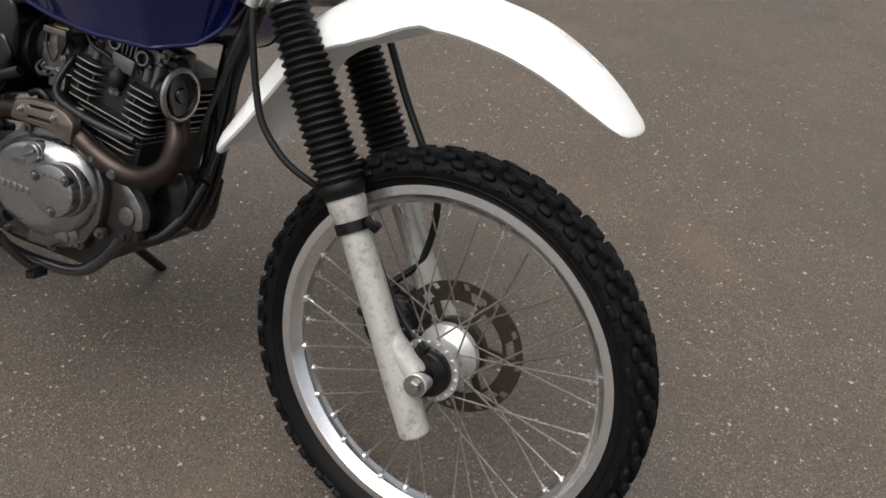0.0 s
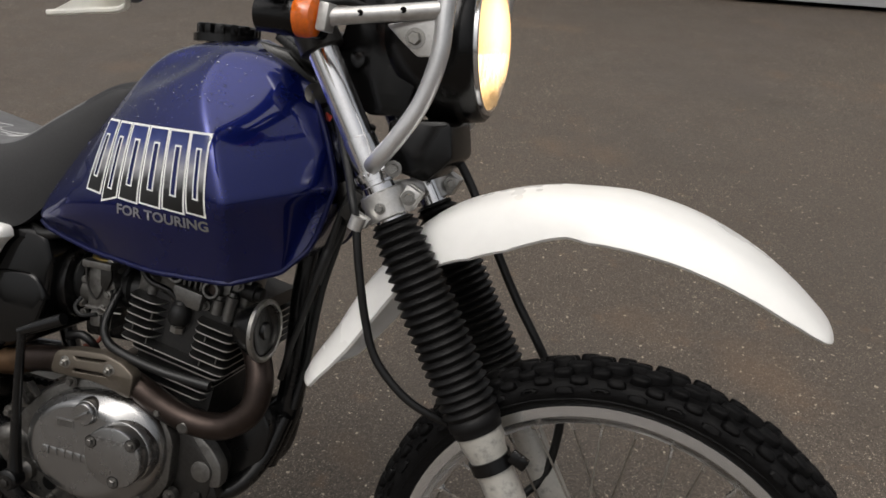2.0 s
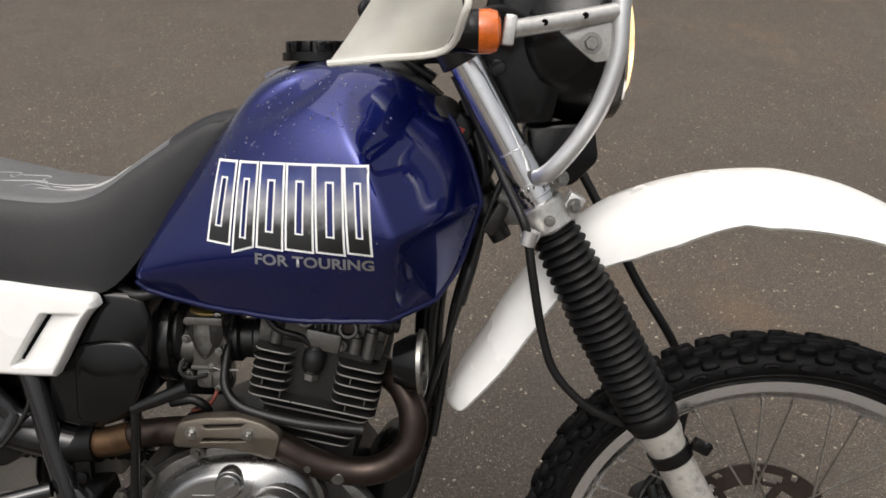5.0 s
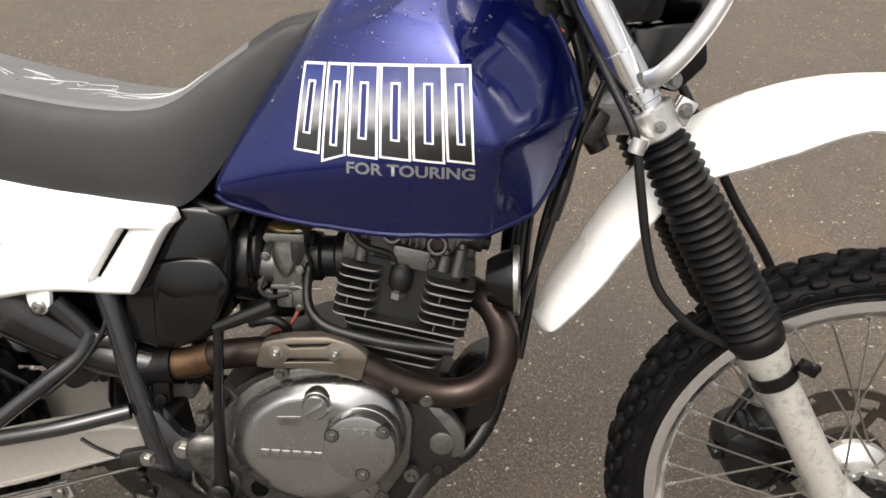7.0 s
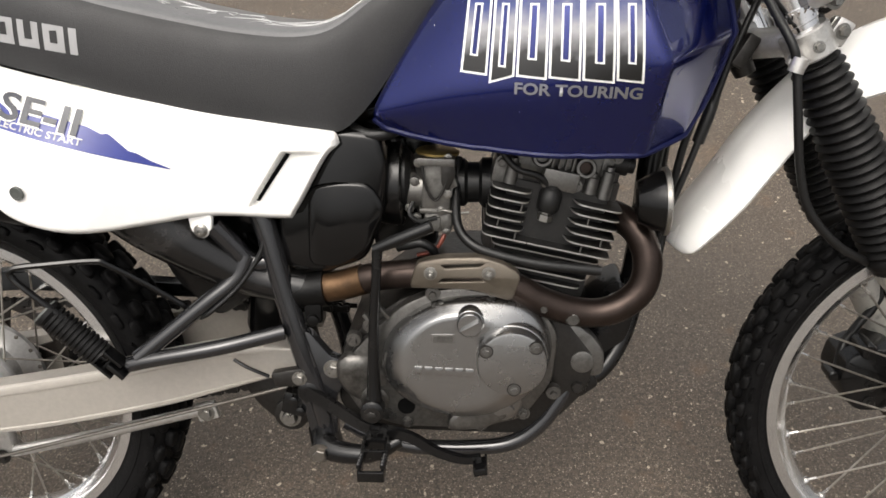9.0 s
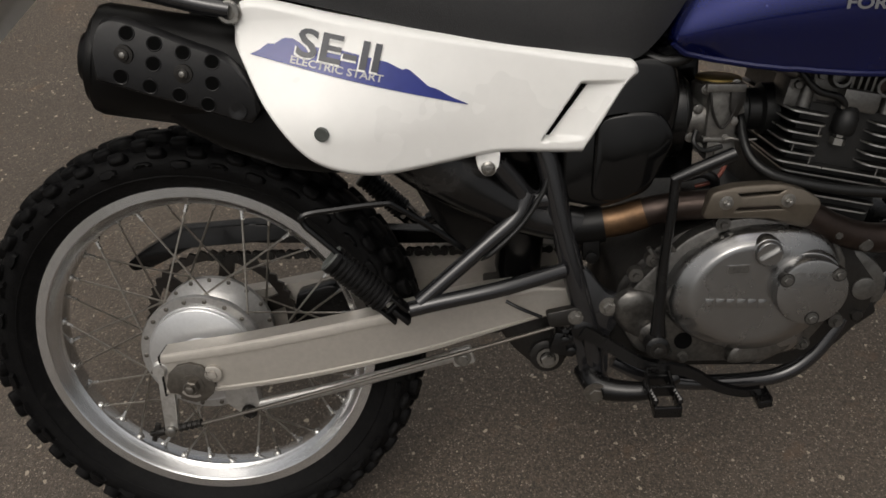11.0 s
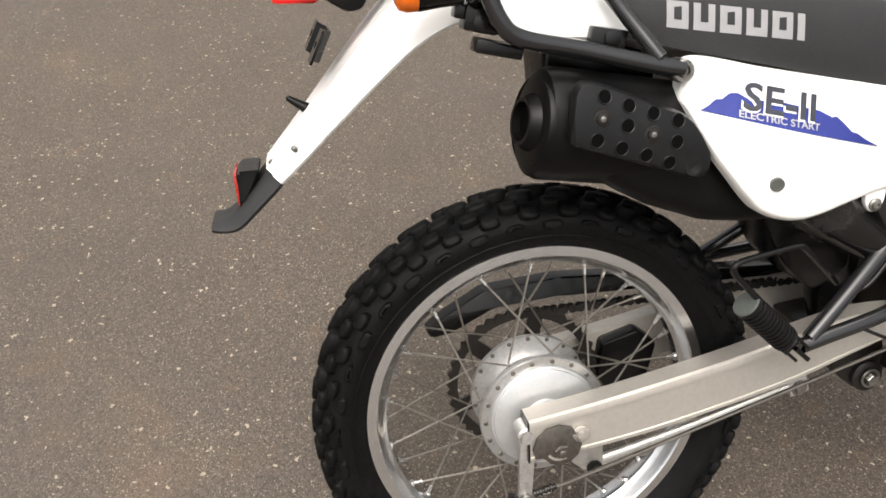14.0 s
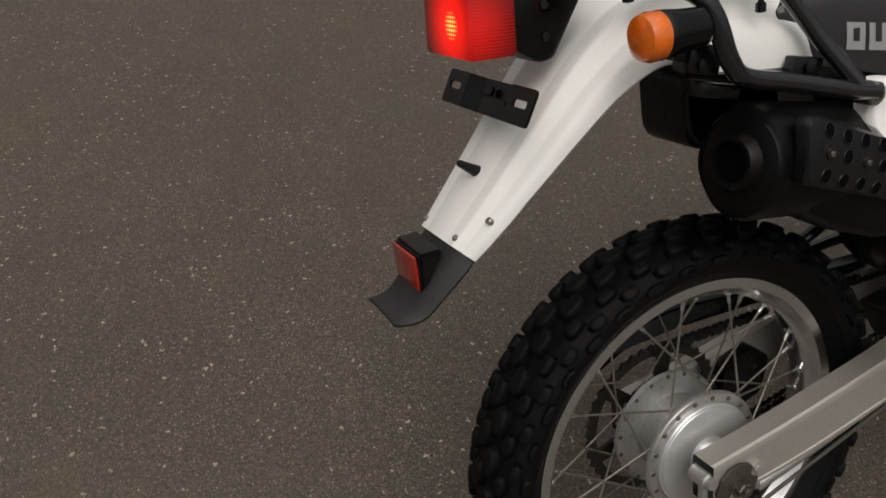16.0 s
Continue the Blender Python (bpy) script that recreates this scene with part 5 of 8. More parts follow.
# ---- turn signals ----
def turn_signal(x, y, z, ahead, stalk):
    s = group_part("turn_signal", bike, "amber turn signal in black housing")
    d = V(ahead, 0, 0)
    bm = bmesh.new()
    lathe(bm, (x, y, z), d, [(-0.046, 0.015), (-0.045, 0.0185), (-0.022, 0.0198), (-0.010, 0.0212), (0.0, 0.0222), (0.002, 0.021)], 32)
    part("housing", bm, PLASTIC, s, "black rubbery housing")
    bm = bmesh.new()
    lathe(bm, (x, y, z), d, [(0.0, 0.0218), (0.012, 0.0222), (0.019, 0.0200), (0.0225, 0.013), (0.0232, 0.004)], 32)
    part("lens", bm, ORANGE, s, "amber plastic lens")
    bm = bmesh.new()
    tube(bm, stalk, 0.0075, 10, 4)
    part("stalk", bm, PLASTIC, s)
    return s


turn_signal(-0.150, -0.148, 0.915, -1, [(-0.095, -0.145, 0.905), (-0.08, -0.115, 0.890), (-0.07, -0.085, 0.880)])
turn_signal(-0.150, 0.148, 0.915, -1, [(-0.095, 0.145, 0.905), (-0.08, 0.115, 0.890), (-0.07, 0.085, 0.880)])
turn_signal(1.024, -0.198, 1.034, 1, [(1.000, -0.195, 1.020), (1.012, -0.165, 1.022), (1.018, -0.120, 1.022)])
turn_signal(1.024, 0.198, 1.034, 1, [(1.000, 0.195, 1.020), (1.012, 0.165, 1.022), (1.018, 0.120, 1.022)])

# ---- rack and grab rails ----
for sgn in (-1, 1):
    bm = bmesh.new()
    tube(bm, [(-0.205, sgn * 0.045, 0.982), (-0.190, sgn * 0.085, 0.980), (-0.150, sgn * 0.098, 0.974), (-0.053, sgn * 0.102, 0.955), (0.010, sgn * 0.104, 0.943), (0.036, sgn * 0.108, 0.928), (0.075, sgn * 0.124, 0.874), (0.108, sgn * 0.146, 0.826)], 0.0088, 12, 6)
    rack = part("rack_rail", bm, FRAME_GREY, bike, "dark grey tubular rack rail")
    bm = bmesh.new()
    tube(bm, [(-0.130, sgn * 0.095, 0.962), (-0.100, sgn * 0.135, 0.945), (-0.085, sgn * 0.146, 0.922), (-0.068, sgn * 0.148, 0.880), (-0.045, sgn * 0.146, 0.859), (0.020, sgn * 0.142, 0.842), (0.100, sgn * 0.144, 0.820), (0.135, sgn * 0.144, 0.812)], 0.0098, 12, 6)
    part("grab_rail", bm, FRAME_GREY, bike, "dark grey tubular grab rail")
    bm = bmesh.new()
    lathe(bm, (0.134, sgn * 0.128, 0.810), (0, sgn, 0), [(0, 0.013), (0.020, 0.013), (0.022, 0.011), (0.022, 0.0075), (0.018, 0.0065)], 20)
    part("rack_bolt", bm, STEEL, bike, "bright socket bolt")
    for x, z in ((-0.150, 0.962), (0.010, 0.930)):
        bm = lathe(bmesh.new(), (x, sgn * 0.106, z), (0, 0, -1), [(-0.012, 0.003), (0.010, 0.003), (0.012, 0.0055), (0.020, 0.0055), (0.021, 0.002)], 10)
        part("luggage_hook", bm, FRAME, bike)
bm = bmesh.new()
tube(bm, [(-0.205, -0.046, 0.982), (-0.205, 0.046, 0.982)], 0.0088, 12, 1)
part("rack_crossbar", bm, FRAME_GREY, bike)
bm = bmesh.new()
box(bm, (0.058, -0.118, 0.846), (0.042, 0.014, 0.026), (0, 12, 0), 0.003)
lathe(bm, (0.062, -0.124, 0.848), (0, -1, 0), [(0, 0.009), (0.004, 0.009), (0.005, 0.005)], 14)
part("rail_bracket", bm, FRAME, bike)
# black boxes under the tail
bm = bmesh.new()
box(bm, (-0.080, -0.118, 0.880), (0.040, 0.026, 0.030), (0, 14, 0), 0.005)
box(bm, (-0.098, -0.116, 0.888), (0.022, 0.020, 0.016), (0, 14, 0), 0.003)
lathe(bm, (-0.084, -0.130, 0.876), (0, -1, 0), [(0, 0.008), (0.005, 0.008), (0.006, 0.004)], 14)
part("signal_mount", bm, PLASTIC, bike, "black signal mount with bolt")
bm = box(bmesh.new(), (-0.064, -0.118, 0.8475), (0.052, 0.030, 0.015), (0, 14, 0), 0.003)
part("signal_bracket", bm, PLASTIC, bike)
bm = plate(bmesh.new(), [(0.028, 0.838), (0.180, 0.808), (0.186, 0.706), (0.034, 0.732)], 0.026, 0.116, 0.010, 0.030)
part("tool_box", bm, PLASTIC, bike, "rounded black tool box under the tail", smooth=60)

# ---- muffler ----
MUF_AX = V(0.970, 0.130, -0.206).normalized()
m0 = V(-0.032, -0.122, 0.766)
bm = bmesh.new()
lathe(bm, m0, MUF_AX, [(0.000, 0.030), (0.001, 0.050), (0.006, 0.059), (0.016, 0.0625), (0.17, 0.0625), (0.26, 0.057), (0.36, 0.048), (0.44, 0.034)], 48, (1.0, 0.84), (0, 0, 1))
muffler = part("muffler", bm, MUFFLER, bike, "matt black oval muffler")
loops = []
for i in range(25):
    x = 0.005 + 0.385 * i / 24
    zb = float(np.interp(x, [0.005, 0.06, 0.1, 0.17, 0.215, 0.3, 0.372, 0.39], [0.722, 0.682, 0.658, 0.630, 0.623, 0.619, 0.594, 0.602]))
    zt = float(np.interp(x, [0.0, 0.1, 0.3, 0.39], [0.76, 0.76, 0.72, 0.66]))
    yo = -min(0.148 + 0.10 * (0.03 - x) * (x < 0.03), -panel_y(x, 0.66) - 0.026)
    loops.append([V(x, y, z) for y, z in rounded([(yo, zb), (-0.060, zb), (-0.060, zt), (yo, zt)], 0.026, 4)])
bm = skin(bmesh.new(), loops)
part("chamber", bm, MUFFLER, muffler, "matt black lower muffler chamber", smooth=60)
bm = bmesh.new()
ring(bm, m0, MUF_AX, [(-0.011, 0.022), (-0.011, 0.0262), (-0.008, 0.0285), (0.004, 0.034), (0.004, 0.022)], 32)
ring(bm, m0 + MUF_AX * 0.004, MUF_AX, [(0.0, 0.0485), (-0.003, 0.0495), (0.0, 0.0515), (0.006, 0.052), (0.006, 0.048)], 48)
part("tail_pipe", bm, MUFFLER, muffler, "black stepped tail pipe")
# a black plug gives the pipe's mouth its inner shade
part("outlet_dark", lathe(bmesh.new(), m0 - MUF_AX * 0.001, MUF_AX, [(0, 0.0215), (0.01, 0.0215)], 24), PAINTED_DARK, muffler)


def guard_y(x, z):
    return -0.1870 + 3.6 * ((z - (0.764 - 0.2124 * (x + 0.032))) ** 2) + 0.10 * (x - 0.03)


def shield_plate():
    """The guard on the muffler: a curved plate with turned-down edges, between its upper and its lower edge."""
    up = curve([-0.006, 0.001, 0.012, 0.034, 0.085, 0.128, 0.145, 0.157, 0.160], [0.760, 0.800, 0.8125, 0.8090, 0.7870, 0.7680, 0.7480, 0.7250, 0.7140])
    low = curve([-0.006, 0.004, 0.050, 0.100, 0.140, 0.152, 0.160], [0.752, 0.7475, 0.7300, 0.7110, 0.6955, 0.6960, 0.7080])
    bm = bmesh.new()
    nx, nz = 44, 20
    g = []
    for i in range(nx + 1):
        x = -0.006 + 0.166 * i / nx
        a, b = low(x), up(x)
        row = []
        for j in range(nz + 1):
            z = a + (b - a) * j / nz
            e = min((z - a), (b - z), 0.166 * min(i, nx - i) / nx)
            row.append(bm.verts.new((x, guard_y(x, z) + 0.0050 * (1 - min(1, e / 0.004)) ** 2, z)))
        g.append(row)
    for i in range(nx):
        for j in range(nz):
            bm.faces.new((g[i][j], g[i + 1][j], g[i + 1][j + 1], g[i][j + 1]))
    r = bmesh.ops.extrude_edge_only(bm, edges=[e for e in bm.edges if e.is_boundary])
    for v in r["geom"]:
        if isinstance(v, bmesh.types.BMVert):
            v.co.y += 0.012
    return bm


part("heat_guard", shield_plate(), GUARD_BLACK, muffler, "grey-black perforated heat guard", smooth=30)
for x, z in ((0.033, 0.797), (0.060, 0.785), (0.088, 0.774), (0.117, 0.763), (0.057, 0.765), (0.115, 0.741), (0.022, 0.754), (0.050, 0.742), (0.079, 0.731), (0.107, 0.719)):
    nrm = V(0.1 + 0.2124 * 7.2 * (z - (0.764 - 0.2124 * (x + 0.032))), -1, 7.2 * (z - (0.764 - 0.2124 * (x + 0.032)))).normalized()
    bm = ring(bmesh.new(), (x, guard_y(x, z), z), nrm, [(-0.004, 0.0070), (-0.004, 0.0080), (0.0004, 0.0084), (0.0012, 0.0078), (0.0008, 0.0070)], 22)
    part("hole_rim", bm, GUARD_BLACK, muffler)
    # the guard is not cut: a black disc paints each hole's shade
    part("guard_hole_dark", lathe(bmesh.new(), (x, guard_y(x, z), z), nrm, [(-0.003, 0.0072), (0.0007, 0.0072)], 22), PAINTED_DARK, muffler)
for x, z in ((0.028, 0.776), (0.086, 0.753)):
    bm = lathe(bmesh.new(), (x, guard_y(x, z), z), (0, -1, 0), [(-0.002, 0.0105), (0.0012, 0.0100), (0.0016, 0.0065), (0.0036, 0.0060), (0.0042, 0.0028), (0.002, 0.002)], 18)
    part("guard_screw", bm, CASE, muffler)
    part("screw_head", lathe(bmesh.new(), (x, guard_y(x, z) - 0.0035, z), (0, -1, 0), [(0, 0.0034), (0.0016, 0.0032), (0.0020, 0.0022)], 12), STEEL, muffler)
part("guard_boss", lathe(bmesh.new(), (0.137, guard_y(0.137, 0.710), 0.710), (0, -1, 0), [(-0.004, 0.0105), (0.0012, 0.0100), (0.0012, 0.0070), (0.0, 0.004)], 18), GUARD_BLACK, muffler)
# ---- swingarm ----
sw_top = curve([-0.037, 0.081, 0.235, 0.349, 0.430, 0.520], [0.3705, 0.387, 0.415, 0.440, 0.450, 0.446])
sw_low = curve([-0.037, 0.048, 0.158, 0.315, 0.480, 0.520], [0.308, 0.3125, 0.3275, 0.361, 0.404, 0.410])
for sgn in (-1, 1):
    bm = bmesh.new()
    loops = []
    for i in range(41):
        x = -0.037 + 0.545 * i / 40
        t, b = sw_top(x), sw_low(x)
        h = t - b
        o = 0.104 - 0.012 * step(x, 0.30, 0.50)
        sec = [(o - 0.034, b), (o - 0.006, b), (o, b + 0.004), (o, b + 0.12 * h), (o - 0.0018, b + 0.14 * h), (o - 0.0018, t - 0.20 * h), (o, t - 0.18 * h), (o, t - 0.09 * h), (o - 0.0014, t - 0.035 * h), (o - 0.0045, t), (o - 0.034, t)]
        loops.append([V(x, sgn * y, z) for y, z in sec])
    skin(bm, loops)
    arm = part("swingarm", bm, SWING, bike, "champagne-coloured extruded alloy swingarm", smooth=25)
    bm = bmesh.new()
    plate(bm, [(-0.0390, 0.309), (-0.0365, 0.309), (-0.0365, 0.370), (-0.0390, 0.370)], sgn * 0.1045, sgn * 0.070)
    part("end_plate", bm, FRAME, arm, "dark end plate")
    bm = bmesh.new()
    n = 36
    snail = []
    for k in range(n):
        a = 2 * math.pi * k / n
        r = 0.0245 + 0.011 * (((a - 3.5) % (2 * math.pi)) / (2 * math.pi)) + (0.0012 if k % 3 == 0 else 0)
        snail.append((0.003 + r * math.cos(a), 0.328 + r * math.sin(a)))
    plate(bm, snail, sgn * 0.1085, sgn * 0.104, 0.0008)
    part("chain_adjuster", bm, DARK_STEEL, arm, "grey snail-cam chain adjuster")
    bm = bmesh.new()
    bolt(bm, (0.003, sgn * 0.1085, 0.328), (0, sgn, 0), 0.0105, 0.010)
    lathe(bm, (0.003, sgn * 0.116, 0.328), (0, sgn, 0), [(0, 0.006), (0.008, 0.006), (0.009, 0.0045)], 16)
    part("axle_nut", bm, DARK_STEEL, arm)
    slot = [(0.003 + 0.0195 * math.cos(a), 0.328 + 0.0195 * math.sin(a)) for a in np.linspace(3.7, 5.2, 9)] + [(0.003 + 0.0150 * math.cos(a), 0.328 + 0.0150 * math.sin(a)) for a in np.linspace(5.2, 3.7, 9)]
    part("adjuster_slot", plate(bmesh.new(), slot, sgn * 0.1092, sgn * 0.106), SWING, arm, "pale arm seen through the slot")
    bm = lathe(bmesh.new(), (0.032, sgn * 0.1015, 0.343), (0, sgn, 0), [(0, 0.0125), (0.006, 0.0125), (0.007, 0.011), (0.007, 0.006), (0.010, 0.0055), (0.0105, 0.003)], 20)
    part("adjuster_stop", bm, SWING, arm)
# cable clip and hook by the front of the arm
bm = tube(bmesh.new(), [(0.425, -0.108, 0.438), (0.445, -0.112, 0.428), (0.470, -0.110, 0.415)], 0.0025, 8, 4)
part("wire_clip", bm, FRAME, bike)
# brake arm, rod and torque link
bm = bmesh.new()
plate(bm, [(-0.048, 0.352), (-0.030, 0.356), (-0.026, 0.340), (-0.034, 0.250), (-0.042, 0.242), (-0.052, 0.248), (-0.048, 0.330)], -0.098, -0.090, 0.0015, 0.004)
lathe(bm, (-0.040, -0.075, 0.349), (0, -1, 0), [(0, 0.012), (0.026, 0.012), (0.028, 0.009), (0.034, 0.008)], 18)
part("brake_arm", bm, ALLOY, bike, "cast alloy brake lever arm")
bm = bmesh.new()
lathe(bm, (-0.043, -0.090, 0.250), (0, -1, 0), [(0, 0.0075), (0.014, 0.0075), (0.015, 0.006)], 14)
part("rod_pin", bm, STEEL, bike)
bm = tube(bmesh.new(), [(-0.075, -0.096, 0.243), (0.02, -0.096, 0.263), (0.20, -0.092, 0.310), (0.36, -0.088, 0.352), (0.50, -0.088, 0.392)], 0.0028, 8, 4)
part("brake_rod", bm, DARK_STEEL, bike, "thin browned steel brake rod")
bm = lathe(bmesh.new(), (-0.052, -0.096, 0.248), (-1, 0, -0.2), [(0, 0.0055), (0.010, 0.0065), (0.014, 0.0045), (0.022, 0.004)], 12)
box(bm, (-0.066, -0.096, 0.246), (0.008, 0.006, 0.030), (0, 20, 0), 0.002)
part("wing_nut", bm, CASE, bike, "dirty brake adjuster wing nut")
part("rod_spring", lathe(bmesh.new(), (-0.032, -0.096, 0.2522), (1, 0, 0.22), [(0.004 * (k // 2) + 0.001 * (k % 2), 0.0062 if k % 4 in (1, 2) else 0.0048) for k in range(18)], 12), CASE, bike, "coil spring on the brake rod")
bm = bmesh.new()
tube(bm, [(0.062, -0.066, 0.268), (0.080, -0.066, 0.268), (0.20, -0.067, 0.296), (0.345, -0.068, 0.335), (0.365, -0.068, 0.338)], [0.0065, 0.009, 0.0082, 0.0082, 0.006], 12, 4, 0.7)
box(bm, (0.366, -0.068, 0.338), (0.030, 0.010, 0.026), (0, -14, 0), 0.003)
part("torque_link", bm, ALLOY, bike, "polished alloy torque link")
bm = bmesh.new()
bolt(bm, (0.366, -0.073, 0.337), (0, -1, 0), 0.008, 0.006)
part("link_bolt", bm, STEEL, bike)
bm = bmesh.new()
bolt(bm, (0.063, -0.074, 0.262), (0, -1, 0), 0.0075, 0.007)
part("link_bolt", bm, CASE, bike)
bm = plate(bmesh.new(), [(0.030, 0.330), (0.075, 0.320), (0.078, 0.262), (0.050, 0.256), (0.030, 0.275)], -0.072, -0.055, 0.003, 0.006)
part("brake_stay", bm, ALLOY, bike)
bm = plate(bmesh.new(), [(0.395, 0.405), (0.500, 0.415), (0.515, 0.330), (0.500, 0.308), (0.470, 0.306), (0.435, 0.340)], -0.055, 0.055, 0.004, 0.008)
part("linkage", bm, CASE, bike, "dirty cast linkage under the arm")
bm = bmesh.new()
lathe(bm, (0.482, -0.050, 0.330), (0, -1, 0), [(0, 0.024), (0.012, 0.024), (0.014, 0.020), (0.014, 0.012), (0.020, 0.011)], 24)
part("linkage_pivot", bm, CASE, bike)
bm = bolt(bmesh.new(), (0.482, -0.068, 0.330), (0, -1, 0), 0.010, 0.008)
part("pivot_bolt", bm, STEEL, bike)

# chain, its guard and guide, on the left
bm = bmesh.new()
outline = [(-0.138, 0.432), (-0.110, 0.452), (-0.050, 0.484), (0.060, 0.490), (0.250, 0.474), (0.430, 0.462), (0.430, 0.446), (0.250, 0.452), (0.060, 0.462), (-0.040, 0.455), (-0.105, 0.424), (-0.132, 0.420)]
plate(bm, outline, 0.072, 0.098, 0.004, 0.006)
part("chain_guard", bm, PLASTIC, bike, "long black plastic chain guard")
bm = bmesh.new()
for z0, z1 in ((0.446, 0.440), (0.236, 0.340)):
    for k in range(44):
        x = 0.0 + k * 0.0127
        z = z0 + (z1 - z0) * k / 44
        for y in (0.0535, 0.0645):
            lathe(bm, (x, y, z), (0, 1, 0), [(-0.001, 0.0062), (0.001, 0.0062)], 8)
        box(bm, (x + 0.006, 0.059 + (0.007 if k % 2 else -0.007), z), (0.017, 0.0018, 0.0075))
tagged(part("chain", bm, CASE, bike, "greasy roller chain", smooth=0), kind="stuff")
bm = plate(bmesh.new(), [(0.120, 0.385), (0.175, 0.400), (0.205, 0.375), (0.190, 0.318), (0.130, 0.300), (0.112, 0.330)], 0.045, 0.078, 0.004, 0.008)
part("chain_guide", bm, PLASTIC, bike, "black plastic chain guide")

# ---- frame ----
def frame_tube(name, pts, r, mat=FRAME, label="", seg=14):
    return part(name, tube(bmesh.new(), pts, r, seg, 6), mat, bike, label)


frame_tube("down_tube", [(1.000, 0, 0.880), (0.985, 0, 0.800), (0.968, 0, 0.690), (0.962, 0, 0.600), (0.950, 0, 0.500), (0.920, 0, 0.420)], 0.019, label="black frame down tube")
frame_tube("top_tube", [(1.000, 0, 0.890), (0.900, 0, 0.850), (0.750, 0, 0.790), (0.600, 0, 0.745)], 0.020)
frame_tube("head_pipe", [(1.040, 0, 0.815), (0.978, 0, 0.935)], 0.027, FRAME, "black steering head")
for sgn in (-1, 1):
    frame_tube("cradle_tube", [(0.955, sgn * 0.015, 0.500), (0.935, sgn * 0.035, 0.440), (0.905, sgn * 0.055, 0.400), (0.866, sgn * 0.070, 0.385)], 0.0125)
    frame_tube("rear_down_tube", [(0.470, sgn * 0.094, 0.640), (0.480, sgn * 0.097, 0.610), (0.497, sgn * 0.102, 0.530), (0.516, sgn * 0.106, 0.450), (0.534, sgn * 0.105, 0.380), (0.546, sgn * 0.100, 0.310)], 0.0145, FRAME_GREY, "dark grey frame tube")
    frame_tube("hanger_tube", [(0.418, sgn * 0.112, 0.622), (0.440, sgn * 0.104, 0.592), (0.455, sgn * 0.100, 0.572), (0.478, sgn * 0.098, 0.570)], 0.0125, FRAME_GREY)
    frame_tube("hanger_tube", [(0.455, sgn * 0.101, 0.580), (0.440, sgn * 0.108, 0.552), (0.400, sgn * 0.124, 0.522), (0.318, sgn * 0.150, 0.460)], [0.0125, 0.0120, 0.0105, 0.0100], FRAME_GREY, "dark grey pillion peg hanger")
    frame_tube("hanger_tube", [(0.306, sgn * 0.152, 0.452), (0.340, sgn * 0.150, 0.459), (0.420, sgn * 0.140, 0.471), (0.497, sgn * 0.118, 0.483)], 0.0100, FRAME_GREY)
    peg = group_part("pillion_peg", bike, "folded pillion footpeg with ribbed rubber")
    a, b = V(0.290, sgn * 0.161, 0.458), V(0.219, sgn * 0.164, 0.529)
    d = (b - a).normalized()
    L = (b - a).length
    prof = [(0.016, 0.010), (0.017, 0.0165)]
    for k in range(11):
        s = 0.020 + (L - 0.030) * k / 11
        q = (L - 0.030) / 11
        prof += [(s, 0.0150), (s + q * 0.2, 0.0175), (s + q * 0.7, 0.0175), (s + q * 0.8, 0.0150)]
    prof += [(L - 0.008, 0.0165), (L - 0.007, 0.0180), (L - 0.001, 0.0180)]
    part("peg_rubber", lathe(bmesh.new(), a, d, prof, 24), BOOT, peg, "ribbed black rubber")
    part("peg_end", lathe(bmesh.new(), a, d, [(L - 0.002, 0.0178), (L + 0.0015, 0.0170)], 24), CAP_GREY, peg, "flat grey end cap")
    bm = bmesh.new()
    for o in (-0.011, 0.011):
        box(bm, a + d * 0.008 + V(0.7 * o, 0, 0.7 * o), (0.004, 0.020, 0.038), (0, -45, 0), 0.001)
    box(bm, a - d * 0.010, (0.026, 0.022, 0.006), (0, 45, 0), 0.001)
    lathe(bm, a + d * 0.004 - V(0.010, 0, 0.010), (0.7, 0, 0.7), [(0, 0.004), (0.028, 0.004)], 10)
    part("peg_bracket", bm, FRAME, peg)
frame_tube("guard_loop", [(0.285, -0.160, 0.476), (0.212, -0.174, 0.556), (0.194, -0.176, 0.577), (0.196, -0.176, 0.588), (0.230, -0.168, 0.5905), (0.284, -0.155, 0.591), (0.298, -0.151, 0.585), (0.335, -0.132, 0.552), (0.374, -0.114, 0.514)], 0.0040, FRAME, "thin steel heel guard loop", 8)
# gusset and pivot plate behind the engine
bm = plate(bmesh.new(), [(0.512, 0.485), (0.528, 0.478), (0.552, 0.446), (0.572, 0.438), (0.574, 0.415), (0.556, 0.385), (0.556, 0.330), (0.520, 0.330), (0.506, 0.400)], -0.112, -0.096, 0.003, 0.006)
part("pivot_plate", bm, FRAME_GREY, bike, "dark grey swingarm pivot plate")
bm = bolt(bmesh.new(), (0.555, -0.112, 0.428), (0, -1, 0), 0.0085, 0.008)
part("pivot_bolt", bm, STEEL, bike)
bm = plate(bmesh.new(), [(0.474, 0.424), (0.515, 0.432), (0.524, 0.420), (0.518, 0.408), (0.480, 0.404)], -0.120, -0.108, 0.002, 0.005)
part("switch_bracket", bm, CASE, bike)
bm = bolt(bmesh.new(), (0.512, -0.120, 0.418), (0, -1, 0), 0.0065, 0.006)
part("switch_bolt", bm, STEEL, bike)
bm = bmesh.new()
box(bm, (0.500, -0.095, 0.372), (0.034, 0.028, 0.032), (0, 15, 0), 0.005)
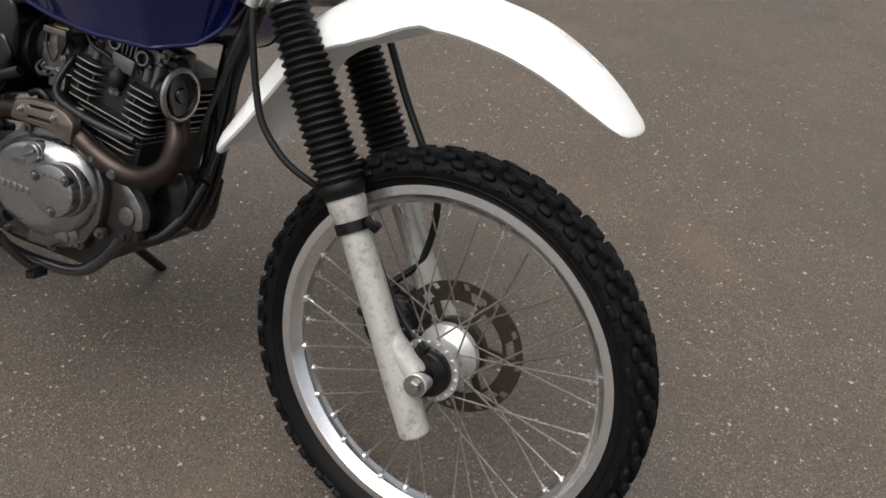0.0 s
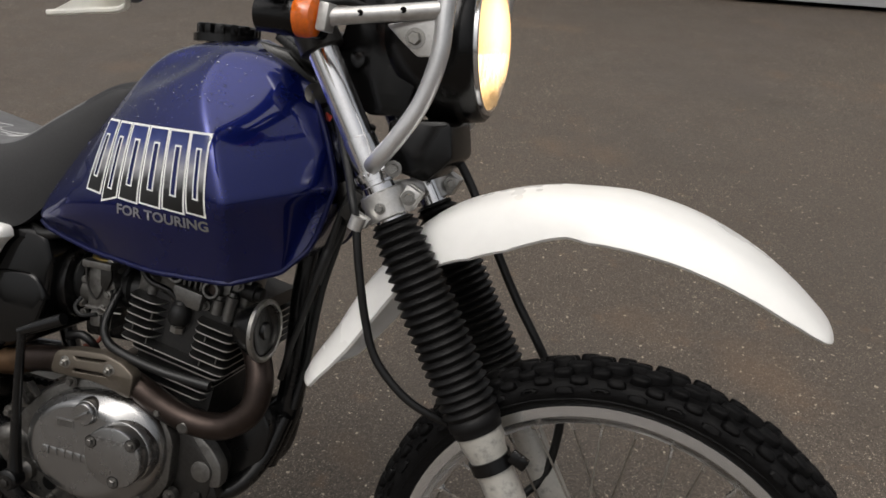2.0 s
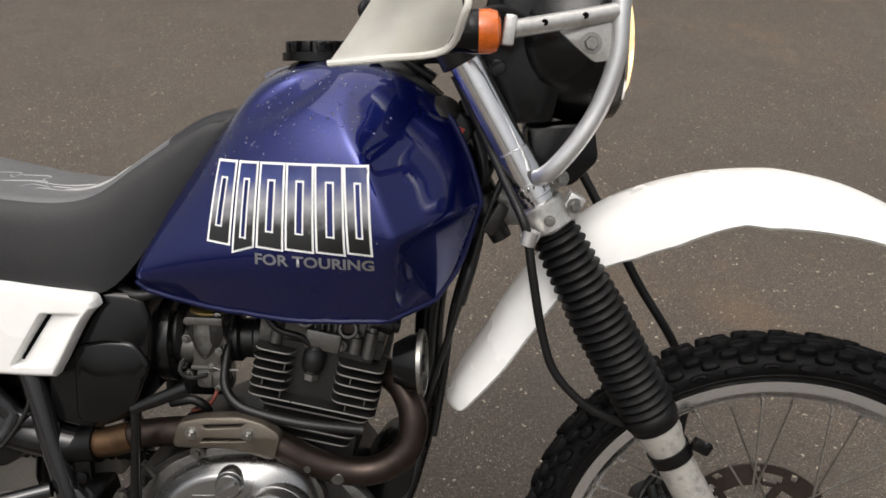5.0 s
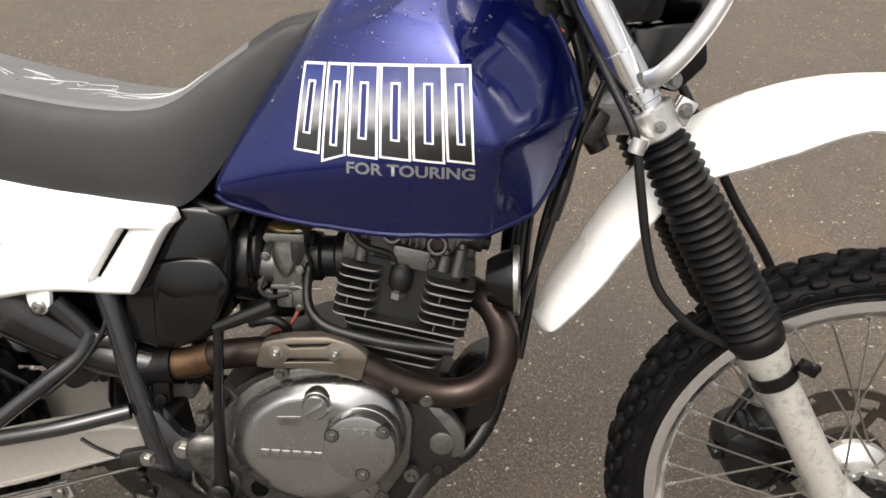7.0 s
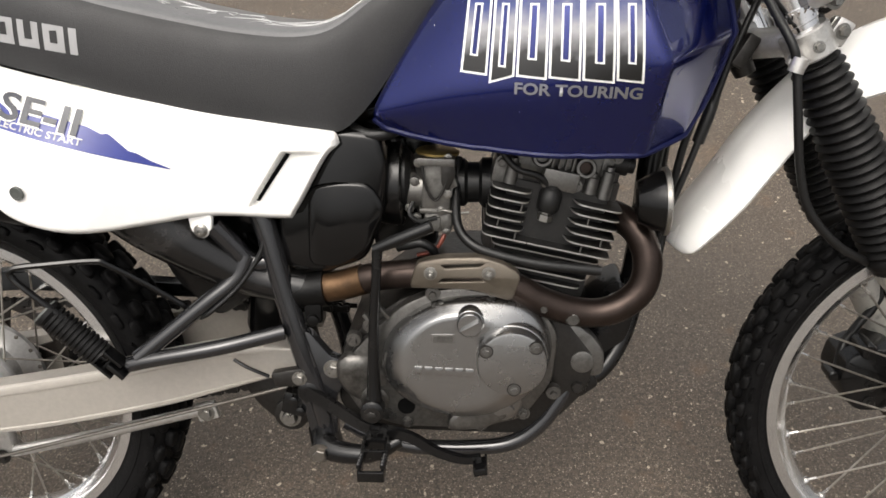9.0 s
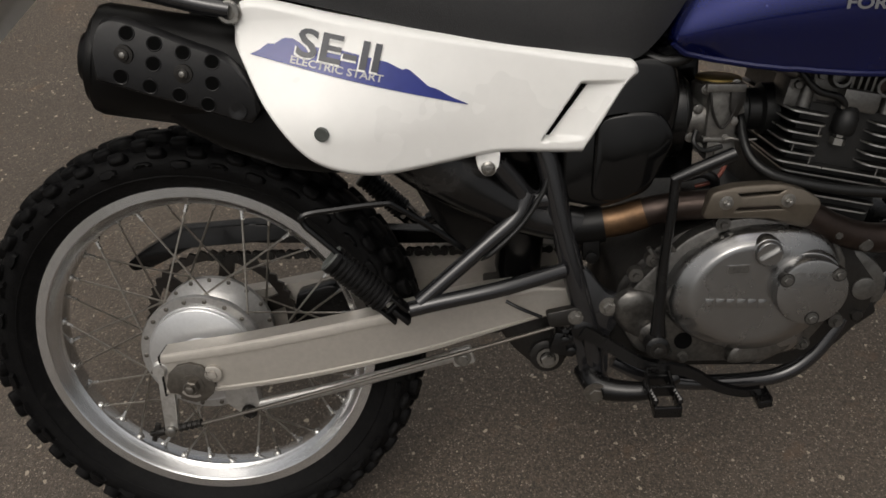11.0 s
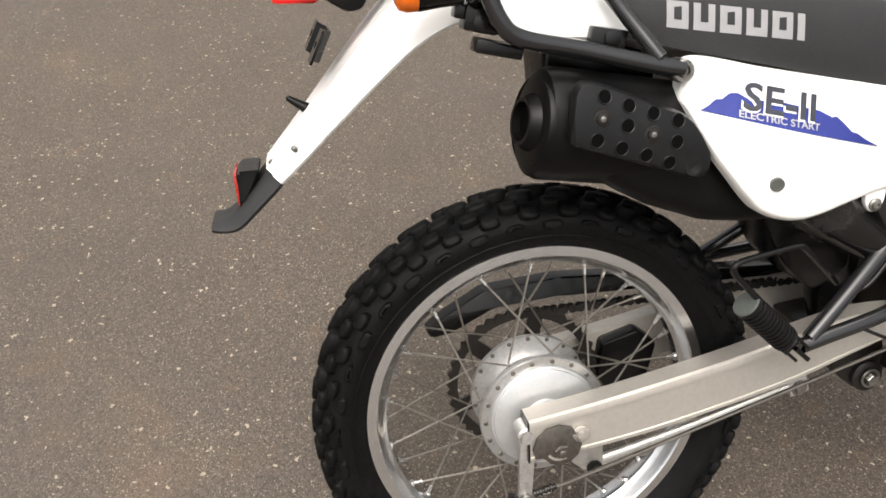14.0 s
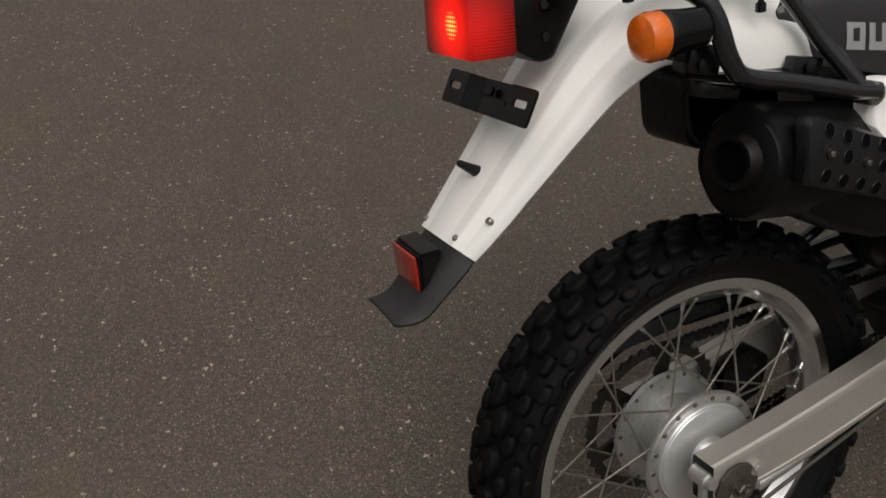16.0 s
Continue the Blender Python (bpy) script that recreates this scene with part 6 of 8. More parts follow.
for k, z in enumerate((0.382, 0.366)):
    lathe(bm, (0.500 + 0.008 * k, -0.108, z), (0, -1, 0), [(0, 0.006), (0.008, 0.006), (0.009, 0.004)], 10)
part("brake_switch", bm, FRAME, bike, "small black brake light switch")
# footpeg with its toothed cleat, brake pedal
bm = bmesh.new()
tube(bm, [(0.530, -0.095, 0.330), (0.545, -0.125, 0.318), (0.600, -0.140, 0.320), (0.640, -0.130, 0.335)], [0.018, 0.016, 0.012, 0.010], 12, 5)
part("peg_mount", bm, FRAME, bike, "black footpeg mount")
bm = bolt(bmesh.new(), (0.536, -0.138, 0.318), (0, -1, 0), 0.0095, 0.008)
part("mount_bolt", bm, DARK_STEEL, bike)
bm = bmesh.new()
c = V(0.612, -0.164, 0.338)
for sgn in (-1, 1):
    box(bm, c + V(sgn * 0.0145, -0.012, 0.000), (0.004, 0.066, 0.017), (10, 0, 0), 0.001)
    for k in range(8):
        lathe(bm, c + V(sgn * 0.0145, -0.041 + 0.0084 * k, 0.011 - 0.0014 * k), (0, 0, 1), [(-0.005, 0.0038), (0, 0.0034), (0.0030, 0.0005)], 6)
box(bm, c + V(0, -0.044, -0.005), (0.033, 0.005, 0.015), (10, 0, 0), 0.001)
box(bm, c + V(0, -0.008, 0.002), (0.033, 0.005, 0.015), (10, 0, 0), 0.001)
box(bm, c + V(0, 0.020, 0.004), (0.026, 0.018, 0.020), (10, 0, 0), 0.003)
part("footpeg", bm, FRAME, bike, "black folding footpeg with steel teeth", smooth=30)
bm = bmesh.new()
pedal = [(0.520, 0.399), (0.545, 0.384), (0.580, 0.362), (0.602, 0.353), (0.650, 0.346), (0.688, 0.323), (0.722, 0.312), (0.746, 0.314)]
line = smooth_line([(x, z, 0) for x, z in pedal], 4)
loops = []
for k, p in enumerate(line):
    d = (line[min(k + 1, len(line) - 1)] - line[max(k - 1, 0)]).normalized()
    q, h, y = V(-d.y, 0, d.x), 0.0105 - 0.004 * k / len(line), -0.122 - 0.016 * step(p.x, 0.53, 0.66)
    c0 = V(p.x, y, p.y)
    loops.append([c0 + q * h + V(0, 0.003, 0), c0 + q * (h - 0.002) + V(0, -0.003, 0), c0 - q * (h - 0.002) + V(0, -0.003, 0), c0 - q * h + V(0, 0.003, 0)])
skin(bm, loops)
box(bm, (0.745, -0.148, 0.309), (0.018, 0.030, 0.010), (0, -12, 0), 0.002)
for k in range(5):
    box(bm, (0.745 + 0.0075, -0.160 + 0.006 * k, 0.316), (0.0025, 0.0035, 0.006), (0, -12, 0))
    box(bm, (0.745 - 0.0075, -0.160 + 0.006 * k, 0.313), (0.0025, 0.0035, 0.006), (0, -12, 0))
lathe(bm, (0.522, -0.104, 0.398), (0, -1, 0), [(0, 0.014), (0.016, 0.014), (0.018, 0.010), (0.018, 0.006)], 18)
part("brake_pedal", bm, FRAME, bike, "black steel brake pedal")
frame_tube("engine_guard_tube", [(0.864, -0.088, 0.402), (0.848, -0.092, 0.374), (0.826, -0.096, 0.343), (0.796, -0.099, 0.319), (0.755, -0.100, 0.308), (0.671, -0.100, 0.306), (0.610, -0.100, 0.318), (0.565, -0.096, 0.342)], 0.0108, FRAME_GREY, "dark grey tubular engine guard")
bm = plate(bmesh.new(), [(0.846, 0.398), (0.862, 0.418), (0.890, 0.420), (0.898, 0.400), (0.876, 0.382), (0.858, 0.380)], -0.096, -0.078, 0.002, 0.005)
part("guard_bracket", bm, FRAME, bike, "black bracket of the engine guard")
part("bracket_bolt", bolt(bmesh.new(), (0.870, -0.096, 0.400), (0, -1, 0), 0.008, 0.008), CASE, bike)
# side stand, out on the far side
bm = bmesh.new()
tube(bm, [(0.590, 0.100, 0.335), (0.598, 0.200, 0.265), (0.606, 0.360, 0.137)], [0.014, 0.0115, 0.0105], 12, 4)
box(bm, (0.612, 0.372, 0.133), (0.070, 0.040, 0.007), (-LEAN + 38, 0, 10), 0.002)
tube(bm, [(0.570, 0.104, 0.320), (0.575, 0.205, 0.250)], 0.006, 8, 1)
part("side_stand", bm, FRAME, bike, "black side stand, folded out")

# ---- engine ----
engine = group_part("engine", bike, "air-cooled single-cylinder engine")
bm = plate(bmesh.new(), [(0.556, 0.372), (0.566, 0.455), (0.600, 0.492), (0.640, 0.520), (0.700, 0.545), (0.800, 0.548), (0.850, 0.500), (0.895, 0.440), (0.885, 0.395), (0.850, 0.352), (0.797, 0.326), (0.640, 0.330), (0.580, 0.345)], -0.100, 0.105, 0.008, 0.012)
part("crankcase", bm, CASE, engine, "dull grey crankcase with road dirt")
bm = plate(bmesh.new(), [(0.570, 0.400), (0.578, 0.450), (0.612, 0.488), (0.650, 0.522), (0.696, 0.542), (0.762, 0.546), (0.815, 0.530), (0.842, 0.480), (0.836, 0.415), (0.800, 0.362), (0.740, 0.346), (0.640, 0.348), (0.590, 0.366)], -0.118, -0.098, 0.004, 0.012)
part("case_flange", bm, FLANGE, engine, "grimy cast alloy case flange")
for k in range(2):
    x, z = 0.606 + 0.0175 * k, 0.500 + 0.0135 * k
    part("case_rib", box(bmesh.new(), (x, -0.119, z), (0.0050, 0.010, 0.024), (0, -38, 0), 0.0018), FLANGE, engine)
for x, z, r in ((0.858, 0.505, 0.010),):
    part("case_boss", lathe(bmesh.new(), (x, -0.112, z), (0, -1, 0), [(0, r), (0.011, r * 0.92), (0.013, r * 0.7), (0.013, r * 0.3)], 18), FLANGE, engine)
def cover_mesh():
    """The clutch cover: an egg-shaped wall, a rounded shoulder and a flat round face."""
    rim = [(0.617, 0.441), (0.626, 0.476), (0.648, 0.504), (0.685, 0.527), (0.728, 0.535), (0.788, 0.531), (0.822, 0.508), (0.836, 0.466), (0.824, 0.420), (0.790, 0.386), (0.748, 0.370), (0.700, 0.371), (0.654, 0.388), (0.626, 0.414)]
    n = 96
    ring_in = smooth_line([(x, z, 0) for x, z in rim + rim[:1]], 10)
    ang = [math.atan2(p.y - 0.456, p.x - 0.722) for p in ring_in[:-1]]
    order = sorted(range(len(ang)), key=lambda k: ang[k])
    an = [ang[k] for k in order]
    rr = [math.hypot(ring_in[k].x - 0.722, ring_in[k].y - 0.456) for k in order]
    loops = []
    for y, k in ((-0.106, 0.0), (-0.116, 0.02), (-0.126, 0.08), (-0.1310, 0.13), (-0.1335, 0.17), (-0.1355, 0.23), (-0.1385, 0.34), (-0.1420, 0.46), (-0.1452, 0.57), (-0.1474, 0.66), (-0.1486, 0.76), (-0.1490, 1.0)):
        row = []
        for i in range(n):
            a = -math.pi + 2 * math.pi * i / n
            r0 = float(np.interp(a, an, rr, period=2 * math.pi))
            cx, cz = 0.722 + (0.716 - 0.722) * k, 0.456
            r = r0 + (0.058 - r0) * k
            row.append(V(cx + r * math.cos(a), y, cz + r * math.sin(a)))
        loops.append(row)
    loops.append([V(0.716 + (p.x - 0.716) * 0.5, -0.1494, 0.456 + (p.z - 0.456) * 0.5) for p in loops[-1]])
    return skin(bmesh.new(), loops)


part("clutch_cover", cover_mesh(), COVER, engine, "domed satin grey clutch cover", smooth=60)
bm = bmesh.new()
lathe(bm, (0.783, -0.128, 0.464), (0, -1, 0), [(0, 0.0465), (0.010, 0.0460), (0.016, 0.0448), (0.0190, 0.0435), (0.0195, 0.0425), (0.034, 0.0425), (0.0372, 0.0410), (0.0380, 0.0385), (0.0380, 0.004)], 56)
part("filter_cover", bm, COVER, engine, "round oil filter cover", smooth=40)
bm = lathe(bmesh.new(), (0.773, -0.110, 0.384), (0.1, -1, -0.3), [(0, 0.026), (0.012, 0.025), (0.018, 0.017), (0.0185, 0.014), (0.022, 0.013), (0.0235, 0.008)], 28)
part("cover_boss", bm, COVER, engine, "round boss under the filter cover")
for x, z in ((0.811, 0.487), (0.7515, 0.4815), (0.7855, 0.431)):
    # dark disc on the flat cover, painting the shade round a sunk bolt
    part("recess_shade_disc", lathe(bmesh.new(), (x, -0.1580, z), (0, -1, 0), [(0, 0.0088), (0.0084, 0.0088)], 20), CASE, engine)
    part("cover_bolt", bolt(bmesh.new(), (x, -0.1662, z), (0, -1, 0), 0.0048, 0.004), CAST, engine)
bm = letters("OIL FILTER", 0.0085, pose(0.7590, -0.1661, 0.4855, 0, 3, 0), thick=0.0006, wide=1.15)
part("cast_lettering", bm, COVER, engine, "raised cast words", smooth=0)
for k in range(6):
    x = 0.6635 + 0.0126 * k
    bm = plate(bmesh.new(), [(x, 0.4415 - 0.0006 * k), (x + 0.0098, 0.4410 - 0.0006 * k), (x + 0.0098, 0.4525 - 0.0006 * k), (x, 0.4530 - 0.0006 * k)], -0.1506, -0.145, 0.0005)
    part("cast_block", bm, COVER, engine, "raised cast block")
bm = plate(bmesh.new(), [(0.6855, 0.4835), (0.7130, 0.4840), (0.7130, 0.4965), (0.6855, 0.4960)], -0.1502, -0.145, 0.0006)
cast_panel = part("cast_panel", bm, COVER, engine)
bm = plate(bmesh.new(), [(0.6875, 0.4855), (0.7110, 0.4860), (0.7110, 0.4945), (0.6875, 0.4940)], -0.1506, -0.147)
part("cast_panel", bm, CAST, engine)
bm = bmesh.new()
lathe(bm, (0.732, -0.128, 0.511), (0, -1, 0), [(0, 0.0195), (0.016, 0.0185), (0.022, 0.0170), (0.0225, 0.0160), (0.028, 0.0155), (0.0295, 0.0140), (0.0297, 0.004)], 28)
box(bm, (0.732, -0.1595, 0.511), (0.026, 0.007, 0.0042), (0, -32, 0), 0.0012)
part("oil_filler", bm, COVER, engine, "slotted oil filler plug")
for x, z, y in ((0.686, 0.5375, -0.122), (0.760, 0.5425, -0.122), (0.585, 0.474, -0.122), (0.822, 0.520, -0.122), (0.838, 0.400, -0.118), (0.606, 0.492, -0.118), (0.650, 0.3555, -0.118), (0.745, 0.352, -0.118), (0.800, 0.370, -0.118)):
    bm = lathe(bmesh.new(), (x, y + 0.010, z), (0, -1, 0), [(0, 0.0100), (0.010, 0.0092)], 16)
    bolt(bm, (x, y, z), (0, -1, 0), 0.0050, 0.006)
    part("case_bolt", bm, FLANGE, engine)
# the kick starter's boss and lever
bm = bmesh.new()
lathe(bm, (0.597, -0.105, 0.416), (0.15, -1, -0.1), [(0, 0.040), (0.010, 0.039), (0.0150, 0.034), (0.0175, 0.024), (0.018, 0.010)], 36, (0.80, 1.12))
lathe(bm, (0.609, -0.115, 0.392), (0, -1, 0), [(0, 0.018), (0.012, 0.018), (0.016, 0.014), (0.022, 0.013)], 24)
part("kick_boss", bm, FLANGE, engine, "domed housing of the kick starter shaft")
bm = bmesh.new()
tube(bm, [(0.611, -0.141, 0.390), (0.611, -0.140, 0.430), (0.614, -0.140, 0.500), (0.619, -0.140, 0.560), (0.622, -0.139, 0.602)], [0.0110, 0.0082, 0.0064, 0.0060, 0.0064], 12, 5)
tube(bm, [(0.618, -0.139, 0.601), (0.646, -0.139, 0.613), (0.687, -0.139, 0.630)], [0.0062, 0.0080, 0.0085], 12, 4)
lathe(bm, (0.609, -0.136, 0.389), (0, -1, 0), [(0, 0.015), (0.018, 0.015), (0.020, 0.012)], 16)
part("kick_starter", bm, FRAME, bike, "black kick starter lever")
part("kick_bolt", bolt(bmesh.new(), (0.609, -0.156, 0.387), (0, -1, 0), 0.0070, 0.004), CASE, bike)
# black disc on the solid flange, in place of a hole's shade
part("case_hole_dark", lathe(bmesh.new(), (0.649, -0.1175, 0.379), (0, -1, 0), [(0, 0.0115), (0.0016, 0.0115)], 20), PAINTED_DARK, engine)
bm = plate(bmesh.new(), [(0.705, 0.372), (0.790, 0.395), (0.782, 0.372), (0.750, 0.352), (0.700, 0.350)], -0.132, -0.112, 0.006, 0.010)
part("water_shroud", bm, FLANGE, engine)
# front mount
bm = plate(bmesh.new(), [(0.848, 0.485), (0.863, 0.490), (0.889, 0.470), (0.904, 0.447), (0.903, 0.414), (0.868, 0.411), (0.847, 0.450)], -0.098, -0.080, 0.005, 0.010)
part("front_mount", bm, CAST, engine, "cast alloy front engine mount")
bm = lathe(bmesh.new(), (0.875, -0.098, 0.436), (0, -1, 0), [(0, 0.0150), (0.004, 0.0150), (0.005, 0.012)], 24)
part("mount_boss", bm, CAST, engine)
bm = plate(bmesh.new(), [(0.905, 0.505), (0.935, 0.520), (0.950, 0.490), (0.942, 0.450), (0.915, 0.405), (0.880, 0.380), (0.860, 0.400), (0.880, 0.470)], -0.050, 0.045, 0.006, 0.010)
part("front_bracket", bm, FRAME, engine, "black bracket before the engine")

# cylinder: fins square to an axis that leans forward
CYL_F, CYL_A = V(0.9774, 0, -0.2113), V(0.2113, 0, 0.9774)


def cyl(f, y, a):
    return CYL_F * f + CYL_A * a + V(0, y, 0)


def fin_mesh(f0, f1, half, notch, a, th=0.0020):
    o = [(f0, -half)]
    if notch:
        o += [(0.646, -half), (0.653, -half + 0.045), (0.697, -half + 0.045), (0.704, -half)]
    o += [(f1, -half), (f1, half), (f0, half)]
    o = rounded(o, 0.013, 4)
    bm = bmesh.new()
    skin(bm, [[cyl(f, y, a + s) for f, y in o] for s in (-th / 2, th / 2)])
    for fc in bm.faces:
        fc.material_index = 1 if len(fc.verts) == 4 else 0
    return bm


for k in range(10):
    a = 0.706 + 0.0120 * k
    if k < 4:
        f0, f1, half = 0.645 - 0.010 * k, 0.736 + 0.005 * k, 0.098
    else:
        f0, f1, half = 0.600, 0.760, 0.106
    part("cooling_fin", fin_mesh(f0, f1, half, k >= 5, a), [FIN, FIN_EDGE], engine, "black cooling fin with bright machined edge", smooth=0)
bm = bmesh.new()
skin(bm, [[cyl(f, y, a) for f, y in ((0.62, -0.082), (0.742, -0.082), (0.748, 0.08), (0.612, 0.08))] for a in (0.66, 0.824)])
part("cylinder_barrel", bm, FIN, engine, "black cylinder barrel")
for f, y in ((0.616, -0.1015), (0.744, -0.1015), (0.640, -0.1020), (0.722, -0.1020)):
    for k in ((4, 7) if 0.62 < f < 0.73 else (5,)):
        bm = tube(bmesh.new(), [cyl(f, y, 0.706 + 0.012 * k), cyl(f, y, 0.706 + 0.012 * (k + 1))], 0.0011, 8, 1)
        part("fin_pin", bm, CAST, engine)
# head and rocker cover
bm = bmesh.new()
skin(bm, [[cyl(f, y, a) for f, y in ((0.606, -0.078), (0.752, -0.078), (0.756, 0.08), (0.602, 0.08))] for a in (0.820, 0.842, 0.8421)])
head = part("cylinder_head", bm, CASE, engine, "grey cast cylinder head")
bm = bmesh.new()
for x, z, y, sx, sz, sy in ((0.778, 0.680, -0.055, 0.040, 0.036, 0.05), (0.812, 0.692, -0.055, 0.050, 0.044, 0.05), (0.862, 0.684, -0.050, 0.060, 0.046, 0.05), (0.900, 0.680, -0.045, 0.032, 0.056, 0.05)):
    box(bm, (x, y, z), (sx, sy, sz), (0, 12.2, 0), 0.007)
part("rocker_cover", bm, CAST, engine, "cast alloy rocker cover")
bm = box(bmesh.new(), (0.840, -0.086, 0.673), (0.044, 0.020, 0.025), (0, 12.2, 0), 0.004)
part("head_boss", bm, CAST, engine, "raised rectangular boss")
for x, z in ((0.818, 0.700), (0.870, 0.686)):
    ax = V(0.05, -1, 0.1)
    part("rocker_cap", ring(bmesh.new(), (x, -0.080, z), ax, [(-0.02, 0.0072), (-0.02, 0.0135), (0.007, 0.0130), (0.009, 0.0115), (0.009, 0.0085), (0.007, 0.0072)], 28), CAST, engine, "round hollow rocker shaft end")
    part("rocker_shaft", lathe(bmesh.new(), (x, -0.078, z), ax, [(-0.01, 0.0075), (0.001, 0.0075)], 20), EXHAUST, engine, "brown shaft end")
for k, x in enumerate((0.833, 0.841, 0.849, 0.857)):
    part("head_rib", box(bmesh.new(), (x, -0.076, 0.701 - 0.0016 * k), (0.0032, 0.022, 0.030), (0, 12, 0), 0.001), CAST, engine)
for x, z, h in ((0.896, 0.664, 0.034), (0.782, 0.680, 0.026), (0.878, 0.664, 0.020)):
    bm = lathe(bmesh.new(), V(x, -0.080, z) - CYL_A * h / 2, CYL_A, [(0, 0.0085), (h, 0.0080), (h + 0.001, 0.0055), (h + 0.006, 0.0050), (h + 0.007, 0.003)], 16)
    part("head_bolt", bm, CAST, engine, "long cast bolt boss")
for x, z in ((0.770, 0.694), (0.796, 0.704), (0.908, 0.698), (0.860, 0.663)):
    part("head_bolt", bolt(bmesh.new(), (x, -0.081, z), (0, -1, 0), 0.005, 0.006), CAST, engine)
bm = lathe(bmesh.new(), (0.916, -0.060, 0.686), CYL_F, [(-0.01, 0.014), (0.008, 0.014), (0.009, 0.010), (0.016, 0.0095), (0.017, 0.006)], 18)
part("head_plug", bm, FIN, engine)
# spark plug, its cap and lead
bm = bmesh.new()
lathe(bm, cyl(0.672, -0.086, 0.781), CYL_A, [(0, 0.0095), (0.008, 0.0095), (0.009, 0.007), (0.014, 0.007)], 6)
part("spark_plug", bm, STEEL, engine, "hexagon spark plug base")
bm = lathe(bmesh.new(), cyl(0.672, -0.088, 0.794), CYL_A, [(0, 0.0115), (0.004, 0.0140), (0.022, 0.0140), (0.026, 0.0115), (0.030, 0.012), (0.034, 0.009)], 20)
part("plug_cap", bm, HOSE, engine, "black rubber plug cap")
part("plug_lead", tube(bmesh.new(), [cyl(0.670, -0.090, 0.822), cyl(0.652, -0.096, 0.836), (0.786, -0.098, 0.690), (0.768, -0.090, 0.715), (0.770, -0.06, 0.745)], 0.0042, 10, 6), HOSE, engine, "black ignition lead")

# carburettor, intake and airbox
carb = group_part("carburettor", bike, "small alloy carburettor")
bm = bmesh.new()
lathe(bm, (0.684, -0.042, 0.640), (0.06, 0, 1), [(-0.020, 0.020), (-0.012, 0.024), (0.020, 0.023), (0.036, 0.025), (0.042, 0.028), (0.052, 0.028), (0.054, 0.022)], 24)
box(bm, (0.690, -0.054, 0.660), (0.036, 0.036, 0.066), (0, 3, 0), 0.005)
box(bm, (0.690, -0.062, 0.692), (0.046, 0.034, 0.010), (0, 2, 0), 0.002)
box(bm, (0.705, -0.060, 0.672), (0.014, 0.026, 0.030), (0, -20, 0), 0.003)
lathe(bm, (0.650, -0.040, 0.650), (1, 0, 0), [(0, 0.024), (0.010, 0.026), (0.055, 0.026), (0.064, 0.024)], 24)
part("carb_body", bm, CARB, carb, "grey cast carburettor body")
bm = box(bmesh.new(), (0.691, -0.050, 0.613), (0.036, 0.042, 0.026), (0, 2, 0), 0.006)
box(bm, (0.691, -0.050, 0.6285), (0.046, 0.048, 0.006), (0, 2, 0), 0.002)
box(bm, (0.688, -0.072, 0.612), (0.012, 0.006, 0.018), (0, 2, 0), 0.002)
part("float_bowl", bm, CARB, carb, "grey float bowl")
bm = lathe(bmesh.new(), (0.690, -0.042, 0.696), (0.06, 0, 1), [(0, 0.0275), (0.003, 0.0275), (0.005, 0.024)], 24)
part("carb_cap", bm, YELLOWED, carb, "brass-coloured carburettor top")
for k, (x, y, z) in enumerate(((0.662, -0.066, 0.665), (0.655, -0.064, 0.630), (0.695, -0.074, 0.629), (0.703, -0.072, 0.650), (0.668, -0.072, 0.690), (0.704, -0.068, 0.694), (0.664, -0.072, 0.619), (0.701, -0.070, 0.602))):
    bm = lathe(bmesh.new(), (x, y + 0.006, z), (0, -1, 0), [(0, 0.0062), (0.006, 0.0058), (0.0064, 0.004), (0.0085, 0.0036), (0.0088, 0.002)], 12)
    part("carb_screw", bm, STEEL if k % 2 else CARB, carb)
part("throttle_rod", tube(bmesh.new(), [(0.672, -0.076, 0.690), (0.675, -0.078, 0.668), (0.681, -0.078, 0.652), (0.689, -0.077, 0.644), (0.698, -0.077, 0.656), (0.706, -0.076, 0.680)], 0.0018, 8, 5), CASE, carb, "bent throttle linkage rod")
bm = plate(bmesh.new(), [(0.696, 0.690), (0.712, 0.694), (0.714, 0.676), (0.704, 0.655), (0.696, 0.664)], -0.078, -0.074, 0.001, 0.004)
part("throttle_lever", bm, CASE, carb)
part("fuel_pipe", tube(bmesh.new(), [(0.660, -0.070, 0.640), (0.656, -0.078, 0.628), (0.668, -0.080, 0.618), (0.690, -0.078, 0.622)], 0.0030, 8, 5), HOSE, carb)
part("vent_pipe", tube(bmesh.new(), [(0.693, -0.078, 0.630), (0.700, -0.080, 0.632), (0.712, -0.080, 0.629), (0.730, -0.078, 0.629)], 0.0015, 8, 5), STEEL, carb)
bm = lathe(bmesh.new(), (0.712, -0.030, 0.655), (1, 0, 0), [(-0.01, 0.030), (0.012, 0.031), (0.016, 0.026), (0.030, 0.026), (0.034, 0.032), (0.050, 0.032)], 28)
part("intake_boot", bm, HOSE, bike, "black rubber intake manifold")
bm = lathe(bmesh.new(), (0.656, -0.030, 0.660), (-1, 0, 0), [(0, 0.034), (0.006, 0.040), (0.010, 0.040), (0.012, 0.034), (0.018, 0.034), (0.020, 0.044), (0.030, 0.046)], 28)
part("airbox_boot", bm, HOSE, bike, "black rubber airbox joint")
bm = lathe(bmesh.new(), (0.640, -0.030, 0.655), (-1, 0, 0), [(-0.006, 0.050), (-0.004, 0.056), (0.004, 0.056), (0.030, 0.052)], 32)
part("joint_plate", bm, PLASTIC, bike, "round black plate of the airbox joint")
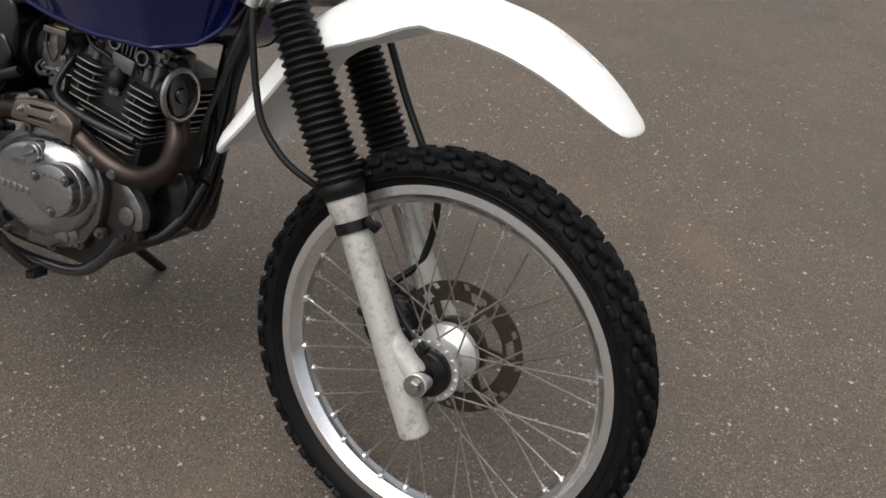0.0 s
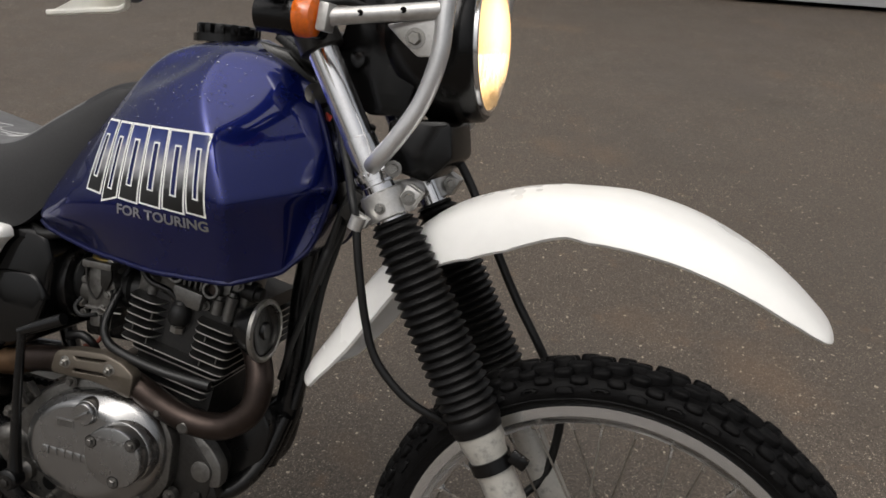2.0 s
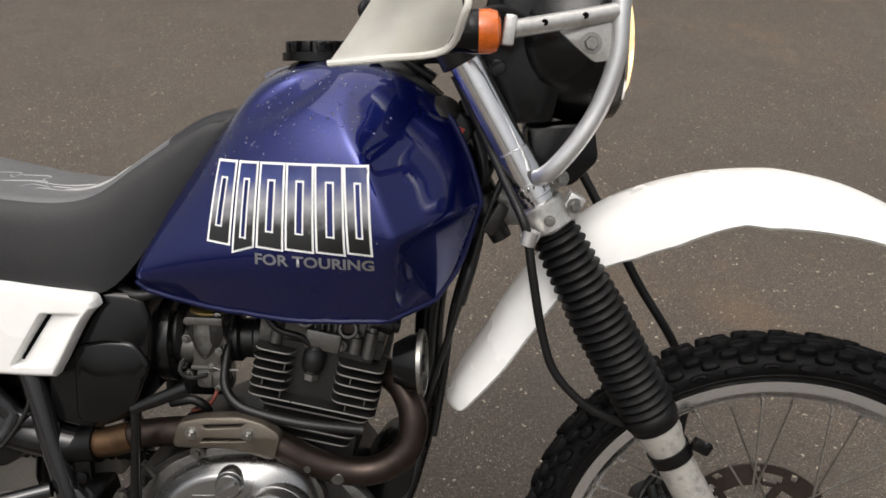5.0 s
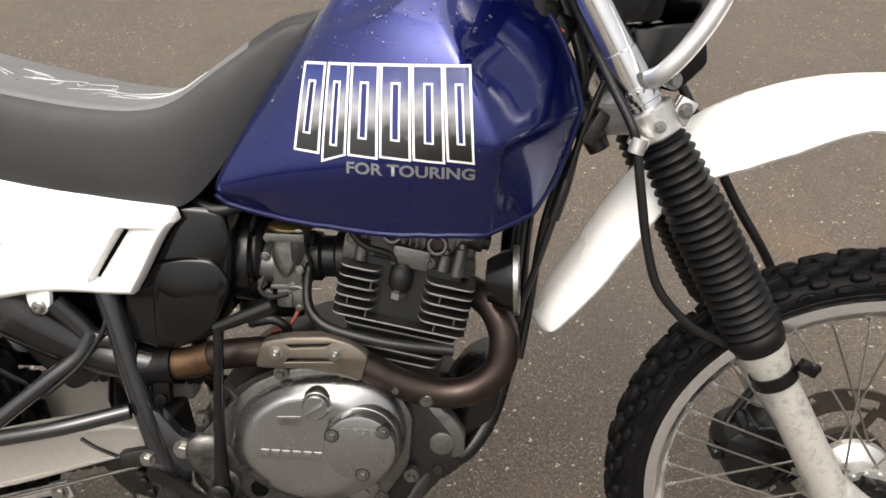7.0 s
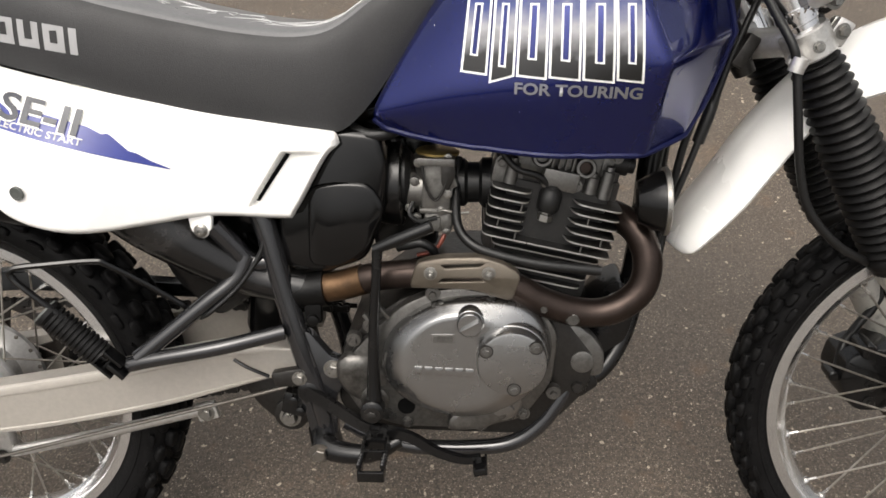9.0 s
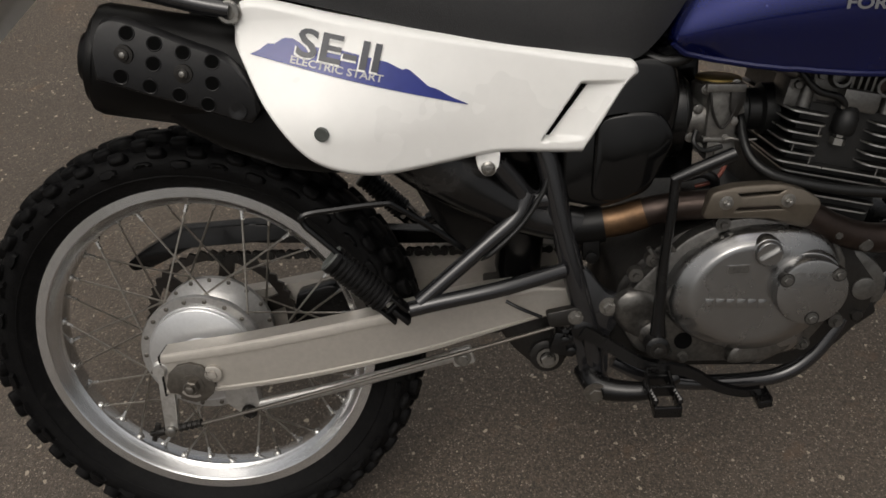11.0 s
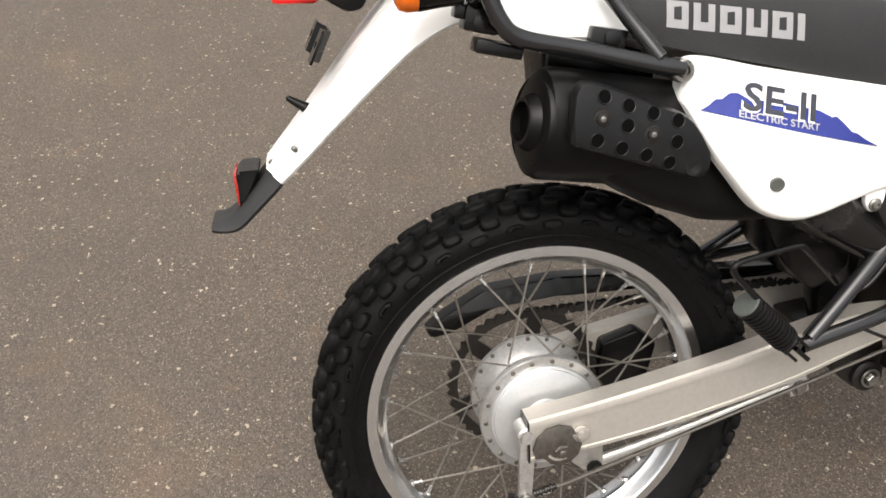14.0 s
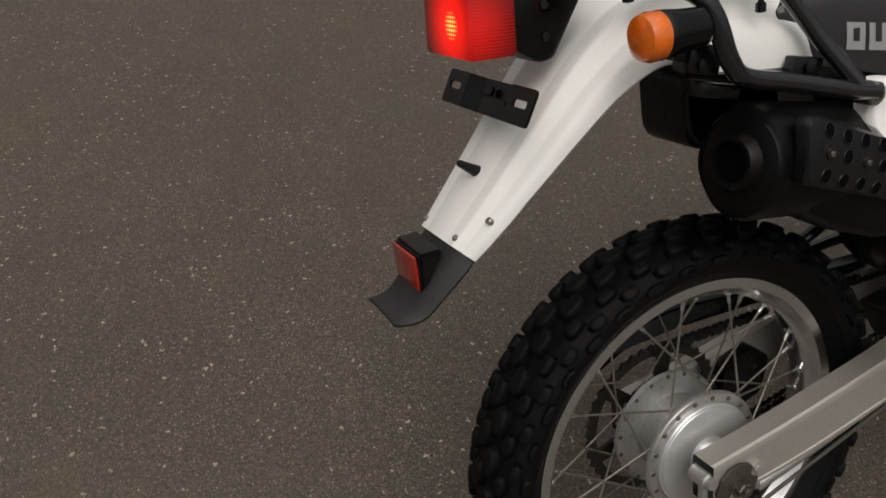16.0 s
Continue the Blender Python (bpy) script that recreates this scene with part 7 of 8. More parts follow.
bm = box(bmesh.new(), (0.640, 0.045, 0.640), (0.090, 0.050, 0.180), (0, 0, 0), 0.010)
part("electrical_box", bm, PLASTIC, bike, "black box behind the carburettor")
bm = plate(bmesh.new(), [(0.498, 0.728), (0.570, 0.738), (0.624, 0.732), (0.634, 0.692), (0.627, 0.632), (0.602, 0.572), (0.545, 0.552), (0.492, 0.565)], -0.098, 0.092, 0.009, 0.014)
plate(bm, [(0.535, 0.668), (0.575, 0.674), (0.612, 0.672), (0.630, 0.640), (0.604, 0.584), (0.566, 0.562), (0.530, 0.566)], -0.103, -0.080, 0.005, 0.014)
part("airbox", bm, GLOSS_BLACK, bike, "shiny black plastic airbox", smooth=60)
bm = plate(bmesh.new(), [(0.300, 0.760), (0.480, 0.735), (0.480, 0.600), (0.400, 0.590), (0.300, 0.640)], -0.080, 0.080, 0.020, 0.020)
part("battery_case", bm, PLASTIC, bike)
bm = plate(bmesh.new(), [(0.150, 0.700), (0.240, 0.700), (0.420, 0.640), (0.450, 0.560), (0.440, 0.500), (0.390, 0.470), (0.340, 0.520), (0.300, 0.600), (0.200, 0.650)], -0.048, 0.048, 0.006, 0.014)
part("inner_fender", bm, PLASTIC, bike, "black inner rear fender")
part("shock_absorber", lathe(bmesh.new(), (0.470, 0.0, 0.640), (-0.12, 0, -1), [(0, 0.024), (0.05, 0.030), (0.20, 0.032), (0.24, 0.020), (0.29, 0.018)], 24), FRAME, bike, "black rear shock absorber")

# ---- exhaust ----
exhaust = group_part("exhaust_pipe", bike, "heat-browned exhaust header")
bm = tube(bmesh.new(), [(0.885, -0.030, 0.622), (0.915, -0.055, 0.618), (0.938, -0.078, 0.604), (0.950, -0.092, 0.572), (0.942, -0.100, 0.535), (0.908, -0.104, 0.510), (0.866, -0.106, 0.508), (0.820, -0.110, 0.524), (0.780, -0.112, 0.546), (0.725, -0.108, 0.557), (0.665, -0.100, 0.556), (0.610, -0.095, 0.549), (0.572, -0.090, 0.537), (0.520, -0.086, 0.528)], 0.0182, 20, 6)
part("header", bm, EXHAUST, exhaust, "brown heat-stained header pipe")
bm = tube(bmesh.new(), [(0.598, -0.0935, 0.5460), (0.570, -0.0900, 0.5365), (0.546, -0.0875, 0.5315)], 0.0195, 20, 4)
part("collar", bm, COPPER, exhaust, "copper-tinted collar")
bm = tube(bmesh.new(), [(0.549, -0.0878, 0.5318), (0.526, -0.086, 0.5283), (0.506, -0.086, 0.528)], [0.024, 0.024, 0.024], 20, 3)
box(bm, (0.532, -0.098, 0.503), (0.022, 0.014, 0.030), (0, 0, 0), 0.004)
lathe(bm, (0.532, -0.104, 0.494), (0, -1, 0), [(0, 0.008), (0.006, 0.0075), (0.007, 0.004)], 14)
part("joint_clamp", bm, MUFFLER, exhaust, "black joint clamp")
bm = tube(bmesh.new(), [(0.530, -0.086, 0.528), (0.460, -0.088, 0.545), (0.400, -0.092, 0.580), (0.340, -0.100, 0.625), (0.270, -0.112, 0.690), (0.200, -0.118, 0.715)], [0.022, 0.025, 0.033, 0.040, 0.046, 0.050], 24, 6)
part("mid_pipe", bm, PIPE_BLACK, exhaust, "matt black mid pipe")


def heat_shield():
    """A pressed shield over the pipe: an outline with two long slots, folded back at its edges."""
    outline = rounded([(0.660, 0.549), (0.669, 0.579), (0.698, 0.585), (0.744, 0.587), (0.771, 0.580), (0.791, 0.567), (0.781, 0.534), (0.767, 0.537), (0.742, 0.546), (0.724, 0.549), (0.696, 0.549)], 0.006, 3)
    slots = [rounded([(0.694, 0.5800), (0.755, 0.5835), (0.744, 0.5755), (0.700, 0.5725)], 0.003, 2), rounded([(0.697, 0.5635), (0.745, 0.5650), (0.754, 0.5575), (0.691, 0.5545)], 0.003, 2)]
    cu = bpy.data.curves.new("shield", "CURVE")
    cu.dimensions, cu.fill_mode, cu.extrude, cu.bevel_depth, cu.bevel_resolution = "2D", "BOTH", 0.0075, 0.002, 2
    for pts in [outline] + slots:
        sp = cu.splines.new("POLY")
        sp.points.add(len(pts) - 1)
        for p, (x, z) in zip(sp.points, pts):
            p.co = (x, z, 0, 1)
        sp.use_cyclic_u = True
    ob = new("shield", cu)
    me = bpy.data.meshes.new_from_object(ob.evaluated_get(bpy.context.evaluated_depsgraph_get()))
    bpy.data.objects.remove(ob)
    bm = bmesh.new()
    bm.from_mesh(me)
    bmesh.ops.remove_doubles(bm, verts=bm.verts, dist=1e-5)
    for v in bm.verts:
        x, z, t = v.co
        mid = 0.567 - 0.25 * max(0.0, x - 0.755)
        v.co = (x, -0.1235 - t - 0.05 * (x - 0.70) + 9.0 * (z - mid) ** 2, z)
    return bm


part("heat_shield", heat_shield(), SHIELD, exhaust, "sand-coloured pressed heat shield with slots", smooth=35)
for x, y, z in ((0.6845, -0.1315, 0.5680), (0.7545, -0.1350, 0.5695)):
    bm = lathe(bmesh.new(), (x, y + 0.001, z), (0, -1, 0), [(0, 0.0085), (0.0015, 0.0085), (0.002, 0.006)], 18)
    lathe(bm, (x, y, z), (0, -1, 0), [(0, 0.0052), (0.005, 0.0052), (0.006, 0.0042)], 6)
    lathe(bm, (x, y - 0.005, z), (0, -1, 0), [(0, 0.003), (0.004, 0.0028), (0.0045, 0.002)], 10)
    part("shield_screw", bm, STEEL, exhaust)

# horn
horn = group_part("horn", bike, "round black horn with silver rim")
HORN_AX = V(1.0, -0.06, 0.03)
hc = V(0.957, -0.108, 0.652)
part("horn_body", lathe(bmesh.new(), hc, HORN_AX, [(-0.030, 0.012), (-0.028, 0.024), (-0.010, 0.034), (0.004, 0.037)], 32), PLASTIC, horn)
part("horn_rim", ring(bmesh.new(), hc, HORN_AX, [(0.002, 0.034), (0.002, 0.0405), (0.007, 0.0405), (0.009, 0.037), (0.008, 0.034)], 40), STEEL, horn, "silver rim")
part("horn_face", lathe(bmesh.new(), hc, HORN_AX, [(0.003, 0.0345), (0.006, 0.030), (0.005, 0.012), (0.009, 0.010), (0.010, 0.004)], 32), PLASTIC, horn)

# ---- steering: clamps, lamp, bars ----
clamp = group_part("lower_clamp", bike, "cast alloy lower fork clamp")
bm = bmesh.new()
for sgn in (-1, 1):
    p = fork_at(0.832, sgn * 0.100)
    lathe(bm, p - FORK_DIR * 0.017, FORK_DIR, [(0, 0.0255), (0.002, 0.0275), (0.032, 0.0275), (0.034, 0.0255)], 28)
    for k in (-1, 1):
        box(bm, p + V(0.030, 0.0, 0.012) - FORK_DIR * 0.000 + V(0, k * 0.007, 0), (0.020, 0.011, 0.028), (0, 28, 0), 0.003)
    tube(bm, [p + V(-0.01, -sgn * 0.015, 0), p + V(-0.040, -sgn * 0.060, -0.006), p + V(-0.055, -sgn * 0.100, -0.012)], [0.017, 0.018, 0.022], 12, 4)
part("clamp_body", bm, ALLOY, clamp, "cast alloy clamp body")
for sgn in (-1, 1):
    p = fork_at(0.832, sgn * 0.100)
    part("clamp_bolt", bolt(bmesh.new(), p + V(0.031, -0.013, 0.013), (0.25, -1, 0), 0.006, 0.006), STEEL, clamp)
    part("clamp_bolt", bolt(bmesh.new(), p + V(0.002, -0.0275, -0.002), (0, -1, 0), 0.0045, 0.004), STEEL, clamp)
    # hose clamp and the lamp guard's sleeve above
    q = fork_at(0.874, sgn * 0.100)
    part("sleeve", lathe(bmesh.new(), q - FORK_DIR * 0.038, FORK_DIR, [(0, 0.0192), (0.001, 0.0204), (0.060, 0.0210), (0.061, 0.0200)], 28), CHROME, clamp, "bright alloy sleeve")
    bm = lathe(bmesh.new(), q + FORK_DIR * 0.004, FORK_DIR, [(0, 0.0225), (0, 0.0238), (0.012, 0.0238), (0.012, 0.0225)], 28)
    for k in range(10):
        a = radians(-150 + 16 * k)
        box(bm, q + FORK_DIR * 0.010 + V(0.0238 * math.cos(a) * 0.88, 0.0238 * math.sin(a), 0.0238 * math.cos(a) * 0.47), (0.0008, 0.0022, 0.008), (0, 28, math.degrees(a)))
    box(bm, q + FORK_DIR * 0.010 + V(0.024, -0.010, 0.012), (0.012, 0.016, 0.012), (0, 28, 0), 0.002)
    part("hose_clamp", bm, CHROME, clamp, "steel worm-drive band")
part("clamp_screw", bolt(bmesh.new(), fork_at(0.874, -0.100) + V(0.036, -0.024, 0.004), (0.2, -1, 0), 0.0065, 0.008), STEEL, clamp)
bm = bmesh.new()
for sgn in (-1, 1):
    p = fork_at(1.020, sgn * 0.100)
    lathe(bm, p - FORK_DIR * 0.02, FORK_DIR, [(0, 0.024), (0.002, 0.027), (0.036, 0.027), (0.038, 0.024)], 28)
    tube(bm, [p, p + V(-0.035, -sgn * 0.05, 0), p + V(-0.05, -sgn * 0.1, 0)], [0.018, 0.017, 0.020], 12, 4)
part("upper_clamp", bm, CASE, bike, "grey upper fork clamp")
# hose bracket by the lower clamp
bm = bmesh.new()
box(bm, (1.086, -0.130, 0.815), (0.022, 0.012, 0.014), (0, 25, 0), 0.003)
lathe(bm, (1.084, -0.138, 0.812), (0.3, 0, 1), [(-0.008, 0.009), (0.008, 0.009)], 14)
part("hose_bracket", bm, ALLOY, bike)
bm = bmesh.new()
lathe(bm, (1.030, -0.045, 0.845), (0.47, 0, -0.88), [(0, 0.017), (0.04, 0.019), (0.045, 0.014), (0.06, 0.013)], 16)
box(bm, (1.050, -0.062, 0.820), (0.016, 0.016, 0.040), (0, 30, 0), 0.003)
part("lock_boss", bm, CASE, bike, "grey cast steering stop")

# lamp guard hoop
bm = tube(bmesh.new(), [(1.094, -0.128, 0.879), (1.106, -0.143, 0.889), (1.130, -0.150, 0.918), (1.155, -0.152, 0.960), (1.170, -0.155, 1.010), (1.172, -0.155, 1.058), (1.176, -0.151, 1.096), (1.182, -0.138, 1.128), (1.187, -0.110, 1.146), (1.190, -0.060, 1.152), (1.190, 0, 1.153),
                           (1.190, 0.060, 1.152), (1.187, 0.110, 1.146), (1.182, 0.138, 1.128), (1.176, 0.151, 1.096), (1.172, 0.155, 1.058), (1.170, 0.155, 1.010), (1.155, 0.152, 0.960), (1.130, 0.150, 0.918), (1.106, 0.143, 0.889), (1.094, 0.128, 0.879)], 0.0102, 14, 6)
hoop = part("lamp_guard", bm, PLATE, bike, "brushed alloy tubular headlight guard")
for sgn in (-1, 1):
    bm = tube(bmesh.new(), [(1.166, sgn * 0.157, 1.055), (1.110, sgn * 0.176, 1.045), (1.058, sgn * 0.196, 1.036)], 0.0092, 12, 4)
    box(bm, (1.055, sgn * 0.197, 1.035), (0.012, 0.026, 0.030), (0, 8, 0), 0.003)
    part("signal_arm", bm, ALLOY, hoop, "alloy arm drilled twice")
    for x in (1.090, 1.132):
        t = (1.166 - x) / 0.108
        p = V(x, sgn * (0.157 + 0.039 * t) + sgn * 0.0085, 1.055 - 0.019 * t + 0.001)
        # the drilling's dark is painted: a black disc on the whole tube
        part("arm_hole_dark", lathe(bmesh.new(), p - V(0, sgn * 0.003, 0), (0.1, sgn, 0), [(0, 0.0034), (0.0034, 0.0034)], 14), PAINTED_DARK, hoop)
    bm = plate(bmesh.new(), [(1.108, 1.036), (1.164, 1.046), (1.162, 1.006), (1.146, 1.004), (1.126, 1.020)], sgn * 0.158, sgn * 0.152, 0.001, 0.004)
    part("lamp_tab", bm, ALLOY, hoop)
    bm = bolt(bmesh.new(), (1.142, sgn * 0.158, 1.0235), (0, sgn, 0), 0.0075, 0.006)
    part("tab_bolt", bm, STEEL, hoop)

# headlight
HL_AX = V(0.995, 0, 0.06).normalized()
hl = V(1.140, 0, 1.032)
headlight = group_part("headlight", bike, "round headlight, lit, in a black shell")
bm = bmesh.new()
ring(bm, hl, HL_AX, [(-0.085, 0.040), (-0.075, 0.065), (-0.045, 0.088), (-0.012, 0.098), (0.030, 0.100), (0.046, 0.098), (0.050, 0.094), (0.050, 0.088), (0.020, 0.086), (-0.04, 0.07), (-0.075, 0.03)], 56)
part("headlight_shell", bm, PLASTIC, headlight, "black plastic headlight shell")
part("headlight_rim", ring(bmesh.new(), hl, HL_AX, [(0.046, 0.084), (0.046, 0.0905), (0.054, 0.0895), (0.055, 0.0855)], 56), CHROME, headlight, "thin bright rim")
part("reflector_bowl", lathe(bmesh.new(), hl, HL_AX, [(-0.030, 0.012), (-0.020, 0.036), (0.010, 0.066), (0.044, 0.0845)], 48), REFL, headlight, "mirror reflector bowl")
bm = bmesh.new()
lathe(bm, hl, HL_AX, [(0.049, 0.085), (0.056, 0.081), (0.064, 0.066), (0.069, 0.045), (0.072, 0.02), (0.0725, 0.002)], 48)
lens = part("headlight_lens", bm, GLASS, headlight, "clear ribbed glass lens")
for k in range(9):
    y = -0.05 + 0.0125 * k
    h = 0.5 * math.sqrt(max(0.0, 0.07 ** 2 - y * y))
    bm = box(bmesh.new(), hl + HL_AX * (0.0685 - 6.0 * y * y) + V(0, y, -0.030), (0.004, 0.0030, h), (0, 0, 0))
    part("lens_flute", bm, GLASS, headlight).visible_shadow = False
lens.visible_shadow = False
part("headlight_bulb", lathe(bmesh.new(), hl + HL_AX * 0.000, HL_AX, [(-0.03, 0.008), (0.0, 0.011), (0.022, 0.010), (0.030, 0.004)], 16), BULB, headlight, "glowing bulb")
# stays and the instrument housing behind the lamp
for sgn in (-1, 1):
    bm = plate(bmesh.new(), [(1.054, 1.132), (1.076, 1.138), (1.122, 1.082), (1.128, 1.000), (1.112, 0.936), (1.062, 0.934), (1.040, 0.970), (1.020, 1.010)], sgn * 0.075, sgn * 0.060, 0.004, 0.008)
    part("lamp_stay", bm, PLASTIC, bike, "black plastic lamp stay")
    bm = lathe(bmesh.new(), (1.048, sgn * 0.075, 0.998), (0, sgn, 0), [(0, 0.010), (0.006, 0.0095), (0.007, 0.005)], 18)
    part("stay_bolt", bm, FRAME, bike)
bm = plate(bmesh.new(), [(1.040, 1.142), (1.075, 1.150), (1.122, 1.092), (1.118, 1.060), (1.060, 1.075)], -0.058, 0.058, 0.006, 0.008)
part("instrument_case", bm, PLASTIC_GREY, bike, "grey-black instrument housing, wet")
bm = plate(bmesh.new(), [(1.085, 0.930), (1.165, 0.936), (1.172, 0.890), (1.140, 0.858), (1.090, 0.870)], -0.058, 0.045, 0.005, 0.008)
part("junction_box", bm, PLASTIC, bike, "black box under the headlight")
bm = box(bmesh.new(), (1.046, 0.070, 1.150), (0.010, 0.060, 0.050), (0, 20, 0), 0.003)
part("number_shroud", bm, GUARD, bike)

# handlebar with its right-hand controls
bar = group_part("handlebar", bike, "black handlebar with grips and levers")
for sgn in (-1, 1):
    part("bar_tube", tube(bmesh.new(), [(0.985, 0, 1.085), (0.990, sgn * 0.06, 1.085), (0.995, sgn * 0.130, 1.070), (0.990, sgn * 0.200, 1.075), (0.965, sgn * 0.280, 1.098), (0.905, sgn * 0.380, 1.098), (0.842, sgn * 0.455, 1.094)], 0.0111, 14, 6), FRAME_GREY, bar, "dark grey bar")
    a, b = V(0.937, sgn * 0.325, 1.100), V(0.838, sgn * 0.458, 1.094)
    d = (b - a).normalized()
    L = (b - a).length
    prof = [(0, 0.021), (0.004, 0.022)]
    for k in range(10):
        s = 0.010 + (L - 0.022) * k / 10
        q = (L - 0.022) / 10
        prof += [(s, 0.0155), (s + q * 0.25, 0.0175), (s + q * 0.8, 0.0175), (s + q * 0.95, 0.0155)]
    prof += [(L - 0.008, 0.020), (L - 0.001, 0.020), (L, 0.012)]
    part("grip", lathe(bmesh.new(), a, d, prof, 20), BOOT, bar, "ribbed black rubber grip")
    bm = bmesh.new()
    lathe(bm, a - d * 0.050, d, [(0, 0.022), (0.004, 0.026), (0.040, 0.026), (0.048, 0.022)], 20)
    box(bm, a - d * 0.03 + V(0.012, 0, -0.012), (0.045, 0.045, 0.040), (0, 0, -sgn * 30), 0.008)
    part("throttle_housing" if sgn < 0 else "switch_housing", bm, PLASTIC, bar, "black switch housing")
    bm = tube(bmesh.new(), [(1.000, sgn * 0.330, 1.085), (0.995, sgn * 0.385, 1.081), (0.972, sgn * 0.430, 1.080), (0.953, sgn * 0.452, 1.077), (0.942, sgn * 0.462, 1.068)], [0.008, 0.0075, 0.0070, 0.0065, 0.006], 12, 6, 0.7)
    lathe(bm, (0.939, sgn * 0.462, 1.064), (0, 0, 1), [(-0.0105, 0.003), (-0.007, 0.008), (0, 0.0105), (0.007, 0.008), (0.0105, 0.003)], 16)
    part("lever", bm, ALLOY, bar, "ball-ended alloy lever")
    bm = box(bmesh.new(), (0.990, sgn * 0.318, 1.094), (0.026, 0.056, 0.024), (0, 0, -sgn * 12), 0.006)
    lathe(bm, (0.996, sgn * 0.262, 1.098), (0, sgn, 0), [(-0.012, 0.010), (0.02, 0.012), (0.03, 0.014)], 14)
    part("lever_clamp", bm, CASE if sgn > 0 else ALLOY, bar)
bm = box(bmesh.new(), (0.987, -0.346, 1.128), (0.034, 0.046, 0.034), (0, 0, 0), 0.004)
part("brake_reservoir", bm, CAP_GREY, bar, "grey brake fluid reservoir")
for k, (y, z) in enumerate(((-0.06, 1.092), (0.06, 1.092))):
    bm = box(bmesh.new(), (0.990, y, z), (0.040, 0.028, 0.034), (0, -28, 0), 0.005)
    part("bar_clamp", bm, ALLOY, bar)
bm = lathe(bmesh.new(), (1.000, -0.02, 1.118), (0.2, 0, 1), [(-0.03, 0.018), (0.0, 0.018), (0.003, 0.013)], 18)
part("ignition_lock", bm, CHROME, bike, "ignition lock")
bm = plate(bmesh.new(), [(0.998, 1.122), (1.012, 1.122), (1.016, 1.142), (1.006, 1.154), (0.996, 1.142)], -0.022, -0.019, 0.0005, 0.003)
part("ignition_key", bm, STEEL, bike, "small metal key")


def sheet(rows, th=0.0028, mat_steps=5):
    """A bent sheet through rows of points."""
    g = [[Vector(p) for p in smooth_line(r, mat_steps)] for r in rows]
    cols = list(zip(*g))
    cols = [smooth_line(c, mat_steps) for c in cols]
    bm = bmesh.new()
    vs = [[bm.verts.new(p) for p in c] for c in cols]
    for a, b in zip(vs, vs[1:]):
        for i in range(len(a) - 1):
            bm.faces.new((a[i], b[i], b[i + 1], a[i + 1]))
    bmesh.ops.solidify(bm, geom=list(bm.faces), thickness=th)
    return bm


for sgn in (-1, 1):
    hg = group_part("hand_guard", bike, "ivory plastic hand guard")
    bm = sheet([[(0.956, sgn * 0.450, 1.130), (0.975, sgn * 0.460, 1.104), (0.991, sgn * 0.470, 1.080), (1.003, sgn * 0.479, 1.064), (1.014, sgn * 0.487, 1.045)],
                [(0.966, sgn * 0.412, 1.130), (0.984, sgn * 0.420, 1.106), (1.003, sgn * 0.424, 1.081), (1.012, sgn * 0.440, 1.063), (1.018, sgn * 0.470, 1.046)],
                [(0.968, sgn * 0.375, 1.130), (0.984, sgn * 0.380, 1.107), (1.003, sgn * 0.378, 1.080), (1.011, sgn * 0.402, 1.063), (1.016, sgn * 0.450, 1.047)]])
    part("guard_blade", bm, GUARD, hg, "ivory plastic outer blade")
    bm = sheet([[(1.014, sgn * 0.487, 1.045), (1.012, sgn * 0.476, 1.029), (1.003, sgn * 0.460, 1.014)],
                [(1.016, sgn * 0.448, 1.050), (1.014, sgn * 0.446, 1.032), (1.004, sgn * 0.448, 1.015)],
                [(1.011, sgn * 0.404, 1.061), (1.012, sgn * 0.412, 1.040), (1.001, sgn * 0.438, 1.017)]])
    part("guard_strip", bm, GREY_PRINT, hg, "smoky grey strip under the blade")
    bm = box(bmesh.new(), (0.990, sgn * 0.356, 1.098), (0.024, 0.034, 0.020), (0, -8, 0), 0.004)
    part("guard_lug", bm, GUARD, hg, "ivory mounting lug")
    bm = tube(bmesh.new(), [(0.956, sgn * 0.4505, 1.130), (0.975, sgn * 0.4605, 1.104), (0.991, sgn * 0.4705, 1.080), (1.003, sgn * 0.4795, 1.064), (1.013, sgn * 0.487, 1.045), (1.011, sgn * 0.484, 1.034), (0.998, sgn * 0.452, 1.012), (0.955, sgn * 0.4425, 1.0065), (0.914, sgn * 0.437, 1.003)], 0.0026, 8, 5)
    part("guard_bead", bm, GUARD, hg, "rounded bead along the edge")
    bm = sheet([[(1.000, sgn * 0.479, 1.072), (1.010, sgn * 0.484, 1.041), (1.006, sgn * 0.468, 1.027), (0.996, sgn * 0.447, 1.011)],
                [(0.980, sgn * 0.440, 1.073), (0.974, sgn * 0.440, 1.041), (0.966, sgn * 0.440, 1.026), (0.955, sgn * 0.442, 1.006)],
                [(0.958, sgn * 0.400, 1.073), (0.934, sgn * 0.392, 1.040), (0.923, sgn * 0.412, 1.020), (0.914, sgn * 0.437, 1.003)]])
    part("guard_flange", bm, GUARD, hg, "yellowed inner flange")

# wiring and small boxes at the steering head
bm = box(bmesh.new(), (0.996, -0.040, 0.924), (0.050, 0.030, 0.052), (0, 28, 0), 0.006)
part("coil_box", bm, PLASTIC, bike, "black electrical box with red label")
bm = box(bmesh.new(), (0.9965, -0.0560, 0.923), (0.024, 0.0015, 0.021), (0, 28, 0))
part("warning_label", bm, STICKER, bike, "small red warning label")
bm = box(bmesh.new(), (0.9965, -0.0567, 0.9235), (0.013, 0.0008, 0.0022), (0, 28, 0))
part("label_line", bm, OFFWHITE, bike, "pale line on the label")
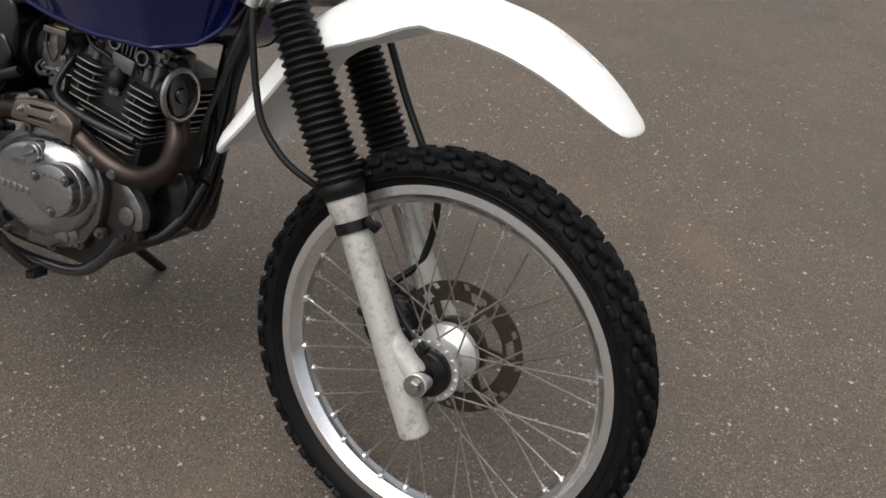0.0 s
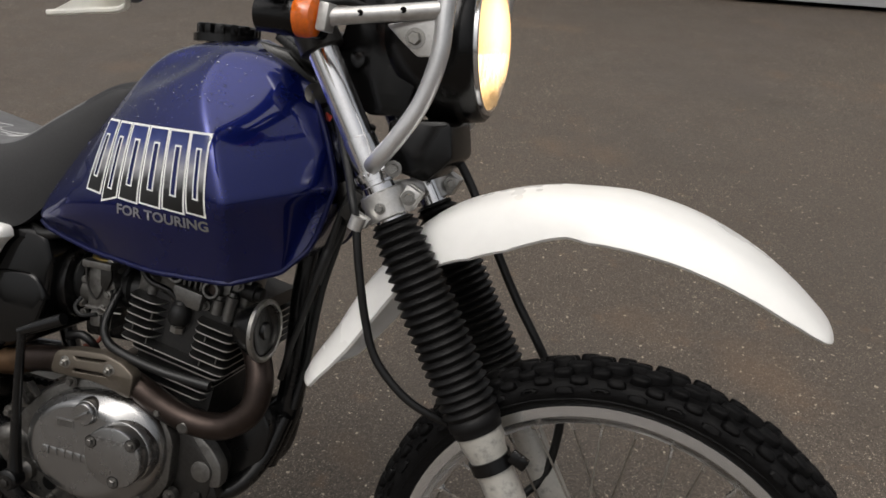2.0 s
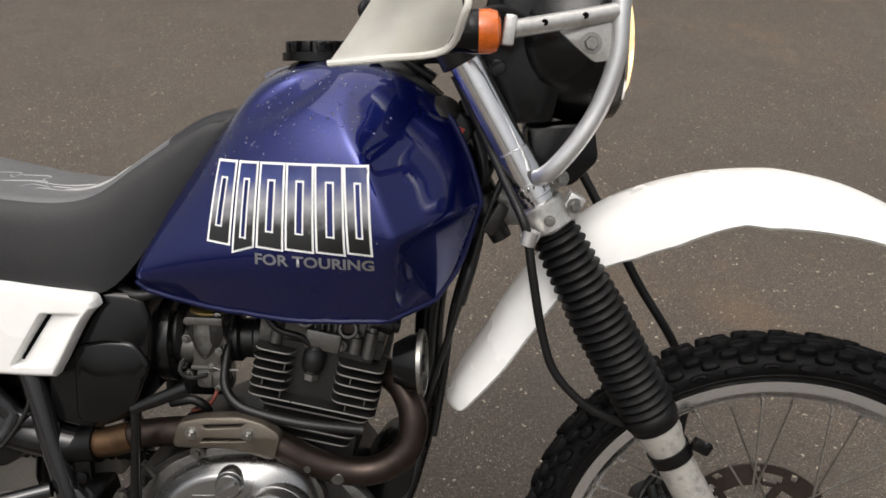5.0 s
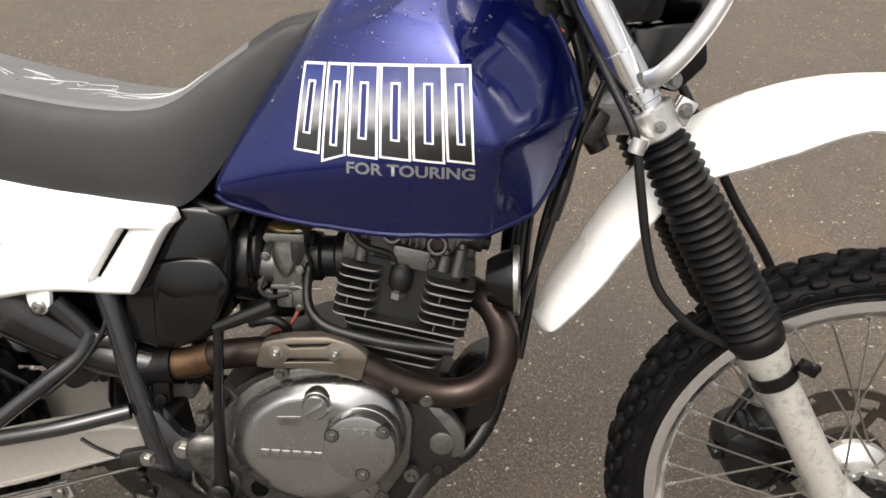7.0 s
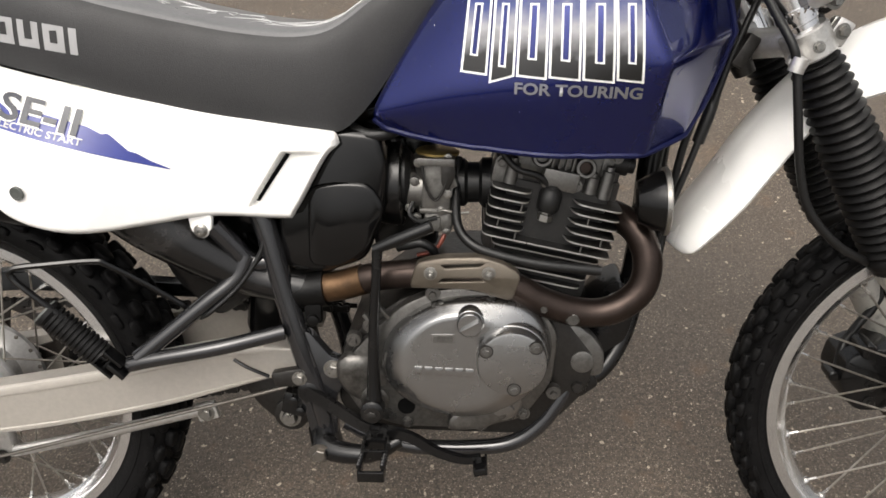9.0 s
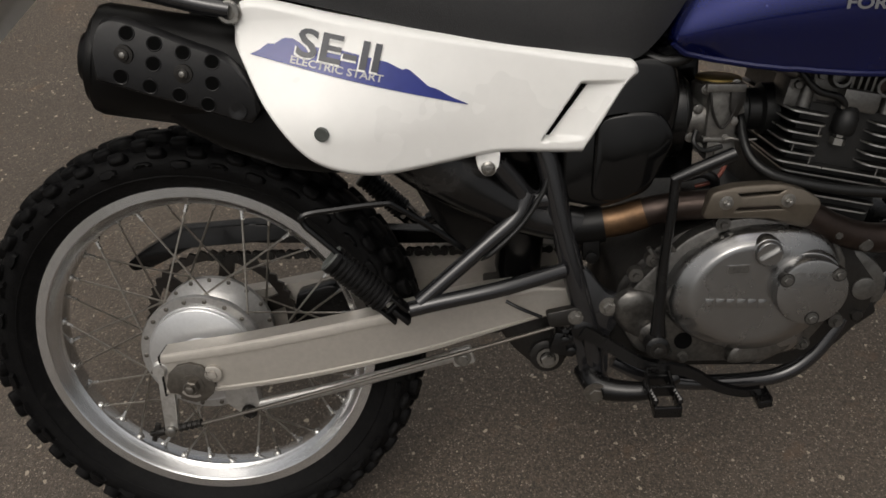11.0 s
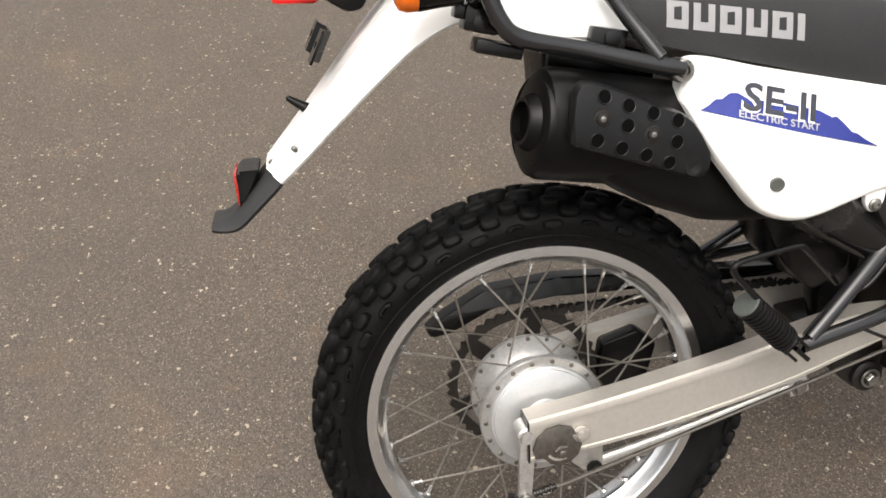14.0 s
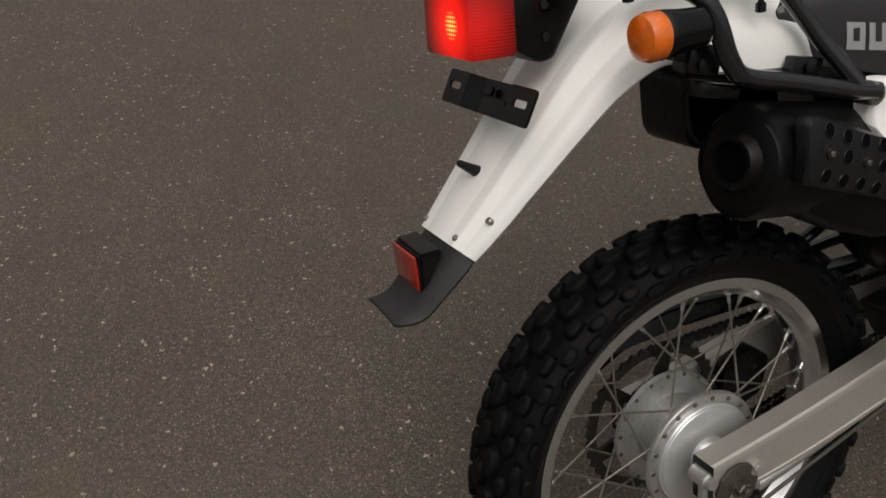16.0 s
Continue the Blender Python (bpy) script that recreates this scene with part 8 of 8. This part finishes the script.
bm = lathe(bmesh.new(), (0.985, -0.050, 0.945), (0.3, -0.6, 0.7), [(-0.02, 0.018), (0.012, 0.019), (0.016, 0.012)], 16)
part("relay", bm, CASE, bike)


def cable(pts, r, mat=HOSE, label="black cable", name="cable"):
    return part(name, tube(bmesh.new(), pts, r, 10, 8), mat, bike, label)


cable([(1.000, -0.085, 0.990), (1.030, -0.088, 0.930), (1.058, -0.112, 0.872), (1.076, -0.134, 0.835), (1.083, -0.137, 0.812), (1.090, -0.138, 0.765), (1.103, -0.134, 0.695), (1.120, -0.132, 0.648), (1.158, -0.126, 0.606), (1.200, -0.110, 0.580), (1.226, -0.078, 0.562), (1.250, -0.060, 0.540), (1.285, -0.056, 0.495), (1.330, -0.060, 0.430), (1.390, -0.066, 0.372)], 0.0052, label="black speedometer cable", name="speedometer_cable")
cable([(1.100, 0.020, 0.960), (1.161, 0.050, 0.872), (1.206, 0.050, 0.791), (1.251, 0.050, 0.708), (1.301, 0.050, 0.628), (1.330, 0.062, 0.560), (1.328, 0.072, 0.490), (1.316, 0.070, 0.445), (1.294, 0.064, 0.418), (1.272, 0.052, 0.392), (1.262, 0.040, 0.362)], 0.0062, label="black brake hose", name="brake_hose")
cable([(1.068, -0.050, 0.890), (1.047, -0.058, 0.843), (1.035, -0.060, 0.811), (1.018, -0.060, 0.751), (0.995, -0.060, 0.676), (0.976, -0.060, 0.619), (0.962, -0.055, 0.570)], 0.0045)
cable([(1.028, -0.045, 0.790), (1.018, -0.058, 0.752), (1.006, -0.060, 0.712)], 0.0078, label="cable sleeve")
cable([(1.060, -0.040, 0.920), (1.034, -0.028, 0.850), (1.022, -0.020, 0.780), (0.998, -0.018, 0.690), (0.984, -0.02, 0.590), (0.972, -0.03, 0.520)], 0.0052)
cable([(1.010, -0.035, 0.960), (1.030, -0.050, 0.905), (1.035, -0.050, 0.865), (1.020, -0.030, 0.830)], 0.0070)
cable([(0.990, -0.260, 1.112), (1.000, -0.200, 1.110), (1.010, -0.120, 1.100), (1.060, -0.060, 1.070), (1.090, -0.03, 1.02)], 0.0072, label="black throttle cable")
cable([(1.000, -0.250, 1.142), (1.010, -0.190, 1.148), (1.040, -0.100, 1.142), (1.065, -0.04, 1.11), (1.06, 0.0, 1.04)], 0.0048)
cable([(1.000, -0.300, 1.095), (1.012, -0.200, 1.060), (1.015, -0.150, 1.052), (1.050, -0.12, 1.060), (1.090, -0.09, 1.045)], 0.0045)
cable([(0.716, -0.040, 0.690), (0.714, -0.060, 0.655), (0.716, -0.092, 0.618), (0.734, -0.110, 0.598), (0.768, -0.116, 0.586), (0.822, -0.118, 0.575), (0.890, -0.114, 0.566)], [0.0050, 0.0054, 0.0060, 0.0064, 0.0066, 0.0066, 0.0066], label="black breather hose", name="breather_hose")
cable([(0.700, -0.060, 0.612), (0.699, -0.068, 0.598), (0.692, -0.072, 0.584), (0.682, -0.072, 0.575), (0.664, -0.068, 0.569)], 0.0028, RED_WIRE, "dull red cable")
cable([(0.640, -0.070, 0.580), (0.655, -0.078, 0.586), (0.670, -0.080, 0.589), (0.684, -0.078, 0.580), (0.684, -0.070, 0.566), (0.660, -0.066, 0.558)], 0.0060)
cable([(0.478, -0.108, 0.600), (0.470, -0.112, 0.580), (0.445, -0.120, 0.545), (0.410, -0.130, 0.515), (0.395, -0.126, 0.505)], 0.0030)
cable([(0.660, -0.060, 0.745), (0.640, -0.085, 0.732), (0.612, -0.090, 0.728), (0.590, -0.080, 0.735)], 0.0075)

# front caliper on the disc, behind the spokes
caliper = group_part("brake_caliper", bike, "black front brake caliper")
bm = plate(bmesh.new(), [(1.256, 0.352), (1.262, 0.385), (1.285, 0.398), (1.330, 0.404), (1.362, 0.372), (1.352, 0.325), (1.322, 0.302), (1.288, 0.302), (1.266, 0.322)], 0.012, 0.085, 0.008, 0.010)
part("caliper_body", bm, FRAME, caliper, "dirty black caliper casting")
part("caliper_pin", lathe(bmesh.new(), (1.290, 0.020, 0.398), (0, -1, 0), [(-0.03, 0.012), (0.008, 0.012), (0.012, 0.010), (0.012, 0.004)], 18), FRAME, caliper)
part("caliper_pin", lathe(bmesh.new(), (1.252, 0.030, 0.354), (0, -1, 0), [(-0.02, 0.008), (0.008, 0.008), (0.010, 0.006)], 14), FRAME, caliper)
for x, z in ((1.300, 0.345), (1.332, 0.378), (1.302, 0.318)):
    part("caliper_bolt", bolt(bmesh.new(), (x, 0.012, z), (0, -1, 0), 0.006, 0.006), CASE, caliper)
for k in range(3):
    part("pad_rib", box(bmesh.new(), (1.330 + 0.010 * k, 0.010, 0.345 - 0.010 * k), (0.022, 0.006, 0.006), (0, -38, 0), 0.001), FRAME, caliper)
